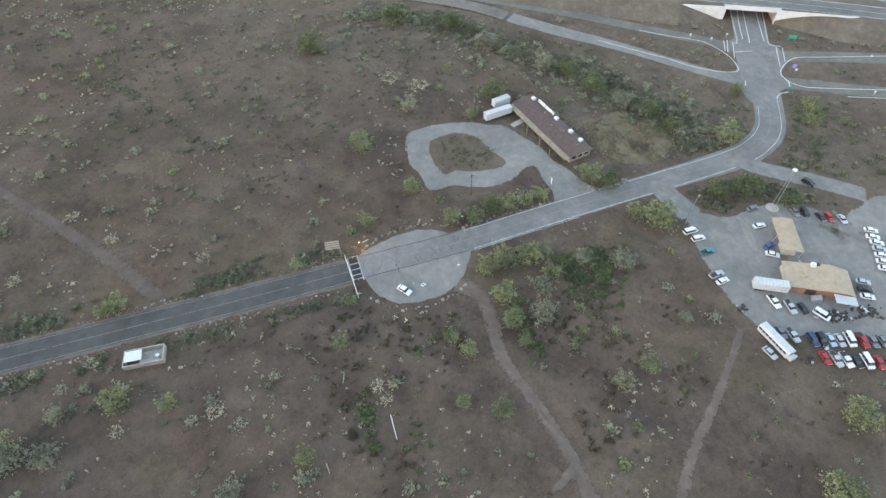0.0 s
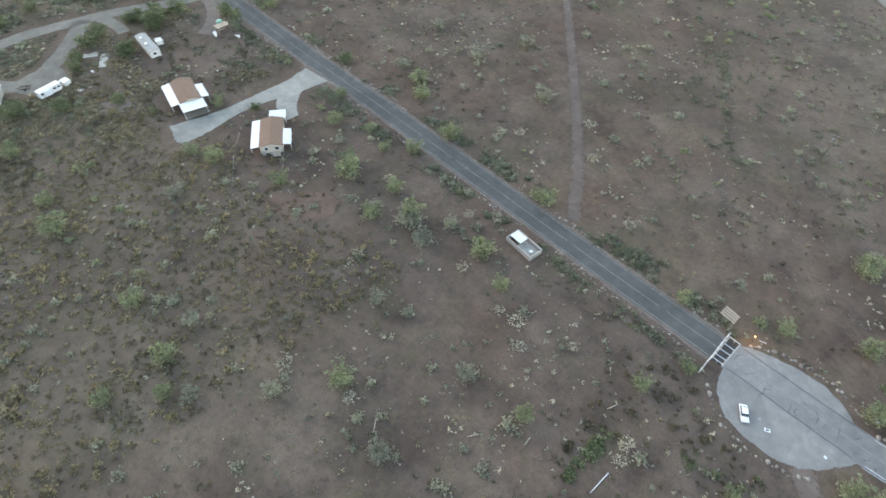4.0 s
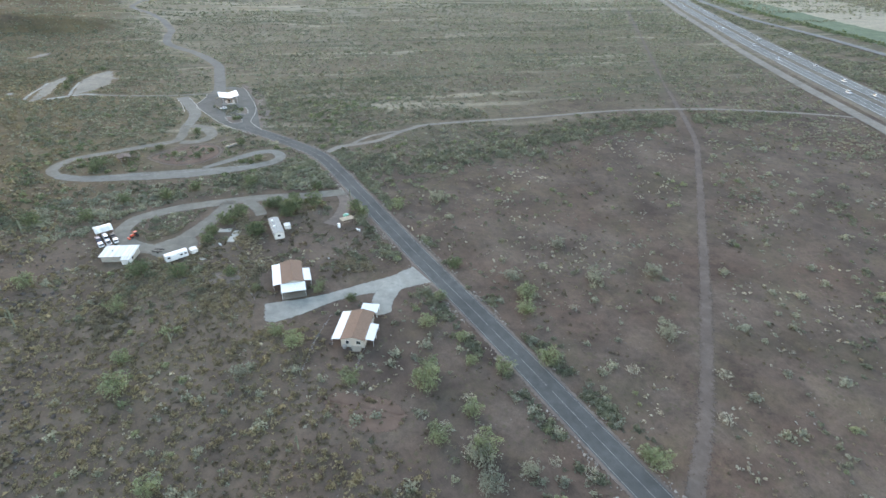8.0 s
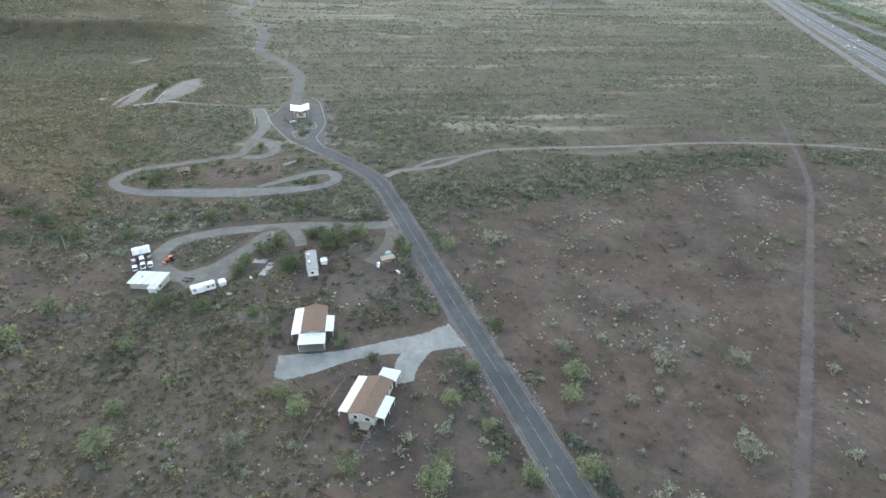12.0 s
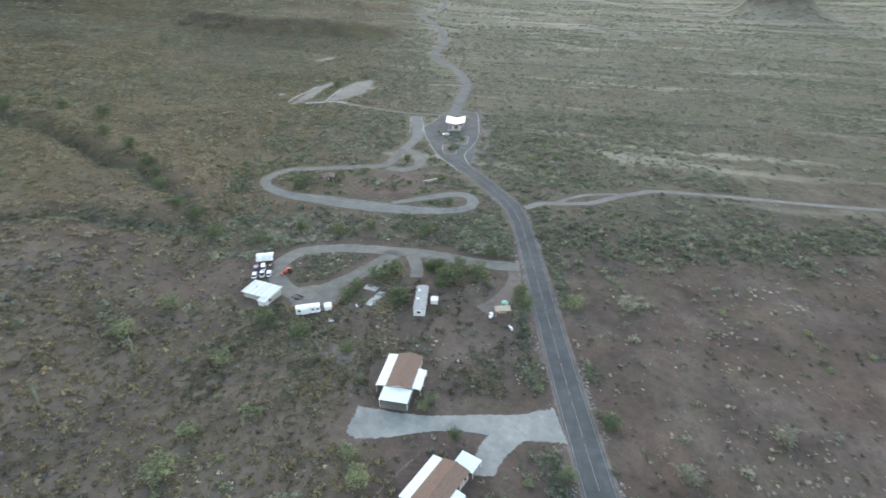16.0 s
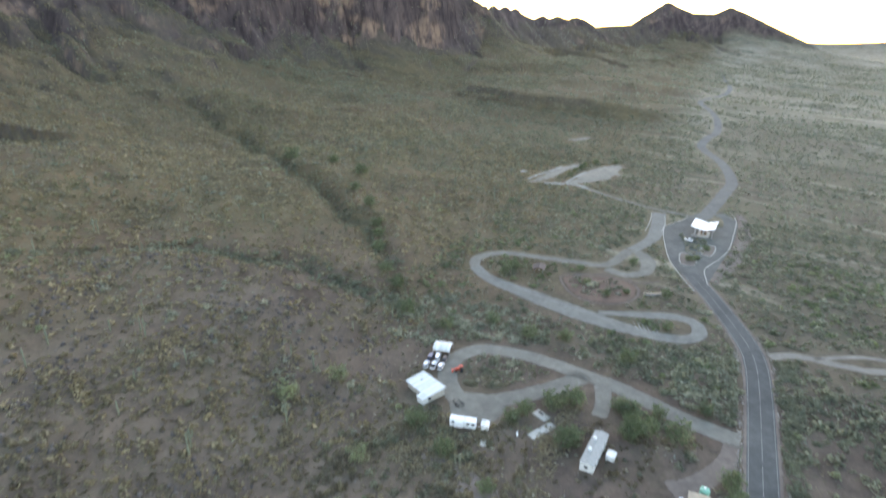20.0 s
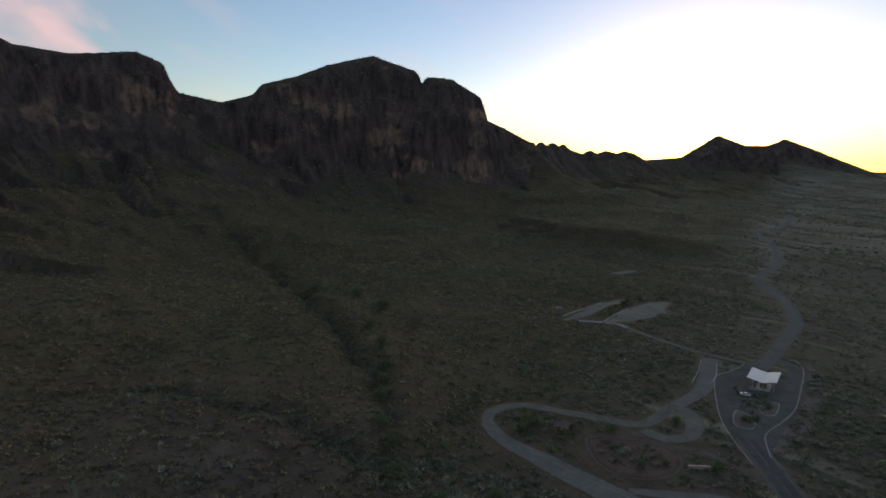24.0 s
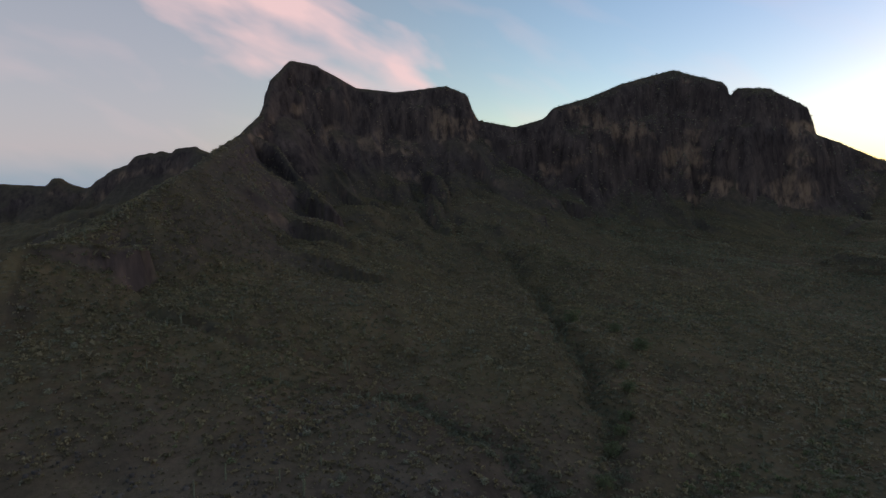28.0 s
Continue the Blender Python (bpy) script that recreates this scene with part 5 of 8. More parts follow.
# ------------------------------------------------------------------ cars
PAINTS = {"white": (0.72, 0.73, 0.74), "silver": (0.42, 0.44, 0.46), "grey": (0.17, 0.18, 0.19), "black": (0.02, 0.021, 0.024), "red": (0.38, 0.03, 0.025), "navy": (0.03, 0.05, 0.12),
          "blue": (0.05, 0.09, 0.25), "skyblue": (0.36, 0.45, 0.55), "teal": (0.06, 0.22, 0.25)}
SHAPES = {  # side outline of the body (x, z), cabin base x0 x1, roof x0 x1, roof height, length, width
    "sedan": ([(-2.2, 0.35), (2.2, 0.35), (2.25, 0.62), (2.1, 0.78), (1.0, 0.92), (-1.5, 0.95), (-2.15, 0.9), (-2.25, 0.6)], (-1.75, 1.05), (-1.15, 0.35), 1.42, 1.78),
    "suv": ([(-2.3, 0.4), (2.3, 0.4), (2.35, 0.75), (2.2, 0.95), (1.2, 1.05), (-2.2, 1.1), (-2.35, 0.8)], (-2.25, 1.2), (-2.0, 0.5), 1.78, 1.9),
    "van": ([(-2.5, 0.4), (2.4, 0.4), (2.5, 0.75), (2.35, 1.0), (1.7, 1.15), (-2.45, 1.15), (-2.55, 0.8)], (-2.48, 1.75), (-2.35, 1.05), 2.0, 1.95),
    "pickup": ([(-2.6, 0.45), (2.55, 0.45), (2.6, 0.8), (2.45, 1.0), (1.2, 1.1), (-2.6, 1.1), (-2.65, 0.8)], (-0.9, 1.25), (-0.65, 0.6), 1.75, 1.9),
}


def build_car(kind):
    body, (c0, c1), (r0, r1), top, width = SHAPES[kind]
    ob = new(kind + "_car" if kind != "pickup" else "pickup_truck")
    w = width / 2
    bm = prism([(x, z) for x, z in body], -w, w)
    for v in bm.verts:
        v.co = Vector((v.co.y, v.co.x, v.co.z))
    bmesh.ops.recalc_face_normals(bm, faces=bm.faces[:])
    bmesh.ops.bevel(bm, geom=bm.edges[:], offset=0.07, segments=2, affect="EDGES")
    white = paint("car_white", PAINTS["white"], 0.3, wear=0.06)
    shell_ob = part("body", bm, white, ob)
    belt = body[4][1] - 0.05

    def cab(inset, lo, hi, grow):
        b = bmesh.new()
        t = [(-(w - 0.22) + inset, r0 + grow), (w - 0.22 - inset, r0 + grow), (w - 0.22 - inset, r1 - grow), (-(w - 0.22) + inset, r1 - grow)]
        q = [(-(w - 0.06) + inset, c0 + grow), (w - 0.06 - inset, c0 + grow), (w - 0.06 - inset, c1 - grow), (-(w - 0.06) + inset, c1 - grow)]
        f = lambda z: (z - belt) / (top - belt)
        ring = lambda z: [b.verts.new((q[i][1] + (t[i][1] - q[i][1]) * f(z), q[i][0] + (t[i][0] - q[i][0]) * f(z), z)) for i in range(4)]
        a, d = ring(lo), ring(hi)
        b.faces.new(a)
        b.faces.new(d)
        for i in range(4):
            b.faces.new((a[i], a[(i + 1) % 4], d[(i + 1) % 4], d[i]))
        bmesh.ops.recalc_face_normals(b, faces=b.faces[:])
        return b

    part("cabin_glass", cab(0.0, belt - 0.05, top - 0.1, 0.0), M_GLASS, ob, "dark tinted windows")
    rb = cab(-0.015, top - 0.1, top, -0.03)
    bmesh.ops.bevel(rb, geom=rb.edges[:], offset=0.04, segments=1, affect="EDGES")
    part("roof", rb, white, ob)
    for px in (c0 + 0.55, (r0 + r1) / 2 + 0.1):
        if kind != "pickup" or px > -0.4:
            part("pillar", prism([(-w + 0.02, belt), (-w + 0.16, top - 0.08), (w - 0.16, top - 0.08), (w - 0.02, belt)], px - 0.05, px + 0.05), white, ob)
    if kind == "pickup":
        part("truck_bed", box(-1.75, 0, 0.92, 1.55, width - 0.3, 0.2), M_RUST, ob, "dark open bed")
    for py in (-w + 0.12, w - 0.12):
        for px in (-1.4, 1.4):
            t = part("wheel", rod((px, py - 0.11, 0.33), (px, py + 0.11, 0.33), 0.33, sides=14), M_RUBBER, ob)
            part("rim", rod((px, py - 0.125, 0.33), (px, py + 0.125, 0.33), 0.2, sides=10), M_STEEL, t)
        part("headlight", box(body[2][0] - 0.05, py * 0.8, 0.62, 0.08, 0.3, 0.14), M_TRIM, ob)
        part("tail_light", box(body[-1][0] + 0.05, py * 0.85, 0.68, 0.08, 0.22, 0.14), paint("tail_light_red", (0.25, 0.02, 0.02), 0.4), ob)
    part("bumper", box(body[2][0], 0, 0.42, 0.1, width * 0.9, 0.18, bevel=0.03), M_STEEL, ob)
    return ob


PROTO = {}
WORDS = {"sedan": "car", "suv": "sport utility car", "van": "van", "pickup": "pickup truck"}


def place_car(kind, colour, x, y, rot, where, group="", size=0.94, z=None):
    if kind not in PROTO:
        PROTO[kind] = ob = build_car(kind)
        ob.matrix_basis = pose(0, 0, 0)
    else:
        ob = PROTO[kind]
    m = Matrix.LocRotScale((x, y, (gz(x, y) + 0.05) if z is None else z), Euler((0, 0, radians(rot))), Vector((size, size, size)))
    made = copy_thing(ob, m)
    mat = paint("car_" + colour, PAINTS[colour], 0.3, wear=0.06)
    for ch in made.children:
        if ch.name.split(".")[0] in ("body", "roof", "pillar"):
            ch.material_slots[0].link = "OBJECT"
            ch.material_slots[0].material = mat
    tagged(made, "%s %s %s" % (colour, WORDS[kind], where), "car" if kind != "pickup" else "truck", group)
    return made


place_car("sedan", "white", 0.0, 8.3, 125, "with sunroof parked on the asphalt turnaround", size=1.0)
YARD = [(-90.0, 13.3, -179, "van", "white"), (-90.6, 16.6, 178, "suv", "white"), (-90.0, 22.1, -180, "pickup", "teal"), (-87.4, 30.3, -177, "pickup", "silver"), (-87.6, 32.8, -173, "sedan", "white"),
        (-112.0, 17.8, 176, "sedan", "white"), (-109.4, 25.6, -167, "sedan", "blue"), (-108.1, 28.8, 144, "sedan", "white"), (-115.0, 10.7, -175, "sedan", "grey"), (-127.0, 16.1, 79, "sedan", "grey"),
        (-129.8, 17.2, 80, "suv", "black"), (-133.2, 20.4, 85, "sedan", "black"), (-135.8, 21.3, 78, "sedan", "red"), (-139.1, 23.4, 82, "sedan", "silver"), (-140.8, 6.1, 116, "suv", "black"),
        (-142.4, 32.4, 148, "sedan", "white"), (-141.7, 34.7, 147, "sedan", "white"), (-140.5, 36.9, 147, "sedan", "silver"), (-139.1, 39.1, 146, "sedan", "white"), (-137.7, 41.3, 146, "sedan", "white")]
YARD_B = [(-136.2, 43.5, 144, "sedan", "white"), (-126.0, 45.4, 148, "sedan", "silver"), (-124.6, 47.7, 148, "sedan", "black"), (-123.2, 50.0, 150, "sedan", "white"), (-96.8, 43.4, 88, "pickup", "white"),
          (-99.9, 46.3, 82, "pickup", "silver"), (-103.0, 47.8, 86, "sedan", "black"), (-106.4, 51.0, 113, "van", "white"), (-91.9, 52.2, 86, "sedan", "grey"), (-94.2, 54.0, 88, "pickup", "silver"),
          (-98.4, 56.7, 83, "suv", "navy"), (-100.7, 57.4, 78, "suv", "black"), (-102.9, 58.3, 79, "sedan", "skyblue"), (-105.1, 59.1, 80, "sedan", "silver"), (-107.8, 59.8, 74, "van", "white"),
          (-110.9, 61.0, 80, "pickup", "red"), (-113.4, 62.1, 78, "sedan", "grey"), (-116.0, 62.8, 81, "sedan", "grey"), (-97.6, 62.2, 83, "sedan", "red"), (-99.9, 63.4, 84, "pickup", "silver")]
YARD_C = [(-102.3, 64.4, 84, "pickup", "white"), (-104.6, 65.6, 82, "sedan", "black"), (-107.2, 66.4, 76, "van", "white"), (-110.0, 67.6, 80, "sedan", "red"), (-84.9, 56.6, 101, "sedan", "silver"), (-144.0, 30.0, 148, "sedan", "white"),
          (-118.5, 64.5, 80, "suv", "grey"), (-121.2, 66.0, 80, "sedan", "white"), (-124.0, 67.5, 80, "pickup", "silver"), (-112.6, 69.2, 80, "sedan", "grey"), (-150, 40, 146, "sedan", "grey"), (-148, 43, 146, "sedan", "white")]
for x, y, r, kind, colour in YARD + YARD_B + YARD_C:
    place_car(kind, colour, x, y, r, "standing in the gravel salvage yard", "salvage yard cars", 0.9)
for kind, colour, x, y, r in (("suv", "white", 254.6, 108.9, 12), ("pickup", "white", 255.2, 106.2, 12), ("suv", "white", 255.8, 103.6, 10), ("van", "white", 260.6, 107.2, 14), ("suv", "navy", 260.0, 109.9, 12), ("sedan", "black", 261.2, 104.6, 12)):
    place_car(kind, colour, x, y, r, "parked beside the arched carport", "yard trucks", 0.95)
place_car("sedan", "white", 432.3, 34.3, 80, "parked by the fee booth island", size=1.0)
ut = thing("utility_trailer", 239.6, 89.0, 60, "dark steel frame trailer empty on the gravel", "trailer")
for py in (-1.1, 1.1):
    part("side_rail", box(0, py, 0.45, 3.8, 0.14, 0.3), M_RUST, ut)
for px in (-1.9, -0.6, 0.6, 1.9):
    part("cross_member", box(px, 0, 0.45, 0.14, 2.1, 0.12), M_RUST, ut)
part("tongue", rod((1.9, 0, 0.5), (3.1, 0, 0.45), 0.07), M_RUST, ut)
for py in (-1.3, 1.3):
    part("wheel", rod((-0.3, py - 0.1, 0.34), (-0.3, py + 0.1, 0.34), 0.34, sides=14), M_RUBBER, ut)

# ------------------------------------------------------------------ highway, underpass and its traffic
LANE_NEAR = [(-460, 48), (-340, -20), (-243, -74), (-172, -114), (-80, -168), (0, -220), (100, -289), (200, -353), (300, -416), (413, -491), (507, -560), (646, -664), (831, -809), (1224, -1118), (2300, -1960)]
HWY_B = [(-420, -195), (-150, -335), (100, -462), (334, -576), (439, -627), (550, -675), (637, -729), (900, -915), (1500, -1370), (2500, -2140)]


def shifted(line, d):
    c = np.array(line, float)
    t = np.gradient(c, axis=0)
    t /= np.linalg.norm(t, axis=1, keepdims=True)
    return [tuple(p) for p in c + d * np.stack([-t[:, 1], t[:, 0]], -1)]


SHOULDER = shifted(LANE_NEAR, -9.5)


def rise(x, y):
    """Height of the highway's embankment over the land; highest at the underpass."""
    return 5.4 * math.exp(-((math.hypot(x + 202, y + 108)) / 150.0) ** 2)


BX, BY, HALF = -200.9, -108.6, 11.6


def bank(name, line, width, mat, extra, label, gap=False, step=6.0, category="road"):
    """A raised highway bed; with gap it has earth sides and stops each side of the underpass, else it is a thin slab."""
    c = curve_points(line, 2.0 if gap else step)
    t = np.gradient(c, axis=0)
    t /= np.linalg.norm(t, axis=1, keepdims=True)
    nrm = np.stack([-t[:, 1], t[:, 0]], -1)
    k = int(np.argmin(np.hypot(c[:, 0] - BX, c[:, 1] - BY)))
    run = (c - np.array([BX, BY])) @ t[k]
    verts, faces, prev = [], [], None
    for i, (p, q) in enumerate(zip(c, nrm)):
        w = width / 2
        if gap:
            u = abs(run[i])
            if u < HALF - 1.0:
                prev = None
                continue
            if u < HALF + 1.0:
                p = p + t[k] * (HALF - u) * (1 if run[i] > 0 else -1)
                u = HALF
            elif u > 150 and i % 4:
                continue
            hgt = rise(p[0], p[1]) + extra
            he = hgt * min(1.0, max(0.0, (u - HALF) / (20.0 if run[i] > 0 else 28.0)))
            prof = [(-w - 0.4 - 1.8 * he, -0.1), (-w - 0.35, he), (-w, hgt), (w, hgt), (w + 0.35, he), (w + 0.4 + 1.8 * he, -0.1)]
        else:
            hgt = rise(p[0], p[1]) + extra
            prof = [(-w, hgt - 0.3), (-w, hgt), (w, hgt), (w, hgt - 0.3)]
        ids = []
        for u, z in prof:
            xy = p + q * u
            ids.append(len(verts))
            verts.append((xy[0], xy[1], z))
        if prev:
            for j in range(len(prof) - 1):
                faces.append((prev[j], ids[j], ids[j + 1], prev[j + 1]))
        prev = ids
    verts = np.array(verts)
    verts[:, 2] += ground_height(verts[:, 0], verts[:, 1])
    return tagged(new(name, mesh_of(name, verts, faces, mat)), label, category, kind="structure")


M_SLOPE = asphalt_material("brown_stony_slope", (0.145, 0.125, 0.098), (0.195, 0.172, 0.136))
M_HIGHWAY = asphalt_material("grey_highway_asphalt", (0.165, 0.163, 0.152), (0.20, 0.198, 0.186))
bank("embankment", SHOULDER, 36, M_SLOPE, 0.9, "brown stony raised bed of the interstate highway", True, category="embankment")
for d in (9.5, -9.5):
    lane = bank("road", shifted(SHOULDER, d), 12.5, M_HIGHWAY, 1.05, "grey interstate carriageway with white lines")
    for e, w in ((-5.6, 0.2), (5.6, 0.2), (0.2, 0.1)):
        ln = bank("edge_line" if w > 0.15 else "lane_line", shifted(SHOULDER, d + e), w, M_LINE, 1.09, "white line")
        ln.parent = lane
        for key in ("category", "kind", "label"):
            if key in ln:
                del ln[key]
bank("road", HWY_B, 10, M_HIGHWAY, 0.8, "grey frontage road beyond the interstate")

M_FIELD = asphalt_material("irrigated_field", (0.115, 0.142, 0.088), (0.165, 0.195, 0.125))
HEDGE = [(120, -520), (366, -634), (466, -682), (607, -757), (741, -842), (1000, -1030), (1500, -1400)]
ribbon("field", [(150, -640), (420, -790), (560, -880), (760, -1010), (1000, -1190)], (60, 120, 150, 160), asphalt_material("fallow_field", (0.29, 0.255, 0.19), (0.35, 0.31, 0.235)), 0.14, "pale fallow field far beyond the interstate", "field", ragged=5, step=12, across=7)
ribbon("field", [(120, -545), (360, -660), (455, -712), (590, -790), (720, -882), (975, -1080), (1460, -1460)], (30, 70, 80, 90, 120, 180), M_FIELD, 0.12, "narrow green irrigated field beyond the frontage road", "field", ragged=5, step=10, across=7)

for line, r in ((curve_points(SHOULDER, 8.0), 23), (curve_points(HWY_B, 5.0), 8)):
    for px, py in line:
        occupy(px, py, r)

# the bridge over the side road
br = thing("overpass_bridge", BX, BY, -28.6, "pale concrete overpass bridge with tapering wing walls", "bridge", dz=0.0)
M_PALECONC = paint("pale_bridge_concrete", (0.62, 0.635, 0.615), 0.85, wear=0.1, scale=0.4)
for yy in (9.4, -9.4):
    d = part("deck", box(0, yy, 4.85, 2 * HALF + 1.0, 15.2, 1.3), M_CONC, br, "concrete deck slab on girders")
    for gy in (-6, -3, 0, 3, 6):
        part("girder", box(0, yy + gy, 4.25, 2 * HALF, 0.5, 0.6), M_CONC, d)
    for e in (-7.75, 7.75):
        part("fascia", box(0, yy + e, 4.8, 2 * HALF + 2.0, 0.3, 1.55), M_PALECONC, br, "pale concrete edge beam")
        part("barrier", box(0, yy + e, 6.35, 2 * HALF + 2.0, 0.3, 0.5), M_PALECONC, br, "pale concrete traffic barrier")
for s in (-1, 1):
    part("abutment", box(s * (HALF + 0.1), 0, -0.3, 0.9, 36.2, 5.2), M_CONC, br, "concrete abutment wall")
    reach = 20.0 if s > 0 else 28.0
    for yy in (-18.35, 18.35):
        v = [(s * (HALF - 0.6), -0.4), (s * (HALF + 1.5), -0.4), (s * (HALF + reach + 2), 5.2), (s * (HALF + reach + 6), 6.1), (s * (HALF - 0.6), 6.5)]
        b = bmesh.new()
        lo = [b.verts.new((u, yy - 0.2, z)) for u, z in v]
        hi = [b.verts.new((u, yy + 0.2, z)) for u, z in v]
        b.faces.new(lo)
        b.faces.new(hi)
        for i in range(5):
            b.faces.new((lo[i], lo[(i + 1) % 5], hi[(i + 1) % 5], hi[i]))
        bmesh.ops.recalc_face_normals(b, faces=b.faces[:])
        part("wing_wall", b, M_PALECONC, br, "pale tapering concrete wing wall")


def road_sign(x, y, rot, colour, w, hgt, label, top=2.1):
    ob = thing("road_sign", x, y, rot, label, "road sign", "signs at the junction")
    p = part("panel", box(0, 0, top, w, 0.05, hgt, bevel=0.015), colour, ob)
    part("border", box(0, 0.03, top + 0.06, w - 0.12, 0.02, hgt - 0.12), colour, p)
    for px in (-w / 3, w / 3):
        part("post", box(px, -0.07, -0.2, 0.07, 0.07, top + hgt + 0.2), M_STEEL, ob)


M_GREENSIGN = paint("green_sign_sheet", (0.03, 0.30, 0.19), 0.5, wear=0.05)
M_BLUESIGN = paint("blue_violet_sign_sheet", (0.25, 0.22, 0.62), 0.5, wear=0.05)
road_sign(-199.4, -72.0, -36, M_GREENSIGN, 3.4, 1.7, "large green direction sign panel beside the underpass", 1.2)
road_sign(-171.2, -39.1, -36, M_GREENSIGN, 2.6, 0.5, "narrow green street sign at the corner", 2.3)
road_sign(-183.4, -52.1, -36, M_BLUESIGN, 1.6, 1.5, "square blue and white road sign on dirt island", 1.6)
road_sign(-183.0, -50.2, -36, M_TRIM, 0.8, 0.8, "small white warning sign on dirt island", 1.5)
for x, y in ((-221.1, -49.4), (-201.9, -27.8), (-164.6, -81.9), (-157.7, -87.4), (-173.5, -83.0)):
    road_sign(x, y, -36, M_TRIM, 0.7, 0.9, "small white traffic sign on a steel post", 1.4)

TRAFFIC = []
pick = random.Random(4)
for i in range(44):
    TRAFFIC.append((0.03 + 0.62 * i / 44 + pick.uniform(0, 0.012), pick.choice((7.6, 11.2, -7.6, -11.2)), pick.choice(("sedan", "suv", "van", "pickup", "suv")), pick.choice(("white", "white", "white", "silver", "grey"))))
hw = curve_points(SHOULDER, 4.0)
for f, d, kind, colour in TRAFFIC:
    i = int(f * len(hw) * 0.75)
    t = hw[i + 1] - hw[i]
    t /= np.linalg.norm(t)
    p = hw[i] + d * np.array([-t[1], t[0]])
    place_car(kind, colour, p[0], p[1], math.degrees(math.atan2(t[1], t[0])) + (0 if d < 0 else 180), "driving along the interstate highway", "highway traffic", 1.0, float(base_height(p[0], p[1])) + rise(p[0], p[1]) + 1.1)


def semi_truck(f, d):
    i = int(f * len(hw) * 0.75)
    t = hw[i + 1] - hw[i]
    t /= np.linalg.norm(t)
    p = hw[i] + d * np.array([-t[1], t[0]])
    ob = new("semi_truck")
    ob.matrix_basis = pose(p[0], p[1], float(base_height(p[0], p[1])) + rise(p[0], p[1]) + 1.1, 0, 0, math.degrees(math.atan2(t[1], t[0])) + (0 if d < 0 else 180))
    tagged(ob, "white semi truck with long box trailer on the interstate", "truck", "highway traffic")
    part("trailer", box(-3, 0, 1.1, 15, 2.55, 2.9, bevel=0.05), M_WHITE, ob)
    part("cab", prism([(-1.2, 0.6), (1.2, 0.6), (1.2, 3.0), (0.9, 3.5), (-0.9, 3.5), (-1.2, 3.0)], 5.2, 8.2), M_WHITE, ob)
    part("hood", box(9.0, 0, 0.6, 1.8, 2.0, 1.3, bevel=0.12), M_WHITE, ob)
    part("windscreen", box(8.22, 0, 2.0, 0.06, 2.0, 0.8), M_GLASS, ob)
    for px in (-9.3, -8.1, 4.6, 5.8, 9.1):
        for py in (-1.1, 1.1):
            part("wheel", rod((px, py - 0.15, 0.5), (px, py + 0.15, 0.5), 0.5, sides=14), M_RUBBER, ob)


semi_truck(0.30, 8)

# ------------------------------------------------------------------ cattle guard, pipe gate and the things by the turnaround
cg = thing("cattle_guard", 11.4, -3.5, 0, "steel cattle guard grid set in the road", "cattle guard")
# no hollow: a dark block gives the shade below the bars
part("pit", box(0, 0, -0.3, 2.6, 8.2, 0.38), M_RUST, cg, "dark solid block for the shade below the bars")
for i in range(7):
    part("bar", rod((-1.2 + 0.4 * i, -4.1, 0.13), (-1.2 + 0.4 * i, 4.1, 0.13), 0.035), M_RUST, cg)
for yy in (-2.1, 0, 2.1):
    part("beam", box(0, yy, 0.1, 2.7, 0.28, 0.1), M_STEEL, cg)
for yy in (-4.25, 4.25):
    w = part("side_wing", rod((-1.6, yy, 0.95), (1.6, yy, 0.95), 0.06), M_TRIM, cg, "pale pipe side rail")
    for px in (-1.5, 0, 1.5):
        part("post", rod((px, yy, -0.2), (px, yy, 0.95), 0.06), M_TRIM, w)
for xx in (-1.45, 1.45):
    part("concrete_edge", box(xx, 0, -0.2, 0.3, 8.6, 0.31), M_CONC, cg)
pg = thing("pipe_gate", 13.1, -1.0, 2, "long pale pipe gate closed across the road", "gate")
for z in (0.55, 1.1):
    part("rail", rod((0, -7.6, z), (0, 7.6, z), 0.09), M_TRIM, pg)
for yy in (-7.6, -4.4, 2.4, 7.6):
    part("post", rod((0, yy, -0.2), (0, yy, 1.35), 0.11), M_TRIM, pg)
for yy in (-6, -2.8, -1, 0.8, 4.2, 6):
    part("strut", rod((0, yy, 0.55), (0, yy + 0.8, 1.1), 0.04), M_TRIM, pg)
sg = thing("slatted_sign", 16.2, -13.6, -8, "weathered pale wooden slatted sign panel", "sign")
for i in range(4):
    part("slat", box(0, -0.75 + 0.5 * i, 1.9 - 0.42 * i, 4.2, 0.5, 0.07, tilt=-40), M_WOOD, sg)
for px in (-1.8, 1.8):
    part("post", rod((px, 0.1, -0.2), (px, 0.1, 2.0), 0.09), M_WOOD, sg)
fn = thing("rail_fence", 14.2, -11.6, 90, "short pale wooden rail beside the gate", "fence")
for z in (0.5, 1.0):
    part("rail", rod((-2.2, 0, z), (2.2, 0, z), 0.07), M_WOOD, fn)
for px in (-2.2, 0, 2.2):
    part("post", rod((px, 0, -0.2), (px, 0, 1.2), 0.09), M_WOOD, fn)
lp = thing("lamp_post", 8.4, -11.4, 0, "short dark post with a small orange lamp", "lamp")
part("pole", rod((0, 0, -0.2), (0, 0, 2.6), 0.06), M_RUST, lp)
k = Nodes("sodium_lamp", 0.5)
k.bsdf.inputs["Emission Color"].default_value = (1.0, 0.5, 0.15, 1)
k.bsdf.inputs["Emission Strength"].default_value = 2.5
part("lamp_head", box(0, 0.15, 2.5, 0.25, 0.45, 0.14, bevel=0.03), k.done((0.9, 0.6, 0.3)), lp, "glowing orange lamp")
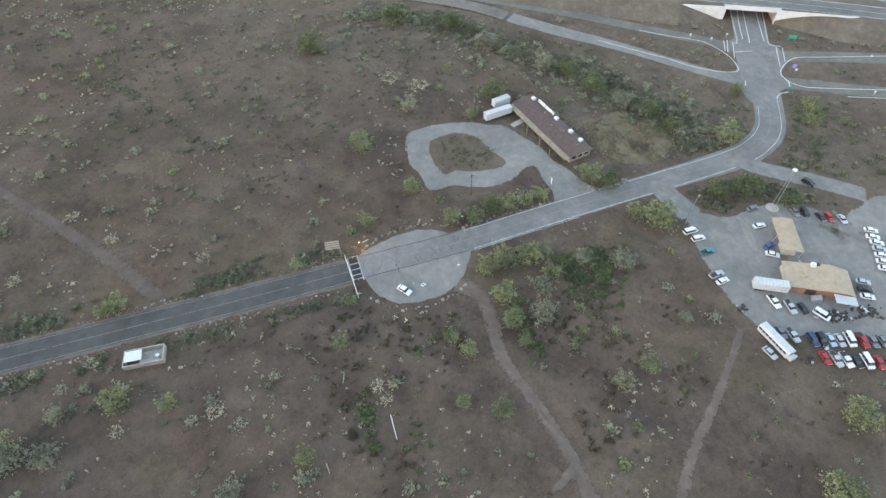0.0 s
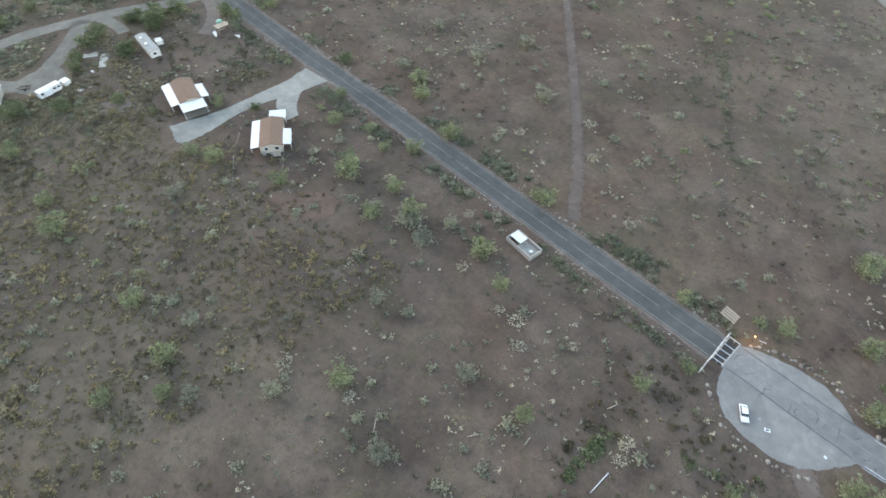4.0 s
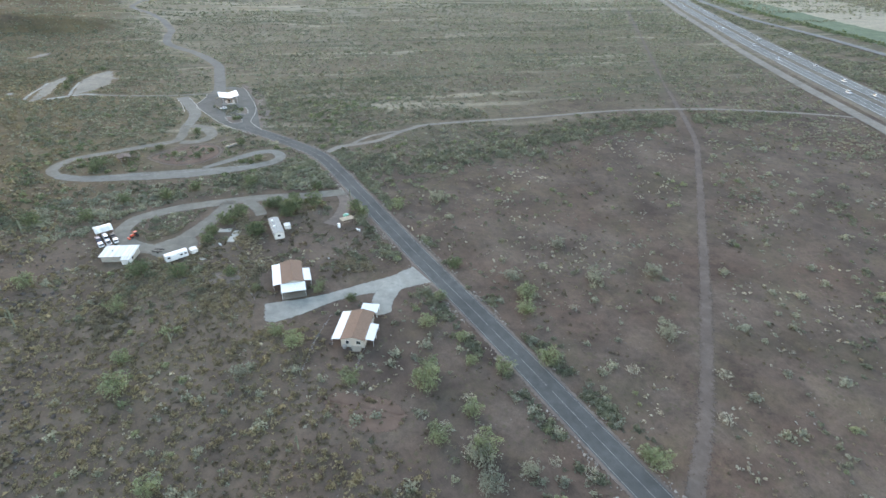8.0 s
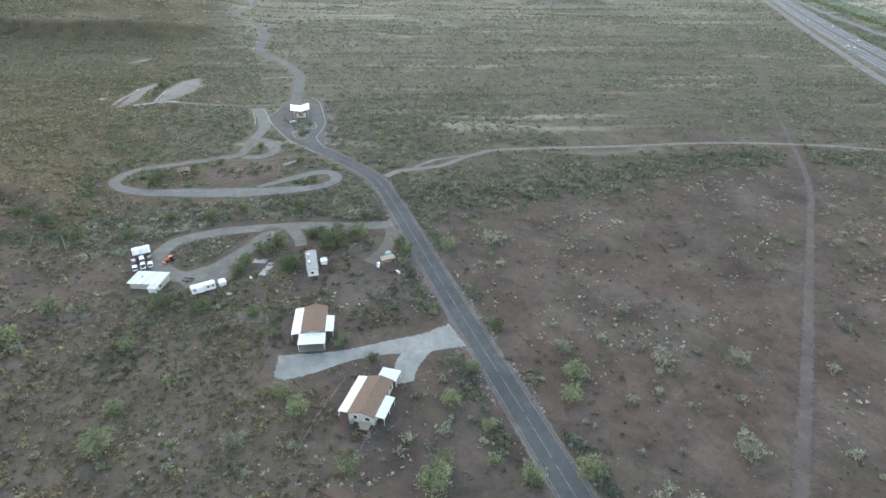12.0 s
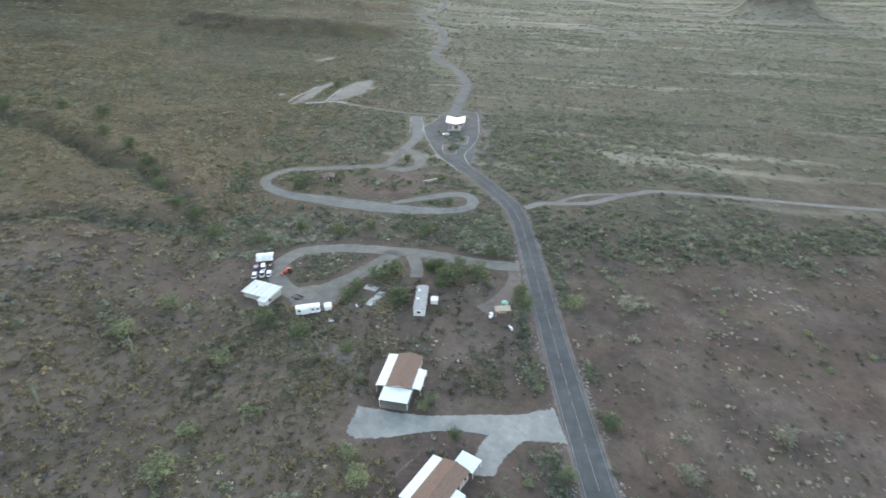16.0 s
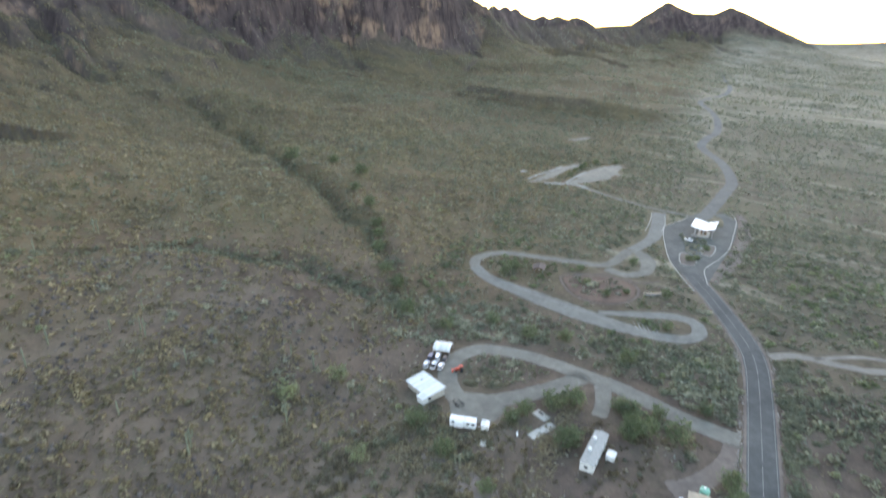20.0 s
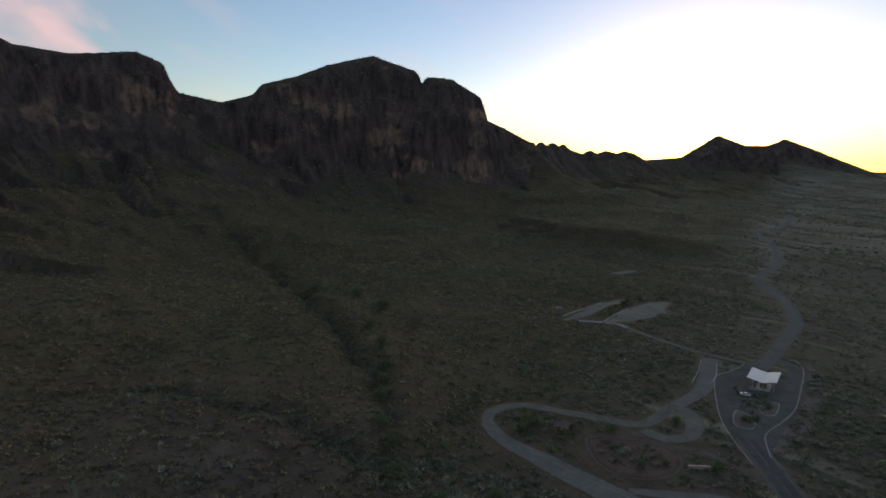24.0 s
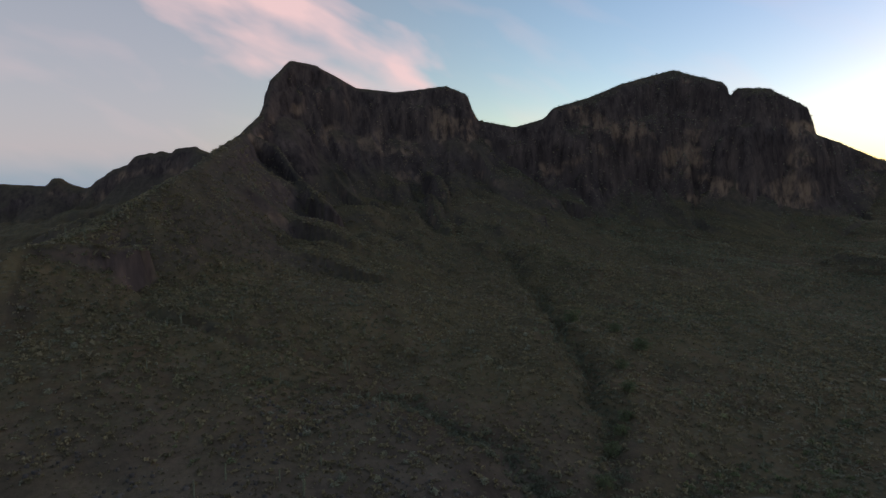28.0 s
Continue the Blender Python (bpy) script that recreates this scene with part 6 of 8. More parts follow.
glow = new("lamp_light", bpy.data.lights.new("lamp_light", "POINT"))
glow.data.energy, glow.data.color, glow.data.shadow_soft_size = 120, (1.0, 0.55, 0.2), 0.15
glow.location = (8.4, -11.1, gz(8.4, -11.1) + 2.35)
sb = thing("notice_board", 6.3, -12.6, 15, "small white notice board on the ground edge", "sign")
part("panel", box(0, 0, 0.5, 1.8, 0.1, 1.1, tilt=-35), M_TRIM, sb)
part("post", box(0, 0.2, -0.2, 0.12, 0.12, 1.1), M_WOOD, sb)
mk = thing("drain_cover", -5.7, 7.7, 25, "square dark drain lid in a white frame", "drain cover")
part("frame", box(0, 0, 0.0, 1.3, 0.8, 0.09), M_TRIM, mk)
part("lid", box(0, 0, 0.05, 0.7, 0.4, 0.06), M_RUST, mk)
for px, py, s in ((-17.6, 3.8, 0.4), (-3.2, 6.4, 0.18)):
    c = thing("paint_mark", px, py, 0, "faded white spot on the asphalt", "mark", "turnaround marks")
    part("spot", rod((0, 0, 0.045), (0, 0, 0.055), s, sides=12), M_LINE, c)
gr = ribbon("guardrail", [(-24, 0.6), (-35.3, -0.5), (-51, -1.6), (-60, -2.4)], 0.12, M_STEEL, 0.75, "grey steel guardrail along the old road", "guardrail", across=2, kind="thing")
for px, py in ((-24, 0.6), (-30, 0.0), (-36, -0.6), (-42, -1.0), (-48, -1.4), (-54, -1.9), (-60, -2.4)):
    part("post", box(px, py, gz(px, py) - 0.1, 0.15, 0.15, 0.9), M_WOOD, gr)
for x, y, r, n in ((38.9, 58.7, 60, 2.6), (29.7, 50.7, 95, 2.4), (55.5, 73.7, 130, 3.4), (27.7, 22.5, 120, 2.4), (21.8, 29.6, 70, 3.0)):
    dl = thing("dead_log", x, y, r, "bleached dead cactus stem lying on bare soil", "log", "fallen stems")
    part("log", rod((-n / 2, 0, 0.12), (n / 2, 0.08, 0.16), 0.16, 0.1, sides=8), M_WOOD, dl)
    part("stub", rod((0.2, 0.05, 0.14), (0.55, 0.5, 0.3), 0.08, 0.04, sides=6), M_WOOD, dl)


def wire_fence(line, label):
    c = curve_points(line, 2.6)
    ob = new("wire_fence")
    tagged(ob, label, "fence", "house fences")
    z = ground_height(c[:, 0], c[:, 1])
    for (x, y), h in zip(c, z):
        part("post", box(x, y, h - 0.2, 0.09, 0.09, 1.4), M_DARKWOOD, ob)
    for up in (0.35, 0.75, 1.1):
        bm = bmesh.new()
        for i in range(len(c) - 1):
            rod((*c[i], z[i] + up), (*c[i + 1], z[i + 1] + up), 0.012, None, bm, 4)
        part("wire", bm, M_STEEL, ob)


wire_fence([(144.5, 59), (151.7, 54.6), (159, 50), (168.7, 41.8)], "low post and wire fence round a house yard")
wire_fence([(208.2, 61.9), (195.3, 62.8), (188, 62.4)], "low post and wire fence behind the gravel driveway")
wire_fence([(140, 44), (144, 41.2), (149.4, 37.1)], "short post and wire fence beside the house")
for x, y in ((149.2, 42.2), (154.3, 46.7)):
    bq = thing("barbecue_grill", x, y, 30, "dark barrel barbecue grill on legs by the house", "grill", "yard grills")
    part("drum", rod((-0.5, 0, 0.85), (0.5, 0, 0.85), 0.32, sides=14), M_RUST, bq)
    for px in (-0.4, 0.4):
        for py in (-0.22, 0.22):
            part("leg", box(px, py, 0, 0.05, 0.05, 0.7), M_RUST, bq)
tr_ = thing("dead_log", 13.2, 45.9, 88, "bleached fallen saguaro log on the ground", "log")
occupy(13.2, 45.9, 4.5)
part("log", rod((-3.2, 0, 0.12), (3.2, 0.1, 0.16), 0.12, 0.07, sides=8), M_TRIM, tr_)


def utility_pole(x, y, h=9.0, arm=20):
    ob = thing("utility_pole", x, y, arm, "dark wooden utility pole with crossarm", "utility pole", "utility poles")
    part("pole", rod((0, 0, -0.5), (0, 0, h), 0.17, 0.11), M_DARKWOOD, ob)
    a = part("crossarm", box(0, 0, h - 0.9, 2.4, 0.12, 0.14), M_DARKWOOD, ob)
    for px in (-1.1, -0.5, 0.5, 1.1):
        part("insulator", rod((px, 0, h - 0.76), (px, 0, h - 0.56), 0.05), M_TRIM, a)
    part("transformer", rod((0.3, 0, h - 2.4), (0.3, 0, h - 1.5), 0.22, sides=12), M_STEEL, ob)


for x, y in ((-15.5, -42.9), (-31.2, -22.8), (27.9, -96.8), (88.5, -126.7), (-47, -62)):
    utility_pole(x, y)

# ------------------------------------------------------------------ the long brown lodge
lg = thing("long_building", -70.2, -45.6, -79.7, "long single-storey building with dark brown roof", "building")
occupy(-70.2, -36, 8); occupy(-70.2, -45, 8); occupy(-68, -55, 8); occupy(-67, -60, 7)
part("wall", shell(35, 8.6, 2.7, 3.7), paint("tan_stucco", (0.36, 0.28, 0.21), 0.9), lg, "tan stucco walls")
part("roof", gable(35.6, 8.9, 2.75, 3.78, 0.5, 0.14), M_LODGEROOF, lg, "dark brown sheet roof")
part("porch_roof", ribbed(-17.9, 17.9, 4.55, 6.9, 2.72, 2.3, 40), M_LODGETAN, lg, "faded tan porch roof edge")
for px in np.linspace(-16.5, 16.5, 9):
    part("porch_post", box(px, 6.6, 0, 0.16, 0.16, 2.32), M_DARKWOOD, lg)
for px in np.linspace(-15, 15, 10):
    window(lg, px, -4.33, 0.9, 1.6, 1.2, "-y")
    window(lg, px, 4.33, 0.9, 1.4, 1.1, "+y")
for yy in (-2.6, 0, 2.6):
    window(lg, -17.53, yy, 0.9, 1.7, 1.2, "-x")
for px, yy in ((-12.8, -3.3), (-7.2, -3.3), (1.4, -3.2), (15.6, -3.0)):
    u = part("roof_cooler", box(px, yy, 3.1, 1.5, 1.3, 1.0, bevel=0.06), M_TRIM, lg, "white evaporative cooler")
    part("duct", rod((px - 0.9, yy, 3.2), (px - 0.9, yy, 3.9), 0.25), M_STEEL, u)
for px, yy in ((-6, -1), (-1, 0.5), (-14.5, -0.8), (6, -1.4)):
    part("vent_pipe", rod((px, yy, 3.2), (px, yy, 4.2), 0.12), M_STEEL, lg)
part("roof_sign", box(8.4, -3.6, 3.4, 9.5, 0.35, 1.2), M_TRIM, lg, "long white blank roof sign")
for px in (4.5, 8.6, 12.7):
    part("sign_bar", box(px, -3.4, 3.55, 0.3, 0.06, 0.9), M_RUST, lg)


def box_trailer(x, y, rot, length, label, group=""):
    ob = thing("box_trailer", x, y, rot, label, "trailer", group)
    occupy(x, y, 4)
    part("body", box(0, 0, 0.9, length, 2.5, 2.6, bevel=0.06), M_DULLWHITE, ob)
    for i in range(int(length / 0.9)):
        part("roof_rib", box(-length / 2 + 0.5 + 0.9 * i, 0, 3.5, 0.08, 2.4, 0.04), M_TRIM, ob)
    part("door", box(-length / 2 - 0.03, 0, 1.0, 0.06, 2.2, 2.4), M_STEEL, ob)
    for px in (-length / 2 + 1.0, -length / 2 + 2.2):
        for py in (-1.05, 1.05):
            part("wheel", rod((px, py - 0.14, 0.48), (px, py + 0.14, 0.48), 0.48, sides=12), M_RUBBER, ob)
    for py in (-0.8, 0.8):
        part("landing_leg", box(length / 2 - 2, py, 0, 0.15, 0.15, 0.95), M_STEEL, ob)


box_trailer(-55.0, -59.2, 9, 11.0, "white box trailer parked at the lodge drive", "parked trailers")
box_trailer(-58.8, -65.6, 12, 7.0, "white box trailer half hidden behind brush", "parked trailers")
sl = thing("concrete_slab", -60.5, -53.5, 20, "pale concrete ramp slab beside the lodge", "slab")
part("slab", box(0, 0, -0.1, 5.5, 2.2, 0.3, bevel=0.04), M_CONC, sl)
ps = thing("roadside_sign", -58.0, -19.0, 75, "thin white upright sign on a post", "sign")
part("panel", box(0, 0, 1.0, 1.0, 0.08, 2.2), M_TRIM, ps)
part("post", box(0, 0.1, -0.2, 0.1, 0.1, 1.4), M_STEEL, ps)
sc = thing("scrap_pile", -23.5, -14.6, 15, "pile of dark scrap and pale boards in brush", "scrap")
for i in range(9):
    r = random.Random(i)
    part("board" if i % 3 else "plate", box(r.uniform(-2.5, 2.5), r.uniform(-1, 1), 0.05 + 0.12 * (i % 3), r.uniform(0.8, 2.2), r.uniform(0.2, 0.7), 0.12, rz=r.uniform(0, 180)), M_RUST if i % 2 else M_TRIM, sc)

# ------------------------------------------------------------------ salvage yard buildings
cn = thing("open_canopy", -115.0, 25.3, 64.6, "open-sided tan metal canopy in the yard", "canopy")
part("roof", ribbed(-6.8, 6.8, -3.1, 0, 3.3, 3.75, 22), M_TAN, cn)
part("roof", ribbed(-6.8, 6.8, 0.01, 3.1, 3.75, 3.3, 22), M_TAN, cn)
for px in (-6.3, 0, 6.3):
    for yy in (-2.8, 2.8):
        part("post", box(px, yy, 0, 0.18, 0.18, 3.33), M_STEEL, cn)
part("office", box(3.4, 0, 0, 4.0, 3.6, 2.6), M_SIDING, cn)
part("apron", box(8.3, 0.3, -0.05, 3.0, 6.0, 0.12), M_CONC, cn)
jb = thing("repair_shop", -115.7, 43.2, 60, "repair shop under a broad low tan sheet roof", "workshop")
occupy(-111, 43, 9)
part("wall", prism([(-12.3, 0), (4.8, 0), (4.8, 2.45), (0, 3.75), (-6.4, 3.1), (-12.3, 2.65)], -4.3, 4.3), M_SIDING, jb, "tan block walls")
for y0, y1, z0, z1, nm in ((-12.8, -6.4, 2.68, 3.18, "roof"), (-6.4, 0, 3.18, 3.85, "roof"), (0, 5.3, 3.85, 2.4, "roof")):
    part(nm, ribbed(-4.75, 4.75, y0, y1 - 0.01, z0, z1, 11), M_TAN, jb, "tan sheet roof")
part("bay_roof", ribbed(4.8, 7.9, -0.4, 5.3, 2.55, 2.35, 6), M_DULLWHITE, jb, "pale grey lean-to roof")
for qy in (-0.2, 5.1):
    part("bay_post", box(7.7, qy, 0, 0.12, 0.12, 2.4), M_STEEL, jb)
part("brick_course", box(4.36, -3.8, 0, 0.12, 17.0, 2.5), paint("red_brown_brick", (0.28, 0.15, 0.09), 0.9), jb, "red-brown brick front")
part("roof_cooler", box(-3.9, -4.6, 3.35, 1.3, 1.3, 0.9, bevel=0.05), M_TRIM, jb)
part("cooler_hood", box(-4.3, -3.4, 3.4, 0.8, 1.0, 0.7, bevel=0.05), M_RUST, jb)
part("roof_vent", rod((0.3, -7.6, 3.2), (0.3, -7.6, 3.9), 0.75, 0.6, sides=16), M_TAN, jb)
# solid dark panels on the front stand for the shade inside the bays
for qy in (-6.0, 2.4):
    part("bay_door", box(4.4, qy, 0, 0.14, 2.8, 2.3), M_RUST, jb, "dark panel for the shade of an open work bay")
part("sheet", box(6.2, -4.4, 0.0, 1.8, 2.6, 1.6, tilt=25), M_STEEL, jb, "leaning grey sheet cover")
bt = thing("panel_trailer", -98.7, 38.9, 150.5, "long white panel trailer behind the repair shop", "trailer")
part("body", box(0, 0, 0.8, 9.2, 2.6, 2.5, bevel=0.06), M_DULLWHITE, bt)
for i in range(10):
    part("rib", box(-4.1 + 0.91 * i, 0, 0.9, 0.06, 2.66, 2.44), M_TRIM, bt)
for px in (-3.6, -2.6):
    for py in (-1.05, 1.05):
        part("wheel", rod((px, py - 0.14, 0.45), (px, py + 0.14, 0.45), 0.45, sides=12), M_RUBBER, bt)
bus = thing("bus", -88.2, 54.2, 97, "old white bus parked at the yard edge", "bus")
part("body", prism([(-1.2, 0.5), (1.2, 0.5), (1.25, 2.4), (0.95, 2.95), (-0.95, 2.95), (-1.25, 2.4)], -5.0, 5.0), M_DULLWHITE, bus)
part("hood", box(5.5, 0, 0.5, 1.3, 2.0, 1.2, bevel=0.1), M_DULLWHITE, bus)
for i in range(8):
    for s in (-1, 1):
        part("window", box(-4.3 + 1.15 * i, s * 1.23, 1.55, 0.95, 0.06, 0.7), M_GLASS, bus)
part("windscreen", box(5.01, 0, 1.6, 0.06, 2.0, 0.9), M_GLASS, bus)
for px in (-3.2, 4.2):
    for py in (-1.05, 1.05):
        part("wheel", rod((px, py - 0.14, 0.48), (px, py + 0.14, 0.48), 0.48, sides=14), M_RUBBER, bus)
for x, y, n in ((-110.5, 53.0, 70), (-119.5, 53.8, 44), (-99.0, 60.5, 8), (-93.5, 60.8, 6), (-86.8, 42.0, 7)):
    s = thing("scrap_heap", x, y, 154, "heap of dark scrap metal parts on gravel", "scrap", "scrap heaps")
    rr = random.Random(int(-x * 10))
    for i in range(n):
        part("scrap_piece", box(rr.gauss(0, 0.9 + n * 0.025), rr.gauss(0, 0.9), 0.02 + rr.random() * 0.5, rr.uniform(0.3, 1.3), rr.uniform(0.2, 0.8), rr.uniform(0.15, 0.5), rz=rr.uniform(0, 180), tilt=rr.uniform(-25, 25)), M_RUST if i % 5 else M_STEEL, s)
lamp = thing("street_lamp", -91.0, 9.5, 215, "tall bent steel lamp pole at the yard entrance", "street lamp")
part("pole", rod((0, 0, -0.3), (0.6, 0, 9.0), 0.11, 0.07), M_STEEL, lamp)
a = part("arm", rod((0.6, 0, 9.0), (3.0, 0, 9.5), 0.06), M_STEEL, lamp)
part("lamp_head", box(3.3, 0, 9.4, 0.8, 0.3, 0.16, bevel=0.03), M_TRIM, a)
tw = thing("lattice_mast", -121.6, 12.2, 30, "white steel lattice sign mast in brush", "mast")
part("footing", rod((0, 0, -0.2), (0, 0, 0.3), 2.0, sides=20), M_CONC, tw)
for s in ((-0.6, -0.6), (0.6, -0.6), (0.6, 0.6), (-0.6, 0.6)):
    part("leg", rod((s[0], s[1], 0), (s[0] * 0.4, s[1] * 0.4, 16.2), 0.045), M_STEEL, tw)
for i in range(15):
    q = 1 - 0.6 * i / 15
    part("brace", rod((-0.6 * q, -0.6 * q, i * 1.08), (0.6 * q, -0.6 * q, i * 1.08 + 1.0), 0.025), M_STEEL, tw)
    part("brace", rod((0.6 * q, 0.6 * q, i * 1.08), (-0.6 * q, 0.6 * q, i * 1.08 + 1.0), 0.025), M_STEEL, tw)
part("head", box(0, 0, 16.2, 1.2, 1.2, 0.3), M_TRIM, tw)
rm = thing("picnic_ramada", 353, 97.5, 10, "brown-roofed picnic ramada inside the loop", "shelter")
part("roof", gable(6.5, 5.5, 2.5, 3.2, 0.4, 0.14), paint("dark_red_roof", (0.055, 0.038, 0.034), 0.8), rm)
for px in (-2.5, 2.5):
    for yy in (-2, 2):
        part("post", box(px, yy, 0, 0.25, 0.25, 2.6), M_CMU, rm)
part("table", box(0, 0, 0.68, 1.8, 0.8, 0.08), M_CONC, rm)

lw = thing("stone_wall", 350.3, 42.6, -64, "low tan stone wall with a bench beside the footpath", "wall")
part("wall", box(0, 0, -0.1, 7.2, 0.6, 1.3, bevel=0.08), M_CMU, lw)
part("coping", box(0, 0, 1.2, 7.4, 0.75, 0.12), M_TAN, lw)
part("slab", box(0, 1.6, -0.1, 7.2, 2.4, 0.2), M_TAN, lw)
part("bench", box(0, 1.2, 0.42, 3.0, 0.45, 0.08), M_CONC, lw)
for px in (-1.2, 1.2):
    part("bench_leg", box(px, 1.2, 0.05, 0.25, 0.35, 0.38), M_CONC, lw)

# ------------------------------------------------------------------ plants
def leaf_material(name, dark, mid, lite, drab=0.0):
    k = Nodes(name, 0.75)
    c = k.ramp(k.island(), (0.0, dark), (0.5, mid), (1.0, lite))
    tint = k.ramp(k.noise(0.09, 3), (0.35, (0.72, 0.74, 0.75)), (0.65, (1.2, 1.17, 1.1)))
    k.bsdf.inputs["Specular IOR Level"].default_value = 0.2
    c = k.mix(1.0, c, tint, "MULTIPLY")
    if drab:
        c = k.mix(k.math("MULTIPLY", k.step(k.noise(0.33, 2), 0.4, 0.66), drab), c, (0.235, 0.23, 0.175))
    thin = k.n.new("ShaderNodeBsdfTranslucent")
    k.l.new(c, thin.inputs["Color"])
    both = k.n.new("ShaderNodeMixShader")
    both.inputs[0].default_value = 0.45
    k.l.new(k.bsdf.outputs[0], both.inputs[1])
    k.l.new(thin.outputs[0], both.inputs[2])
    k.l.new(both.outputs[0], k.n["Material Output"].inputs["Surface"])
    return k.done(c)


def stone_material(name, dark, mid, lite):
    k = Nodes(name, 0.9)
    return k.done(k.mix(1.0, k.ramp(k.island(), (0.0, dark), (0.5, mid), (1.0, lite)), k.ramp(k.noise(3.0, 3), (0.3, (0.7, 0.7, 0.7)), (0.7, (1.15, 1.15, 1.15))), "MULTIPLY"))


M_PALO = leaf_material("palo_verde_leaves", (0.165, 0.192, 0.102), (0.262, 0.292, 0.168), (0.375, 0.405, 0.25), 0.12)
M_GREY = leaf_material("grey_green_leaves", (0.215, 0.222, 0.165), (0.310, 0.316, 0.242), (0.41, 0.412, 0.325), 0.2)
M_DARK = leaf_material("mesquite_leaves", (0.098, 0.122, 0.064), (0.162, 0.192, 0.106), (0.235, 0.268, 0.158))
M_OLIVE = leaf_material("olive_brush_leaves", (0.132, 0.140, 0.096), (0.196, 0.205, 0.144), (0.268, 0.276, 0.200), 0.3)
M_DEEP = leaf_material("dark_brown_brush", (0.092, 0.076, 0.050), (0.138, 0.116, 0.078), (0.195, 0.168, 0.115), 0.2)
M_WARM = leaf_material("warm_olive_leaves", (0.165, 0.140, 0.088), (0.25, 0.214, 0.140), (0.34, 0.295, 0.198), 0.15)
M_KHAKI = leaf_material("khaki_brush_leaves", (0.205, 0.185, 0.138), (0.275, 0.252, 0.195), (0.35, 0.325, 0.258), 0.2)
M_YELLOWLEAF = leaf_material("yellow_olive_leaves", (0.178, 0.150, 0.090), (0.262, 0.224, 0.140), (0.35, 0.304, 0.20), 0.12)
M_MEADOW = leaf_material("fresh_yellow_green_leaves", (0.140, 0.138, 0.078), (0.206, 0.202, 0.118), (0.28, 0.274, 0.170), 0.2)
# leaf colour of the distant scrub, lightened to paint in haze
M_FARLEAF = leaf_material("haze_paled_scrub_leaves", (0.200, 0.203, 0.145), (0.275, 0.276, 0.2), (0.355, 0.354, 0.262), 0.2)
M_STRAW = leaf_material("dry_brush", (0.200, 0.170, 0.116), (0.275, 0.238, 0.168), (0.35, 0.308, 0.222))
M_CHOLLA = leaf_material("pale_cholla", (0.33, 0.31, 0.235), (0.52, 0.49, 0.39), (0.70, 0.665, 0.56))
M_BARK = paint("grey_bark", (0.16, 0.14, 0.10), 0.9, wear=0.2, scale=4)
M_SAG = paint("saguaro_skin", (0.175, 0.185, 0.125), 0.8, wear=0.15, scale=2)
M_STONE = stone_material("pale_stones", (0.13, 0.108, 0.090), (0.22, 0.19, 0.16), (0.34, 0.305, 0.262))
M_DARKSTONE = stone_material("dark_basalt_stones", (0.05, 0.041, 0.036), (0.08, 0.066, 0.057), (0.13, 0.108, 0.092))


def quads_mesh(name, centres, size, rng, mat, up=0.35):
    """Small four-sided leaves at the centres, turned at random."""
    n = len(centres)
    a = rng.normal(size=(n, 3))
    a[:, 2] *= 0.7
    a /= np.linalg.norm(a, axis=1, keepdims=True)
    b = rng.normal(size=(n, 3))
    b -= (a * b).sum(1, keepdims=True) * a
    b /= np.linalg.norm(b, axis=1, keepdims=True)
    s = np.broadcast_to(np.asarray(size, float), (n,))[:, None] * rng.uniform(0.6, 1.25, (n, 1))
    v = np.stack([centres - a * s * 0.75, centres - b * s * 0.45, centres + a * s * 0.75, centres + b * s * 0.45], 1).reshape(-1, 3)
    me = bpy.data.meshes.new(name)
    me.vertices.add(4 * n)
    me.vertices.foreach_set("co", v.ravel())
    me.loops.add(4 * n)
    me.loops.foreach_set("vertex_index", np.arange(4 * n))
    me.polygons.add(n)
    me.polygons.foreach_set("loop_start", np.arange(n) * 4)
    me.update(calc_edges=True)
    me.materials.append(mat)
    return me


def tris_mesh(name, centres, size, rng, mat):
    """Small three-sided leaves at the centres, turned at random."""
    n = len(centres)
    a = rng.normal(size=(n, 3))
    a /= np.linalg.norm(a, axis=1, keepdims=True)
    b = rng.normal(size=(n, 3))
    b -= (a * b).sum(1, keepdims=True) * a
    b /= np.linalg.norm(b, axis=1, keepdims=True)
    s = np.broadcast_to(np.asarray(size, float), (n,))[:, None] * rng.uniform(0.7, 1.3, (n, 1))
    v = np.stack([centres + a * s * 0.8, centres - a * s * 0.5 + b * s * 0.55, centres - a * s * 0.5 - b * s * 0.55], 1).reshape(-1, 3)
    me = bpy.data.meshes.new(name)
    me.vertices.add(3 * n)
    me.vertices.foreach_set("co", v.ravel())
    me.loops.add(3 * n)
    me.loops.foreach_set("vertex_index", np.arange(3 * n))
    me.polygons.add(n)
    me.polygons.foreach_set("loop_start", np.arange(n) * 3)
    me.update(calc_edges=True)
    me.materials.append(mat)
    return me


def dome_points(rng, n, flat=0.7, hollow=0.55):
    d = rng.normal(size=(n, 3))
    d /= np.linalg.norm(d, axis=1, keepdims=True)
    d[:, 2] = np.abs(d[:, 2]) * flat
    return d * rng.uniform(hollow, 1.0, (n, 1))


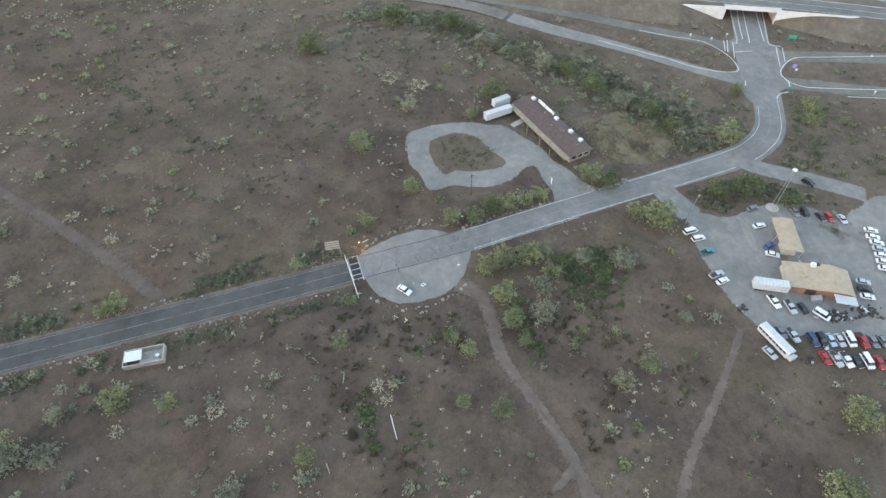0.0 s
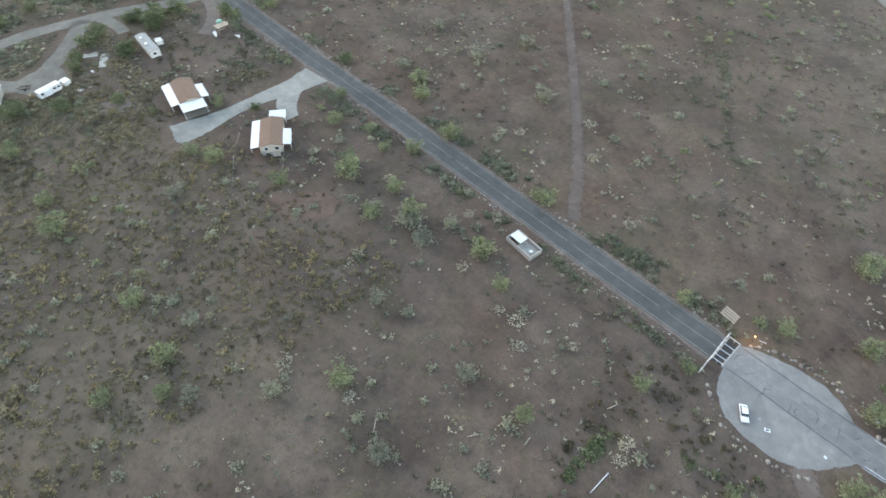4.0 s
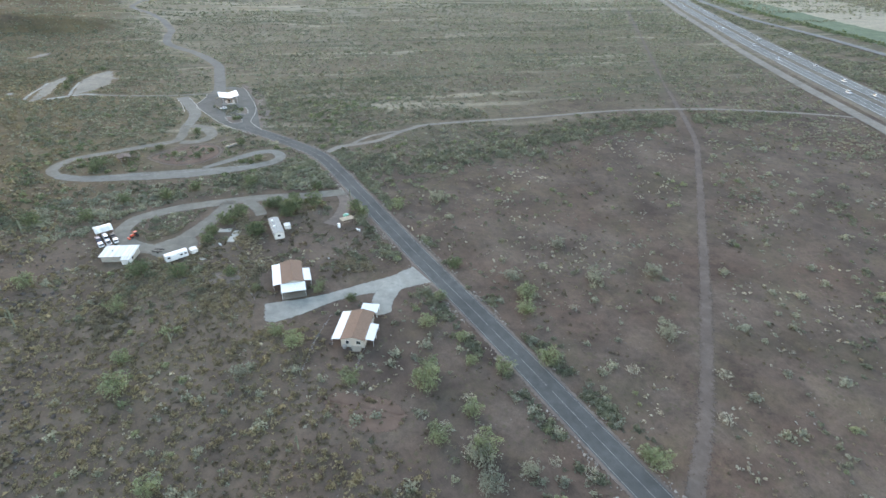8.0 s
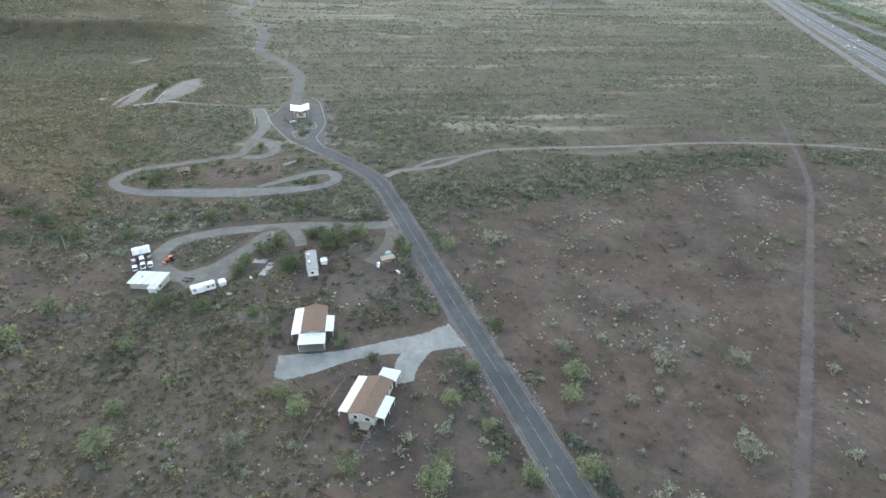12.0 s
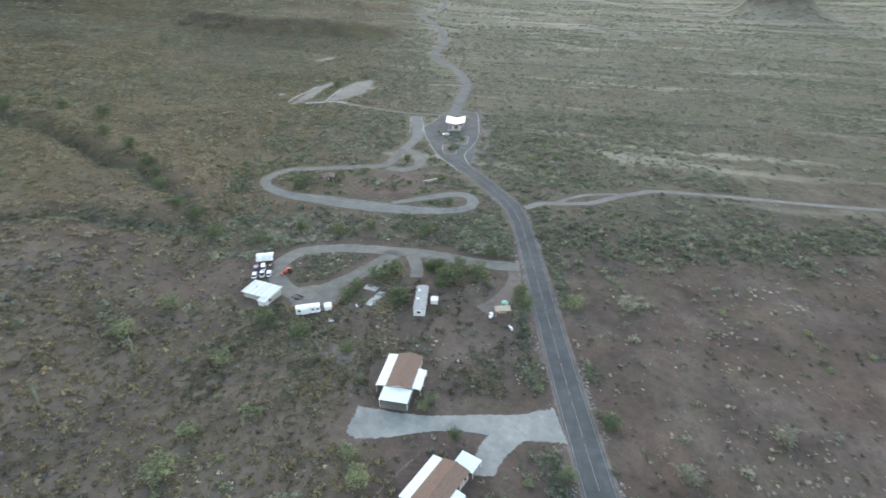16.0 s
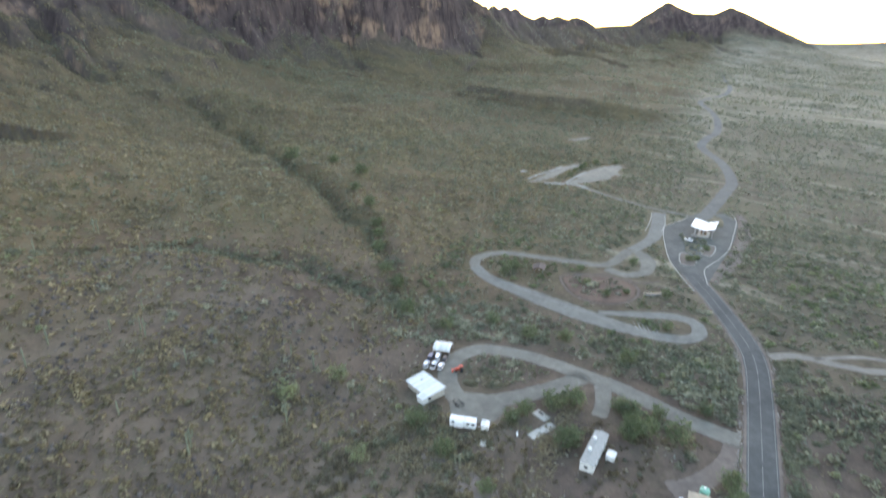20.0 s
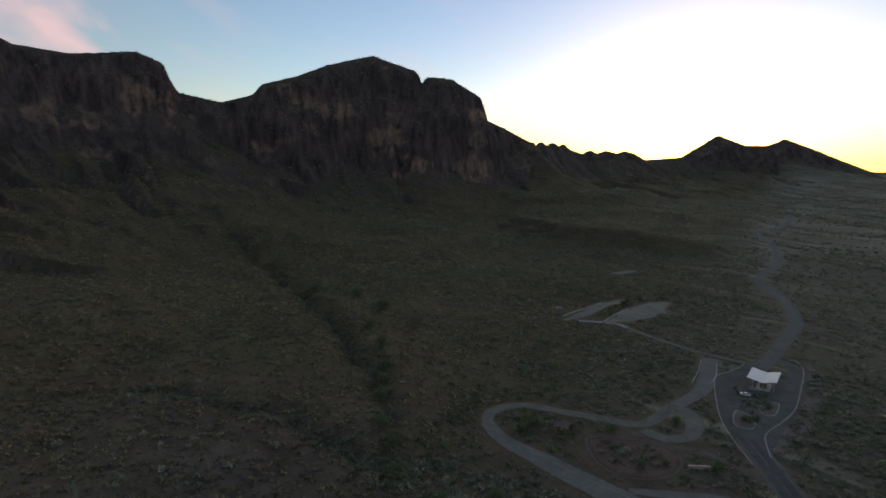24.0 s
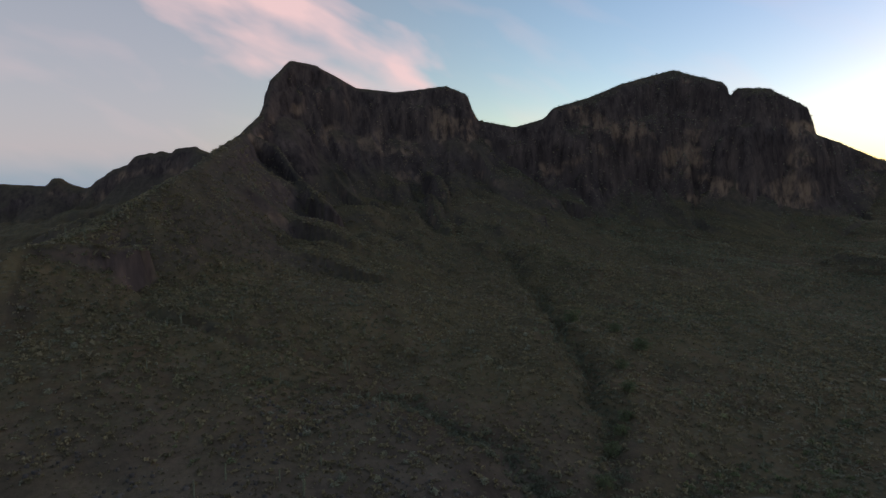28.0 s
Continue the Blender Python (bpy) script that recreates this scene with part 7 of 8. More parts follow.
def tree_model(name, mat, seed, height, spread, leaves, clumps, leaf, label, category="tree"):
    """A many-stemmed desert tree: forked limbs and a loose crown of small leaves; about 6 m across."""
    rng = np.random.default_rng(seed)
    ob = new(name)
    tagged(ob, label, category)
    bm = bmesh.new()
    tips = []
    for i in range(5):
        a = 2 * math.pi * (i + rng.uniform(-0.3, 0.3)) / 5
        r = spread * rng.uniform(0.3, 0.5)
        mid = (math.cos(a) * r * 0.5, math.sin(a) * r * 0.5, height * rng.uniform(0.3, 0.42))
        rod((0.1 * math.cos(a), 0.1 * math.sin(a), -0.25), mid, 0.13, 0.09, bm, 6)
        for j in range(3):
            e = a + rng.uniform(-0.7, 0.7)
            q = r * rng.uniform(0.8, 1.5)
            tip = (math.cos(e) * q, math.sin(e) * q, height * rng.uniform(0.55, 0.85))
            rod(mid, tip, 0.08, 0.03, bm, 5)
            tips.append(tip)
    part("trunk", bm, M_BARK, ob, "grey forked stems")
    cents = []
    for i in range(clumps):
        base = np.array(tips[i % len(tips)]) + rng.normal(size=3) * spread * np.array([0.16, 0.16, 0.06])
        base[2] = max(base[2], 0.5)
        k = int(0.45 * leaves / clumps * rng.uniform(0.6, 1.4))
        cents.append(base + dome_points(rng, k, 0.8, 0.2) * np.array([1, 1, 0.8]) * spread * rng.uniform(0.13, 0.24) - np.array([0, 0, 0.15]))
    n = int(0.55 * leaves)
    dome = dome_points(rng, n, 0.95, 0.45)
    ang, el = np.arctan2(dome[:, 1], dome[:, 0]), np.arcsin(np.clip(dome[:, 2], -1, 1))
    lump = 1 + 0.16 * np.sin(3 * ang + seed) + 0.13 * np.sin(7 * ang + 2 * seed + 3 * el) + 0.10 * np.sin(11 * ang - 5 * el)
    cents.append(dome * (lump * rng.uniform(0.75, 1.05, n))[:, None] * np.array([spread * 0.82, spread * 0.82, height * 0.8]) + np.array([0, 0, height * 0.12]))
    me = quads_mesh("crown", np.concatenate(cents), leaf, rng, mat)
    c = new("crown", me)
    c.parent = ob
    return ob


KINDS = {"p": [tree_model("palo_verde_tree", M_PALO, s, 4.0, 3.0, 1350, 34, 0.225, "yellow-green palo verde tree with loose crown") for s in (1, 2, 3)],
         "g": [tree_model("desert_shrub_tree", M_GREY, s, 3.2, 3.0, 1250, 36, 0.2, "sparse grey-green desert shrub tree", "shrub") for s in (4, 5, 6)],
         "k": [tree_model("mesquite_tree", M_DARK, s, 4.0, 3.0, 1350, 34, 0.24, "dark green mesquite tree with dense crown") for s in (7, 8)],
         "c": [tree_model("cholla_cluster", M_CHOLLA, s, 1.5, 3.2, 330, 16, 0.24, "pale cluster of bleached cholla cactus", "cactus") for s in (9, 10)]}
TREES_P = [(76.1, -9.8, 6.8), (79, -8.8, 5.3), (74.7, 20, 8.4), (4, -20.5, 5.3), (-13.4, -30.1, 6.9), (20.4, 20.5, 4.9), (34.2, 47.1, 5), (-4.6, 45.5, 4.6), (-12.8, 50.3, 5.7), (-25, 8.2, 7), (-30.3, 7.2, 8), (-37.6, 8.4, 8.5), (-42.2, 7.6, 6.5), (-42, 15.8, 6.5),
           (-25.5, 18.6, 7.2), (-25, 27.6, 7.2), (-25.7, 34.1, 4.3), (-82.5, 7, 12), (-77.6, 2, 7.5), (-7.6, 27.5, 4.5), (-10.5, 32.4, 5.7), (-52.5, 50.1, 5.6), (-92.8, 78.2, 9.7), (-75.5, 90.6, 9.9), (27.5, -9.4, 4.7), (-45.8, -62.2, 6.1)]
TREES_P2 = [(-71.2, -18.2, 9), (-129.2, -21, 10.6), (-170.3, -27.5, 7.6), (-165.4, -20, 6.4), (-21.2, -13.1, 7.1), (-28.3, -12, 7.5), (-40.5, -14, 6.6), (-46.2, -13.6, 6.6), (-52.5, -14.6, 6.4), (15, 7.9, 4.1), (118.1, -8.4, 7.2), (121, 5.8, 6),
            (69.3, 72.7, 7), (102.8, 100.7, 7.3), (101.8, 116.4, 6), (125.7, 28.3, 10.1), (136.9, 46.9, 6.4), (98.6, 25.4, 7.6), (-2.2, -56, 9), (94.2, 105.3, 5.2), (123.5, 99.9, 6.2), (141.4, -16.4, 7), (149.9, -22.1, 7.6), (150.3, 16, 6.5)]
TREES_P3 = [(160.1, 56.7, 7.3), (163, 105.7, 9.1), (167.9, 60, 5.5), (233, 132.1, 7.3), (175.4, 103.5, 6.3), (233.2, -10.1, 7.7), (184.6, 41.6, 4.4), (161.3, 5.4, 5.4), (215.3, 139.7, 8.7), (204, 104.2, 6.6), (63, 24, 5), (107, 34, 6.5), (111, 22, 6),
            (131, 24.5, 6), (139, 9.6, 4.6), (128, 12.5, 4.4), (196, 60.5, 3.6), (187.6, 39.8, 4)]
TREES_G = [(-33.6, 27.6, 8.5), (-37.4, 19.3, 7.5), (-53.1, 13, 6.5), (-63.5, 18, 8.4), (-44.4, 52.7, 6.4), (-69.6, 40.7, 4.7), (97.2, 27.4, 8.4), (89.2, 29.2, 8), (50.6, 49.9, 6.5), (88.5, 18.9, 5.3), (-2.7, -60.8, 7), (-114.1, -29.8, 7.7),
           (-85.3, -85.1, 10), (-103.7, -52.5, 9.4), (-68.3, -106.1, 11.4), (82.4, 51.7, 5.3), (-24.4, -74.2, 8.8), (49.6, 76.8, 6.3), (77.9, 86.4, 5.9), (89.8, 101, 5.5), (108.4, 91.2, 5.5), (110.9, -49.1, 8), (154.1, 73.4, 6.1), (146.7, -50.1, 7.8),
           (140.1, -71.7, 7.9), (172.8, -52.8, 6.7), (232.7, -29.1, 8.8), (161.2, -23.5, 6.7)]
TREES_K = [(3.9, -125.6, 12), (-57.5, -71.7, 11.4), (-76.3, -13.4, 8), (-34.8, -14.6, 7.2), (-36.5, -137.6, 14.4), (-117.6, 3.2, 10), (-127.8, 12.4, 8), (-108, 1.2, 9), (-92.6, -78.9, 8.9), (-97.8, -64.2, 9.6), (-110.6, -43.4, 7.9), (-112.6, -33, 7.7),
           (-149.7, -44.7, 6), (-59.9, -126.8, 10.9), (225.3, 96.5, 8), (252.5, 61, 9), (236.6, 52.8, 8), (217.4, 83.5, 6.8), (259.5, 38.4, 8.4), (252.6, 23, 9), (252.2, 31.9, 9), (209.5, 67.1, 5.7), (234.9, 6.4, 6), (174.2, 33.0, 4.4)]
TREES_K3 = [(578, 131, 6), (566, 133.5, 5), (601, 124, 6), (548, 133, 5), (610, 108, 5), (590, 131, 5)]
TREES_K2 = [(269.8, 16.1, 6), (245, 68.1, 6.6), (240, 8, 7), (177.5, -8.8, 6.2), (436, 258.8, 12.5), (432.2, 319.2, 13.5), (356.8, 195.1, 8.3), (300.1, 147.9, 7.6), (331.2, 177.7, 8.2), (285.6, 134.7, 8.1), (378.3, 213.8, 9), (401.8, 32, 4.5),
            (421.2, 24, 4.4), (351, 110, 7), (364, 79.5, 5), (341, 61.8, 4.5), (351.3, 37, 5.5), (321, 33.3, 5), (347, 54, 4), (349, 73, 4), (343, 112, 6), (384, 57, 5), (290.4, 81.8, 6.7), (295, 68.7, 6.7), (294.7, 98.9, 6.4), (282.6, 114.3, 6.8), (400, 240, 9), (445, 290, 10), (310, 160, 8), (345, 186, 8), (248, 36.5, 7), (262, 29.5, 6), (290, 44, 7), (256.9, 55.2, 9), (238.5, 51.2, 7.5), (251, 36, 8), (260, 41.5, 6), (240, 71, 6)]
TREES_C = [(13, 38.9, 4), (-22.9, -95.7, 9.5), (-32.1, -86.6, 9.3), (53, -21.3, 5), (90.4, -50.2, 5), (78.4, -36.4, 5.1), (58.1, 29.9, 3.6), (99.8, 28.7, 5.2), (52.8, 29, 5.2), (74.9, 27.4, 3.9), (81.2, 6.3, 4.3), (14.1, 34.8, 4.9),
           (82.9, 80.1, 5.1), (64.6, 73.8, 4.3), (104, -28, 4.5), (47, 34, 4), (38, 24, 3.4), (110, 31, 4.6), (116, 20, 4), (136, -32, 4), (88, 12, 3.6)]
rt = random.Random(3)
for key, lists, grp in (("p", (TREES_P, TREES_P2, TREES_P3), "palo verde trees"), ("g", (TREES_G,), "grey shrub trees"), ("k", (TREES_K, TREES_K2, TREES_K3), "mesquite trees"), ("c", (TREES_C,), "cholla clusters")):
    for x, y, d in (q for ls in lists for q in ls):
        proto = rt.choice(KINDS[key])
        s = 1.22 * d / 6.0
        m = Matrix.LocRotScale((x, y, gz(x, y) - 0.05), Euler((0, 0, rt.uniform(0, 6.28))), Vector((s, s, s * rt.uniform(0.78, 1.0))))
        tagged(copy_thing(proto, m), group=grp)
        occupy(x, y, d * 0.3)
for protos in KINDS.values():
    for o in protos:
        for ch in list(o.children_recursive):
            bpy.data.objects.remove(ch)
        bpy.data.objects.remove(o)
for o in PROTO.values():
    for ch in list(o.children_recursive):
        bpy.data.objects.remove(ch)
    bpy.data.objects.remove(o)


def saguaro_model(seed):
    rng = random.Random(seed)
    ob = tagged(new("saguaro_cactus"), "tall ribbed grey-green saguaro cactus on the slope", "cactus")

    def ribs(a, b, r, bm):
        a, b = Vector(a), Vector(b)
        d = b - a
        q = d.to_track_quat("Z", "Y")
        n = 16
        rings = []
        for f, w in ((0, 0.8), (0.3, 1.0), (0.8, 0.95), (0.95, 0.7), (1.0, 0.25)):
            rings.append([bm.verts.new(a + d * f + q @ Vector((math.cos(2 * math.pi * i / n) * r * w * (1 if i % 2 else 0.8), math.sin(2 * math.pi * i / n) * r * w * (1 if i % 2 else 0.8), 0))) for i in range(n)])
        for u, v in zip(rings[:-1], rings[1:]):
            for i in range(n):
                bm.faces.new((u[i], u[(i + 1) % n], v[(i + 1) % n], v[i]))
        bm.faces.new(rings[-1])
        return bm

    h = rng.uniform(5.0, 6.5)
    part("stem", ribs((0, 0, -0.3), (0, 0, h), 0.26, bmesh.new()), M_SAG, ob)
    for i in range(rng.choice((0, 1, 2, 3))):
        a, z = rng.uniform(0, 6.28), h * rng.uniform(0.35, 0.55)
        e = (math.cos(a) * 0.75, math.sin(a) * 0.75)
        bm = rod((0, 0, z), (*e, z + 0.25), 0.14, 0.14, None, 8)
        ribs((*e, z + 0.15), (*e, z + rng.uniform(1.2, 2.2)), 0.17, bm)
        part("arm", bm, M_SAG, ob)
    return ob


SAGS = [saguaro_model(s) for s in range(5)]
rs = np.random.default_rng(21)
count = 0
while count < 150:
    x, y = rs.uniform(60, 620), rs.uniform(130, 560)
    if fbm(np.array([x / 60.0]), np.array([y / 60.0]))[0] < 0.47 or not is_free(np.array([x]), np.array([y]))[0]:
        continue
    s = rs.uniform(0.7, 1.25)
    m = Matrix.LocRotScale((x, y, gz(x, y) - 0.1), Euler((0, 0, rs.uniform(0, 6.28))), Vector((s, s, s)))
    tagged(copy_thing(SAGS[count % 5], m), group="saguaros on the slope")
    count += 1
for x, y in ((-83.8, -28.2), (-97.8, -20.6), (-109.4, -21.2), (-82.3, -41.5), (-61.3, -46.5), (-62.2, -38.0), (-62.6, -31.0), (-61.0, -50.0), (-6, -70), (40, -80), (178, 90), (252, 6), (120, 66), (60, 96)):
    m = Matrix.LocRotScale((x, y, gz(x, y) - 0.1), Euler((0, 0, x)), Vector((0.8, 0.8, 0.8)))
    tagged(copy_thing(SAGS[int(abs(x)) % 5], m), group="saguaros on the flats")
for x, y in ((191, 508), (135, 420), (125, 421), (161, 463), (150, 452)):
    m = Matrix.LocRotScale((x, y, gz(x, y) - 0.1), Euler((0, 0, x)), Vector((1.1, 1.1, 1.1)))
    tagged(copy_thing(SAGS[x % 5], m), group="saguaros on the slope")
for o in SAGS:
    for ch in list(o.children_recursive):
        bpy.data.objects.remove(ch)
    bpy.data.objects.remove(o)


def scatter(name, label, rng, n, x0, x1, y0, y1, rmin, rmax, leaves, leaf, mat, density, flat=0.75, anywhere=False):
    """One object of n low bushes strewn over a stretch of land."""
    px, py = [], []
    got = 0
    while got < n:
        x, y = rng.uniform(x0, x1, 4 * n), rng.uniform(y0, y1, 4 * n)
        keep = (rng.random(4 * n) < density(x, y)) & (anywhere | is_free(x, y))
        px.append(x[keep])
        py.append(y[keep])
        got += int(keep.sum())
    x, y = np.concatenate(px)[:n], np.concatenate(py)[:n]
    z = ground_height(x, y)
    r = rmin + (rmax - rmin) * rng.random(n) ** 1.6
    pts = dome_points(rng, n * leaves, flat, 0.35).reshape(n, leaves, 3)
    # lobes make the outlines uneven
    ang = np.arctan2(pts[..., 1], pts[..., 0])
    ph = rng.uniform(0, 6.28, (n, 1))
    lobe = 1 + 0.28 * np.sin(3 * ang + ph) + 0.18 * np.sin(5 * ang + 2 * ph)
    pts[..., :2] *= lobe[..., None]
    cents = (np.stack([x, y, z], -1)[:, None, :] + pts * r[:, None, None]).reshape(-1, 3)
    size = np.repeat(r * leaf, leaves)
    return tagged(new(name, tris_mesh(name, cents, size, rng, mat)), label, "scrub", kind="stuff")


def patchy(scale, lo, hi, seed):
    return lambda x, y: smooth(lo, hi, fbm(x / scale + seed, y / scale - seed, 3))


def roadside(x, y):
    d = np.minimum(np.abs(np.abs(y + 3.6 * smooth(180, 20, x)) - 8.0), 30)
    return np.exp(-((d / 3.0) ** 2)) * (x > 14) * (x < 320) * smooth(0.35, 0.6, fbm(x / 9.0, y / 9.0, 2))


def gully(x, y):
    return np.exp(-(((x - gully_x(y)) / 8.0) ** 2)) * (y > 110) * (y < 720)


def belt(x, y):
    """The greener line of brush along the shallow wash across the flats."""
    c = 288 + 12 * np.sin(y / 40.0) + 0.12 * (y + 60) * (y < -60)
    return np.exp(-(((x - c) / 14.0) ** 2)) * (y < 60)


rv1 = np.random.default_rng(5)
near = dict(x0=-230, x1=420, y0=-260, y1=330)
scatter("grey_brush", "grey-green low desert brush", rv1, 3600, **near, rmin=0.35, rmax=1.25, leaves=22, leaf=0.38, mat=M_GREY, density=patchy(28, 0.40, 0.66, 3))
scatter("round_shrubs", "rounded pale grey-green desert shrubs", rv1, 1300, **near, rmin=0.7, rmax=2.3, leaves=110, leaf=0.23, mat=M_GREY, density=patchy(60, 0.36, 0.64, 7), flat=0.95)
scatter("green_brush", "olive green creosote brush", rv1, 2700, **near, rmin=0.35, rmax=1.7, leaves=40, leaf=0.32, mat=M_OLIVE, density=lambda x, y: np.maximum(patchy(34, 0.50, 0.72, 11)(x, y) * 0.25 * (1 - 0.8 * smooth(35, 70, y)), np.maximum(roadside(x, y), np.maximum(belt(x, y), gully(x, y)))))
scatter("dry_brush", "straw-coloured dry brush", rv1, 4200, **near, rmin=0.25, rmax=0.95, leaves=16, leaf=0.42, mat=M_STRAW, density=patchy(40, 0.42, 0.68, 23))
scatter("bright_brush", "yellow-green young palo verde brush", rv1, 420, **near, rmin=0.8, rmax=2.1, leaves=120, leaf=0.22, mat=M_PALO, density=lambda x, y: np.maximum(patchy(50, 0.5, 0.75, 31)(x, y) * 0.4, 0.7 * roadside(x, y)), flat=0.95)
scatter("pale_cholla", "pale fuzzy cholla cactus clumps", rv1, 1700, x0=-80, x1=290, y0=-220, y1=120, rmin=0.3, rmax=0.85, leaves=20, leaf=0.42, mat=M_CHOLLA, density=patchy(15, 0.54, 0.72, 41), flat=1.0)
scatter("verge_brush", "thick green brush along the road verges", rv1, 950, x0=14, x1=325, y0=-17, y1=16, rmin=0.5, rmax=1.7, leaves=60, leaf=0.28, mat=M_OLIVE, density=roadside)
scatter("verge_shrubs", "pale shrubs along the road verges", rv1, 300, x0=14, x1=325, y0=-17, y1=16, rmin=0.5, rmax=1.4, leaves=60, leaf=0.28, mat=M_GREY, density=roadside)
scatter("wash_brush", "green brush along the shallow wash over the flats", rv1, 1050, x0=240, x1=345, y0=-330, y1=60, rmin=0.6, rmax=3.0, leaves=40, leaf=0.32, mat=M_OLIVE, density=belt)
scatter("gully_brush", "dark green brush crowding the dry gully", rv1, 820, x0=255, x1=720, y0=112, y1=560, rmin=0.6, rmax=1.8, leaves=34, leaf=0.34, mat=M_OLIVE, density=gully)
scatter("yard_brush", "green brush round the work yard and houses", rv1, 260, x0=195, x1=300, y0=8, y1=125, rmin=0.4, rmax=2.5, leaves=60, leaf=0.28, mat=M_OLIVE, density=patchy(16, 0.45, 0.65, 5))
scatter("yard_straw", "dry straw-coloured grass and weeds round the yard", rv1, 2300, x0=190, x1=258, y0=18, y1=112, rmin=0.3, rmax=1.2, leaves=18, leaf=0.42, mat=M_STRAW, density=patchy(11, 0.44, 0.64, 45), flat=0.5)
scatter("yard_dark_brush", "rounded dark brown-olive brush round the yard and houses", rv1, 380, x0=186, x1=262, y0=8, y1=112, rmin=0.5, rmax=1.35, leaves=40, leaf=0.32, mat=M_DEEP, density=patchy(13, 0.42, 0.62, 55), flat=0.9)
scatter("runnel_brush", "green brush lining a shallow runnel", rv1, 190, x0=20, x1=150, y0=-210, y1=-70, rmin=0.4, rmax=1.5, leaves=40, leaf=0.32, mat=M_OLIVE, density=lambda x, y: np.exp(-(((y + 134 + 1.27 * (x - 94) - 5 * np.sin(x / 7.0)) / 3.2) ** 2)))
scatter("loop_island_brush", "mixed brush inside the gravel loop", rv1, 150, x0=247, x1=274, y0=66, y1=99, rmin=0.4, rmax=1.5, leaves=44, leaf=0.3, mat=M_OLIVE, density=lambda x, y: 1.0 + 0 * x)
inside = lambda cx, cy, rx, ry: (lambda x, y: (((x - cx) / rx) ** 2 + ((y - cy) / ry) ** 2 < 1) * 1.0)
scatter("drive_island_brush", "low mixed brush on the island in the lodge drive", rv1, 90, x0=-48, x1=-25, y0=-54, y1=-33, rmin=0.3, rmax=1.2, leaves=40, leaf=0.32, mat=M_OLIVE, density=inside(-36, -43.5, 10, 9.5), anywhere=True)
scatter("drive_island_straw", "dry tufts on the island in the lodge drive", rv1, 160, x0=-48, x1=-25, y0=-54, y1=-33, rmin=0.2, rmax=0.7, leaves=16, leaf=0.45, mat=M_STRAW, density=inside(-36, -43.5, 10.5, 10), anywhere=True)
scatter("dry_grass", "pale dry grass tufts behind the lodge", rv1, 1500, x0=-112, x1=-80, y0=-50, y1=-18, rmin=0.2, rmax=0.8, leaves=14, leaf=0.5, mat=M_STRAW, density=lambda x, y: np.exp(-(((x + 96) / 11.0) ** 2) - (((y + 34) / 11.0) ** 2)) * patchy(7, 0.35, 0.6, 3)(x, y), flat=0.4)
RISE = lambda x, y: smooth(40, 70, y + 0.2 * (170 - x))
scatter("hillside_tufts", "dense olive-brown tufts on the stony rise behind the houses", rv1, 5200, x0=85, x1=240, y0=40, y1=190, rmin=0.35, rmax=1.15, leaves=22, leaf=0.38, mat=M_YELLOWLEAF, density=lambda x, y: (0.3 + patchy(20, 0.35, 0.6, 9)(x, y)) * RISE(x, y))
scatter("hillside_dark_tufts", "small dark tufts on the stony rise", rv1, 2200, x0=85, x1=240, y0=40, y1=190, rmin=0.3, rmax=0.95, leaves=20, leaf=0.4, mat=M_DEEP, density=lambda x, y: (0.3 + patchy(17, 0.35, 0.6, 49)(x, y)) * RISE(x, y))
scatter("hillside_shrubs", "pale yellowish shrubs on the stony rise", rv1, 1000, x0=85, x1=240, y0=40, y1=190, rmin=0.6, rmax=1.7, leaves=60, leaf=0.26, mat=M_YELLOWLEAF, density=lambda x, y: (0.2 + patchy(30, 0.4, 0.6, 59)(x, y)) * RISE(x, y), flat=0.95)
scatter("roadside_brush", "green brush along the old road past the bend", rv1, 210, x0=-180, x1=-118, y0=-40, y1=12, rmin=0.6, rmax=2.2, leaves=56, leaf=0.28, mat=M_OLIVE, density=lambda x, y: 0.15 + patchy(11, 0.42, 0.62, 13)(x, y))
scatter("thicket_brush", "dark green brush thick beside the trail and turnaround", rv1, 330, x0=-62, x1=20, y0=10, y1=62, rmin=0.5, rmax=1.7, leaves=60, leaf=0.28, mat=M_DARK, density=lambda x, y: patchy(13, 0.46, 0.62, 87)(x, y) * (np.exp(-(((y - 12 + 0.12 * (x + 20)) / 9) ** 2)) * (x < -18) + np.exp(-(((y - 40) / 9) ** 2)) * (x > -30)))
scatter("thicket_dark_brush", "dark brown-olive brush beside the trail", rv1, 380, x0=-70, x1=30, y0=10, y1=66, rmin=0.4, rmax=1.2, leaves=36, leaf=0.34, mat=M_DEEP, density=patchy(16, 0.46, 0.64, 89))
scatter("verge_island_brush", "lush green brush between the old road and the yard", rv1, 190, x0=-136, x1=-96, y0=-10, y1=9, rmin=0.5, rmax=1.9, leaves=56, leaf=0.28, mat=M_OLIVE, density=lambda x, y: 0.3 + patchy(8, 0.4, 0.6, 17)(x, y))
BELT_Y, BELT_X = [-146, -143, -120, -100, -88, -72, -58, -44, -30, -18], [-30, -48, -65.6, -76.2, -91.7, -99.4, -106.7, -113.4, -116.8, -119]
scatter("belt_brush", "green brush between the old road and the highway", rv1, 620, x0=-150, x1=20, y0=-150, y1=-18, rmin=0.8, rmax=2.8, leaves=60, leaf=0.27, mat=M_OLIVE, density=lambda x, y: np.exp(-(((x - np.interp(y, BELT_Y, BELT_X)) / 7.5) ** 2)))
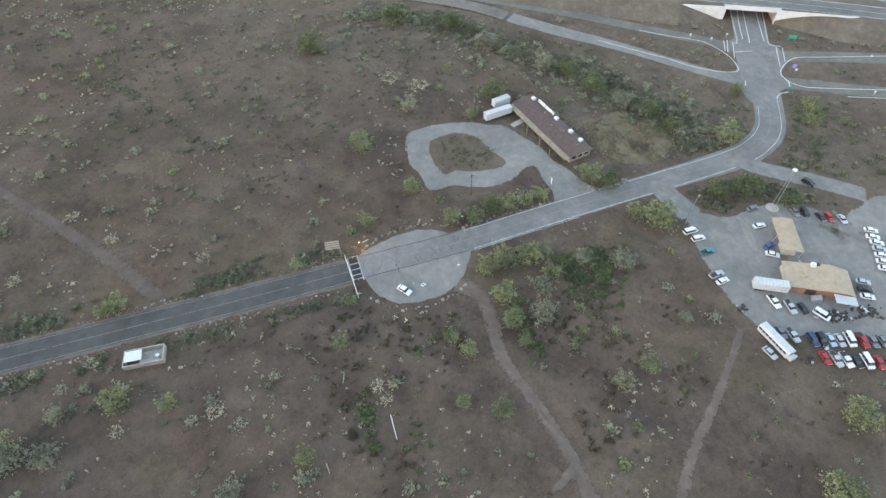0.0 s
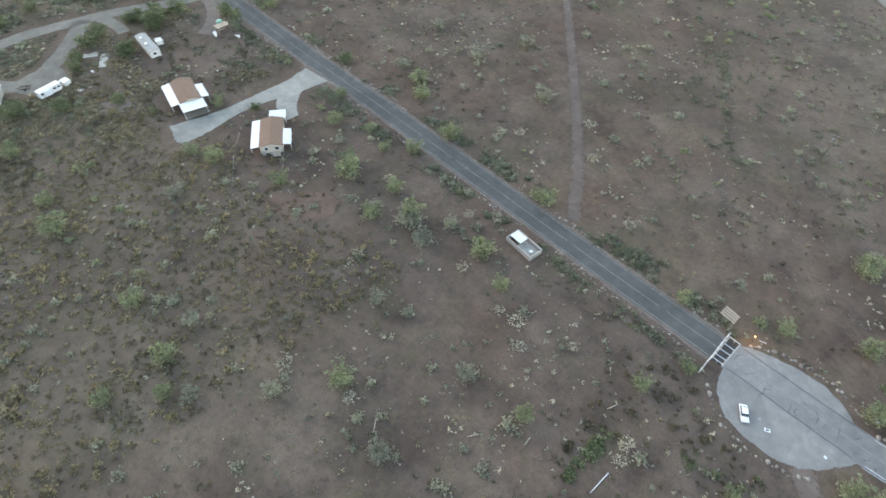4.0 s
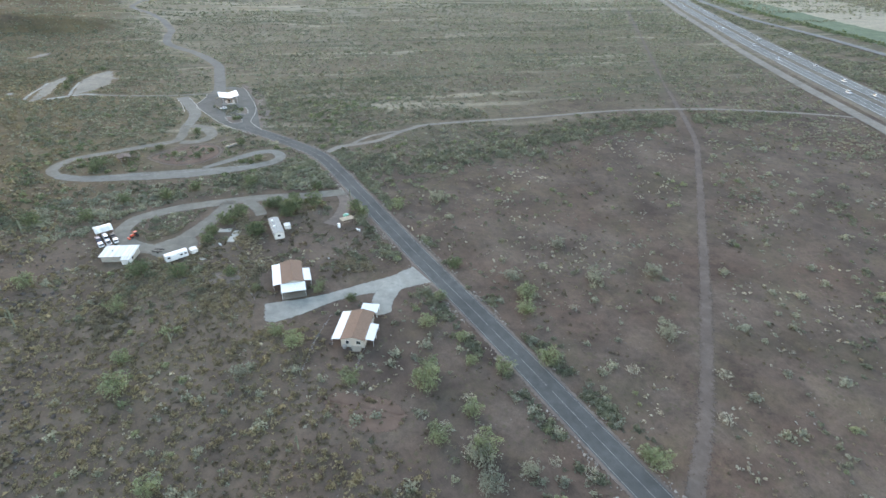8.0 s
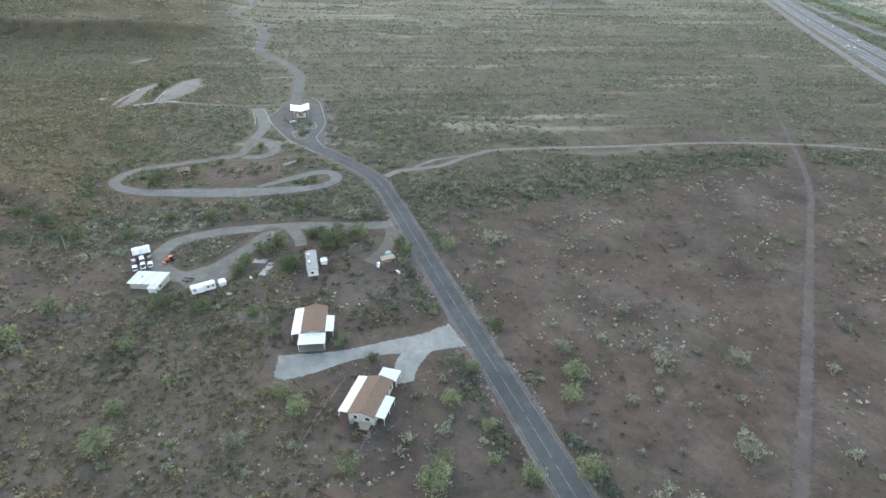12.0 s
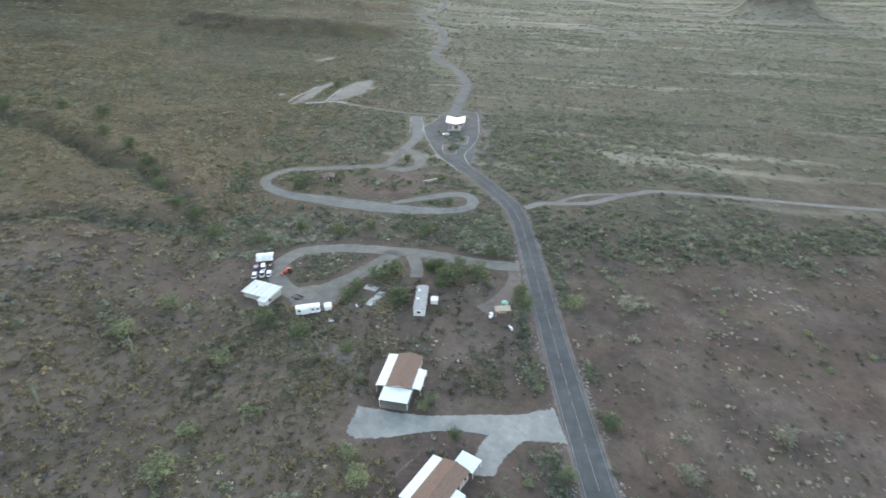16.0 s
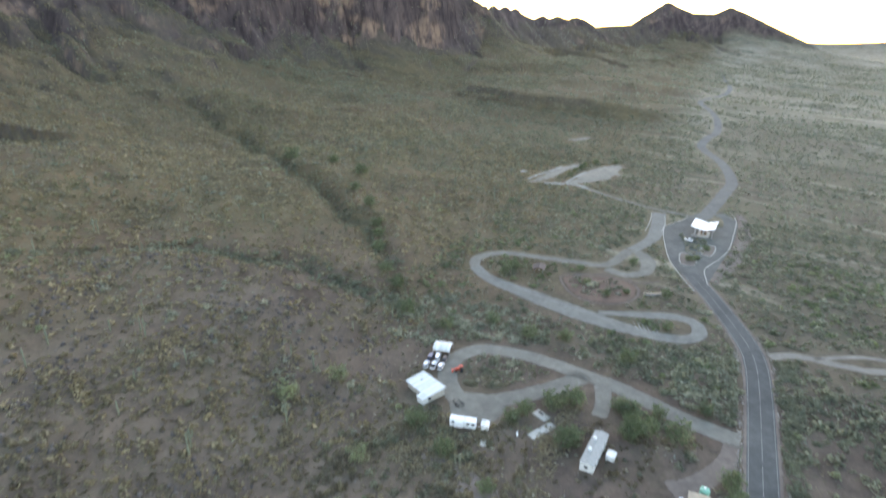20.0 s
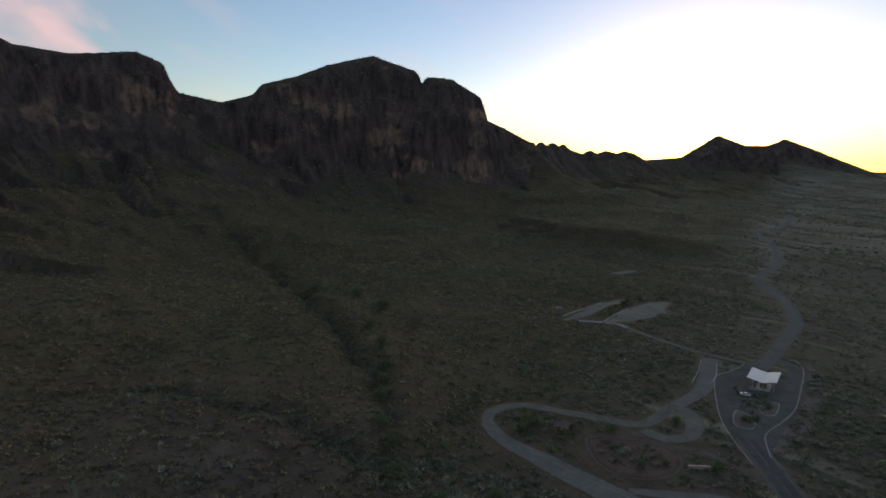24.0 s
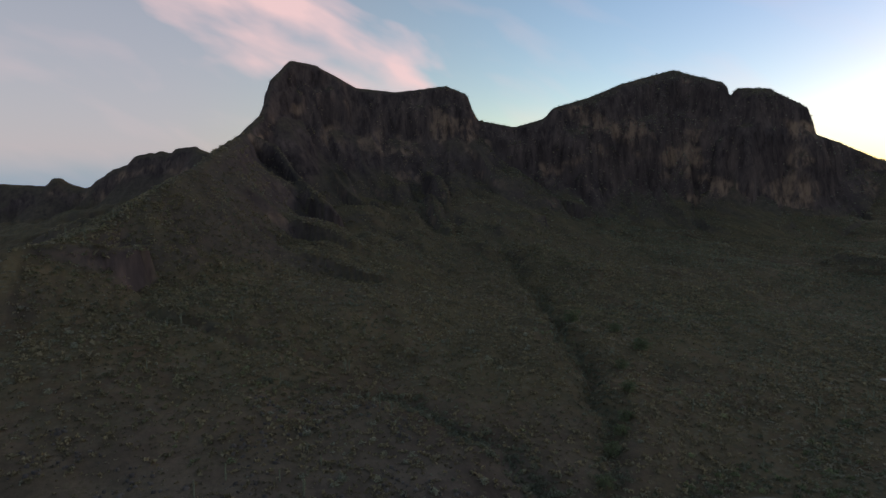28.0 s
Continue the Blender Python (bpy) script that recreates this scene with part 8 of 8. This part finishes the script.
scatter("belt_shrubs", "grey-green shrubs scattered beside the brush belt", rv1, 320, x0=-160, x1=40, y0=-160, y1=-18, rmin=0.8, rmax=2.4, leaves=60, leaf=0.27, mat=M_GREY, density=lambda x, y: np.exp(-(((x - np.interp(y, BELT_Y, BELT_X)) / 16.0) ** 2)))
scatter("dark_brush", "small dark resinous brush", rv1, 9000, **near, rmin=0.25, rmax=0.95, leaves=14, leaf=0.46, mat=M_DEEP, density=patchy(24, 0.40, 0.66, 77))
slope = dict(x0=110, x1=620, y0=125, y1=560)
gully2 = lambda x, y: np.exp(-(((x - np.interp(y, [140, 153, 194, 227, 250, 262, 272], [290, 287, 286, 277, 271, 254, 216])) / 6.0) ** 2)) * (y > 140) * (y < 276)
scatter("slope_brush", "olive brush thick over the lower slopes", rv1, 6500, **slope, rmin=0.5, rmax=2.0, leaves=16, leaf=0.5, mat=M_WARM, density=lambda x, y: np.maximum(patchy(45, 0.36, 0.62, 15)(x, y), gully(x, y)))
scatter("slope_shrubs", "yellowish olive shrubs thick over the lower slopes", rv1, 12000, **slope, rmin=0.5, rmax=2.0, leaves=11, leaf=0.55, mat=M_YELLOWLEAF, density=lambda x, y: 0.25 + patchy(30, 0.34, 0.60, 19)(x, y))
scatter("slope_green_shrubs", "fresh yellow-green shrubs in patches on the lower slopes", rv1, 4200, **slope, rmin=0.5, rmax=1.9, leaves=11, leaf=0.55, mat=M_MEADOW, density=lambda x, y: patchy(95, 0.46, 0.62, 27)(x, y) * smooth(190, 300, y))
scatter("slope_dark_tufts", "small dark tufts dotted over the lower slopes", rv1, 6000, **slope, rmin=0.35, rmax=1.1, leaves=9, leaf=0.6, mat=M_DEEP, density=lambda x, y: 0.2 + patchy(50, 0.4, 0.62, 29)(x, y))
scatter("wash_shrubs", "mixed green shrubs along the side wash", rv1, 420, x0=205, x1=300, y0=138, y1=280, rmin=0.7, rmax=2.4, leaves=34, leaf=0.36, mat=M_OLIVE, density=gully2)
scatter("camp_brush", "mixed olive brush round the campground and entrance", rv1, 3600, x0=285, x1=480, y0=-120, y1=150, rmin=0.4, rmax=1.9, leaves=24, leaf=0.42, mat=M_OLIVE, density=lambda x, y: 0.2 + patchy(14, 0.36, 0.62, 27)(x, y))
scatter("band_shrubs", "pale rounded grey-green shrubs thick between yard and campground", rv1, 420, x0=268, x1=308, y0=4, y1=135, rmin=0.8, rmax=2.2, leaves=46, leaf=0.3, mat=M_GREY, density=patchy(20, 0.4, 0.6, 63))
scatter("camp_dry_brush", "pale dry brush round the campground and entrance", rv1, 2600, x0=285, x1=480, y0=-120, y1=150, rmin=0.35, rmax=1.5, leaves=16, leaf=0.46, mat=M_KHAKI, density=lambda x, y: 0.2 + patchy(16, 0.36, 0.62, 29)(x, y))
scatter("camp_green_brush", "dark green mesquite brush near the campground", rv1, 420, x0=285, x1=480, y0=-60, y1=150, rmin=0.8, rmax=2.3, leaves=40, leaf=0.34, mat=M_DARK, density=patchy(22, 0.45, 0.65, 33))
rv2 = np.random.default_rng(6)
mid = dict(x0=-350, x1=900, y0=-520, y1=640)
outer = lambda f: (lambda x, y: f(x, y) * ((x > 400) | (y > 310) | (y < -250) | (x < -220)))
runs = lambda x, y: smooth(0.5, 0.6, fbm((x - 0.36 * y) / 17.0 + 1.4 * fbm(x / 85.0, y / 85.0, 2), y / 170.0 + 5, 2))
scatter("grey_scrub", "grey-green scrub over the flats and fans", rv2, 20000, **mid, rmin=0.6, rmax=1.9, leaves=8, leaf=0.62, mat=M_KHAKI, density=outer(patchy(40, 0.30, 0.58, 51)))
scatter("green_scrub", "olive scrub over the flats and fans", rv2, 21000, **mid, rmin=0.7, rmax=2.2, leaves=8, leaf=0.62, mat=M_OLIVE, density=outer(lambda x, y: (0.12 + 0.15 * patchy(55, 0.34, 0.62, 61)(x, y) + runs(x, y)) * (1 - 0.65 * smooth(150, 300, y))))
scatter("pale_scrub", "bursage scrub paled for haze over the flats and fans", rv2, 16000, **mid, rmin=0.5, rmax=1.7, leaves=8, leaf=0.62, mat=M_FARLEAF, density=outer(lambda x, y: patchy(33, 0.32, 0.6, 65)(x, y) * (y < 140)))
scatter("fan_scrub", "thick olive scrub on the fan below the low hill", rv2, 5200, x0=480, x1=840, y0=50, y1=360, rmin=0.6, rmax=2.0, leaves=8, leaf=0.62, mat=M_OLIVE, density=lambda x, y: 0.25 + patchy(38, 0.34, 0.6, 83)(x, y))
scatter("yellow_scrub", "dry yellowish scrub on the slopes", rv2, 13000, **mid, rmin=0.5, rmax=1.5, leaves=8, leaf=0.6, mat=M_STRAW, density=outer(lambda x, y: patchy(70, 0.40, 0.66, 71)(x, y) * (y > 60)))
rv3 = np.random.default_rng(8)
beyond = lambda x, y: (x > 880) | (y > 620) | (y < -500)
scatter("far_scrub", "specks of scrub paled for haze on the far plain and slopes", rv3, 30000, x0=500, x1=2500, y0=-1100, y1=780, rmin=1.0, rmax=2.8, leaves=4, leaf=0.8, mat=M_FARLEAF, density=lambda x, y: patchy(90, 0.34, 0.64, 81)(x, y) * beyond(x, y))
scatter("far_wash_scrub", "darker lines of scrub along washes on the far plain", rv3, 26000, x0=500, x1=2100, y0=-1100, y1=330, rmin=1.0, rmax=3.0, leaves=4, leaf=0.8, mat=M_OLIVE, density=lambda x, y: smooth(0.5, 0.62, fbm((x - 0.36 * y) / 26.0 + 1.2 * fbm(x / 120.0, y / 120.0, 2), y / 260.0 + 5, 2)) * beyond(x, y))
hedge = np.array(HEDGE, float)
scatter("hedge_brush", "dark green brush bordering the irrigated field", rv3, 1500, x0=120, x1=1300, y0=-1260, y1=-500, rmin=1.5, rmax=3.6, leaves=14, leaf=0.5, mat=M_DARK, density=lambda x, y: np.exp(-(((y - np.interp(x, hedge[:, 0], hedge[:, 1])) / 7.0) ** 2)))
scatter("median_brush", "mixed brush between the interstate and the frontage road beyond", rv3, 2600, x0=100, x1=1000, y0=-900, y1=-300, rmin=0.8, rmax=2.6, leaves=10, leaf=0.6, mat=M_OLIVE, density=lambda x, y: patchy(24, 0.4, 0.62, 97)(x, y) * (y < np.interp(x, [100, 300, 507, 831, 1224], [-320, -450, -590, -840, -1150])) * (y > np.interp(x, [100, 334, 550, 900, 1500], [-455, -570, -668, -905, -1360])))
scatter("hill_scrub", "olive scrub clinging to the mountain slopes", rv3, 22000, x0=40, x1=1400, y0=300, y1=900, rmin=0.8, rmax=2.4, leaves=4, leaf=0.8, mat=M_YELLOWLEAF, density=patchy(60, 0.34, 0.62, 91))
scatter("hill_green_scrub", "greener scrub on the mountain's middle slopes", rv3, 14000, x0=40, x1=1400, y0=300, y1=860, rmin=0.8, rmax=2.2, leaves=4, leaf=0.8, mat=M_OLIVE, density=lambda x, y: 0.8 * patchy(80, 0.38, 0.62, 95)(x, y) * (x > 700))


def stones(name, label, pts, rng, mat, rmin, rmax, category="rocks"):
    n = len(pts)
    base = np.array([(1, 0, -0.3), (-1, 0, -0.3), (0, 1, -0.3), (0, -1, -0.3), (0.55, 0.5, 0.55), (-0.6, 0.4, 0.6), (-0.3, -0.6, 0.5), (0.5, -0.45, 0.62)], float)
    tris = np.array([(0, 2, 4), (2, 5, 4), (2, 1, 5), (1, 3, 6), (1, 6, 5), (3, 0, 7), (3, 7, 6), (0, 4, 7), (4, 5, 6), (4, 6, 7)])
    r = rmin + (rmax - rmin) * rng.random(n) ** 2
    v = base[None] * rng.uniform(0.7, 1.3, (n, 8, 3)) * r[:, None, None]
    a = rng.uniform(0, 6.28, n)
    ca, sa = np.cos(a)[:, None], np.sin(a)[:, None]
    v = np.stack([v[..., 0] * ca - v[..., 1] * sa, v[..., 0] * sa + v[..., 1] * ca, v[..., 2]], -1)
    z = ground_height(pts[:, 0], pts[:, 1])
    v += np.concatenate([pts, z[:, None]], 1)[:, None, :]
    f = (tris[None] + 8 * np.arange(n)[:, None, None]).reshape(-1, 3)
    me = bpy.data.meshes.new(name)
    me.vertices.add(8 * n)
    me.vertices.foreach_set("co", v.ravel())
    me.loops.add(f.size)
    me.loops.foreach_set("vertex_index", f.ravel())
    me.polygons.add(len(f))
    me.polygons.foreach_set("loop_start", np.arange(len(f)) * 3)
    me.update(calc_edges=True)
    me.materials.append(mat)
    return tagged(new(name, me), label, category, kind="stuff")


rk = np.random.default_rng(12)
lane = curve_points(PARK_ROAD, 0.8)
lane = lane[(lane[:, 0] > 16) & (lane[:, 0] < 330)]
for_rocks = np.concatenate([lane + [0, 5.6], lane + [0, 6.3], lane - [0, 5.5], lane - [0, 6.1]]) + rk.normal(size=(4 * len(lane), 2)) * 0.35
for_rocks = for_rocks[smooth(0.35, 0.6, fbm(for_rocks[:, 0] / 14, for_rocks[:, 1] / 6, 2)) > rk.random(len(for_rocks)) * 0.9]
stones("roadside_rocks", "pale rocks lining the edges of the park road", for_rocks, rk, M_STONE, 0.18, 0.55)
ring = curve_points([(8, -10), (0.7, -14), (-6.8, -15.2), (-13.8, -14.3), (-19, -11.5)], 0.9)
ring2 = curve_points([(9, 8), (3.6, 13.4), (-4, 15.2), (-10.9, 14.4), (-17.5, 11.2)], 0.9)
stones("turnaround_rocks", "rocks along the rim of the turnaround", np.concatenate([ring, ring2]) + rk.normal(size=(len(ring) + len(ring2), 2)) * 0.3, rk, M_STONE, 0.25, 0.75)
rim = curve_points([(-66, -15), (-71, -13.5), (-77, -13), (-84, -13.8)], 0.7)
rim2 = curve_points([(-24, -10), (-32, -10.6), (-42, -11.3), (-54, -12)], 0.9)
stones("corner_rocks", "pale rocks edging the old road beside the lodge drive", np.concatenate([rim, rim + [0.4, 0.8], rim2]) + rk.normal(size=(2 * len(rim) + len(rim2), 2)) * 0.4, rk, M_STONE, 0.25, 0.8)
spots = np.stack([rk.uniform(120, 260, 2600), rk.uniform(120, 260, 2600)], -1)
spots = spots[fbm(spots[:, 0] / 22, spots[:, 1] / 22, 3) > 0.54]
stones("dark_rocks", "dark basalt rubble on the low hillside", spots, rk, M_DARKSTONE, 0.3, 1.2)
loose = np.stack([rk.uniform(-120, 330, 5000), rk.uniform(-200, 140, 5000)], -1)
loose = loose[is_free(loose[:, 0], loose[:, 1])]
stones("loose_stones", "small loose stones on the desert floor", loose, rk, M_STONE, 0.08, 0.32)
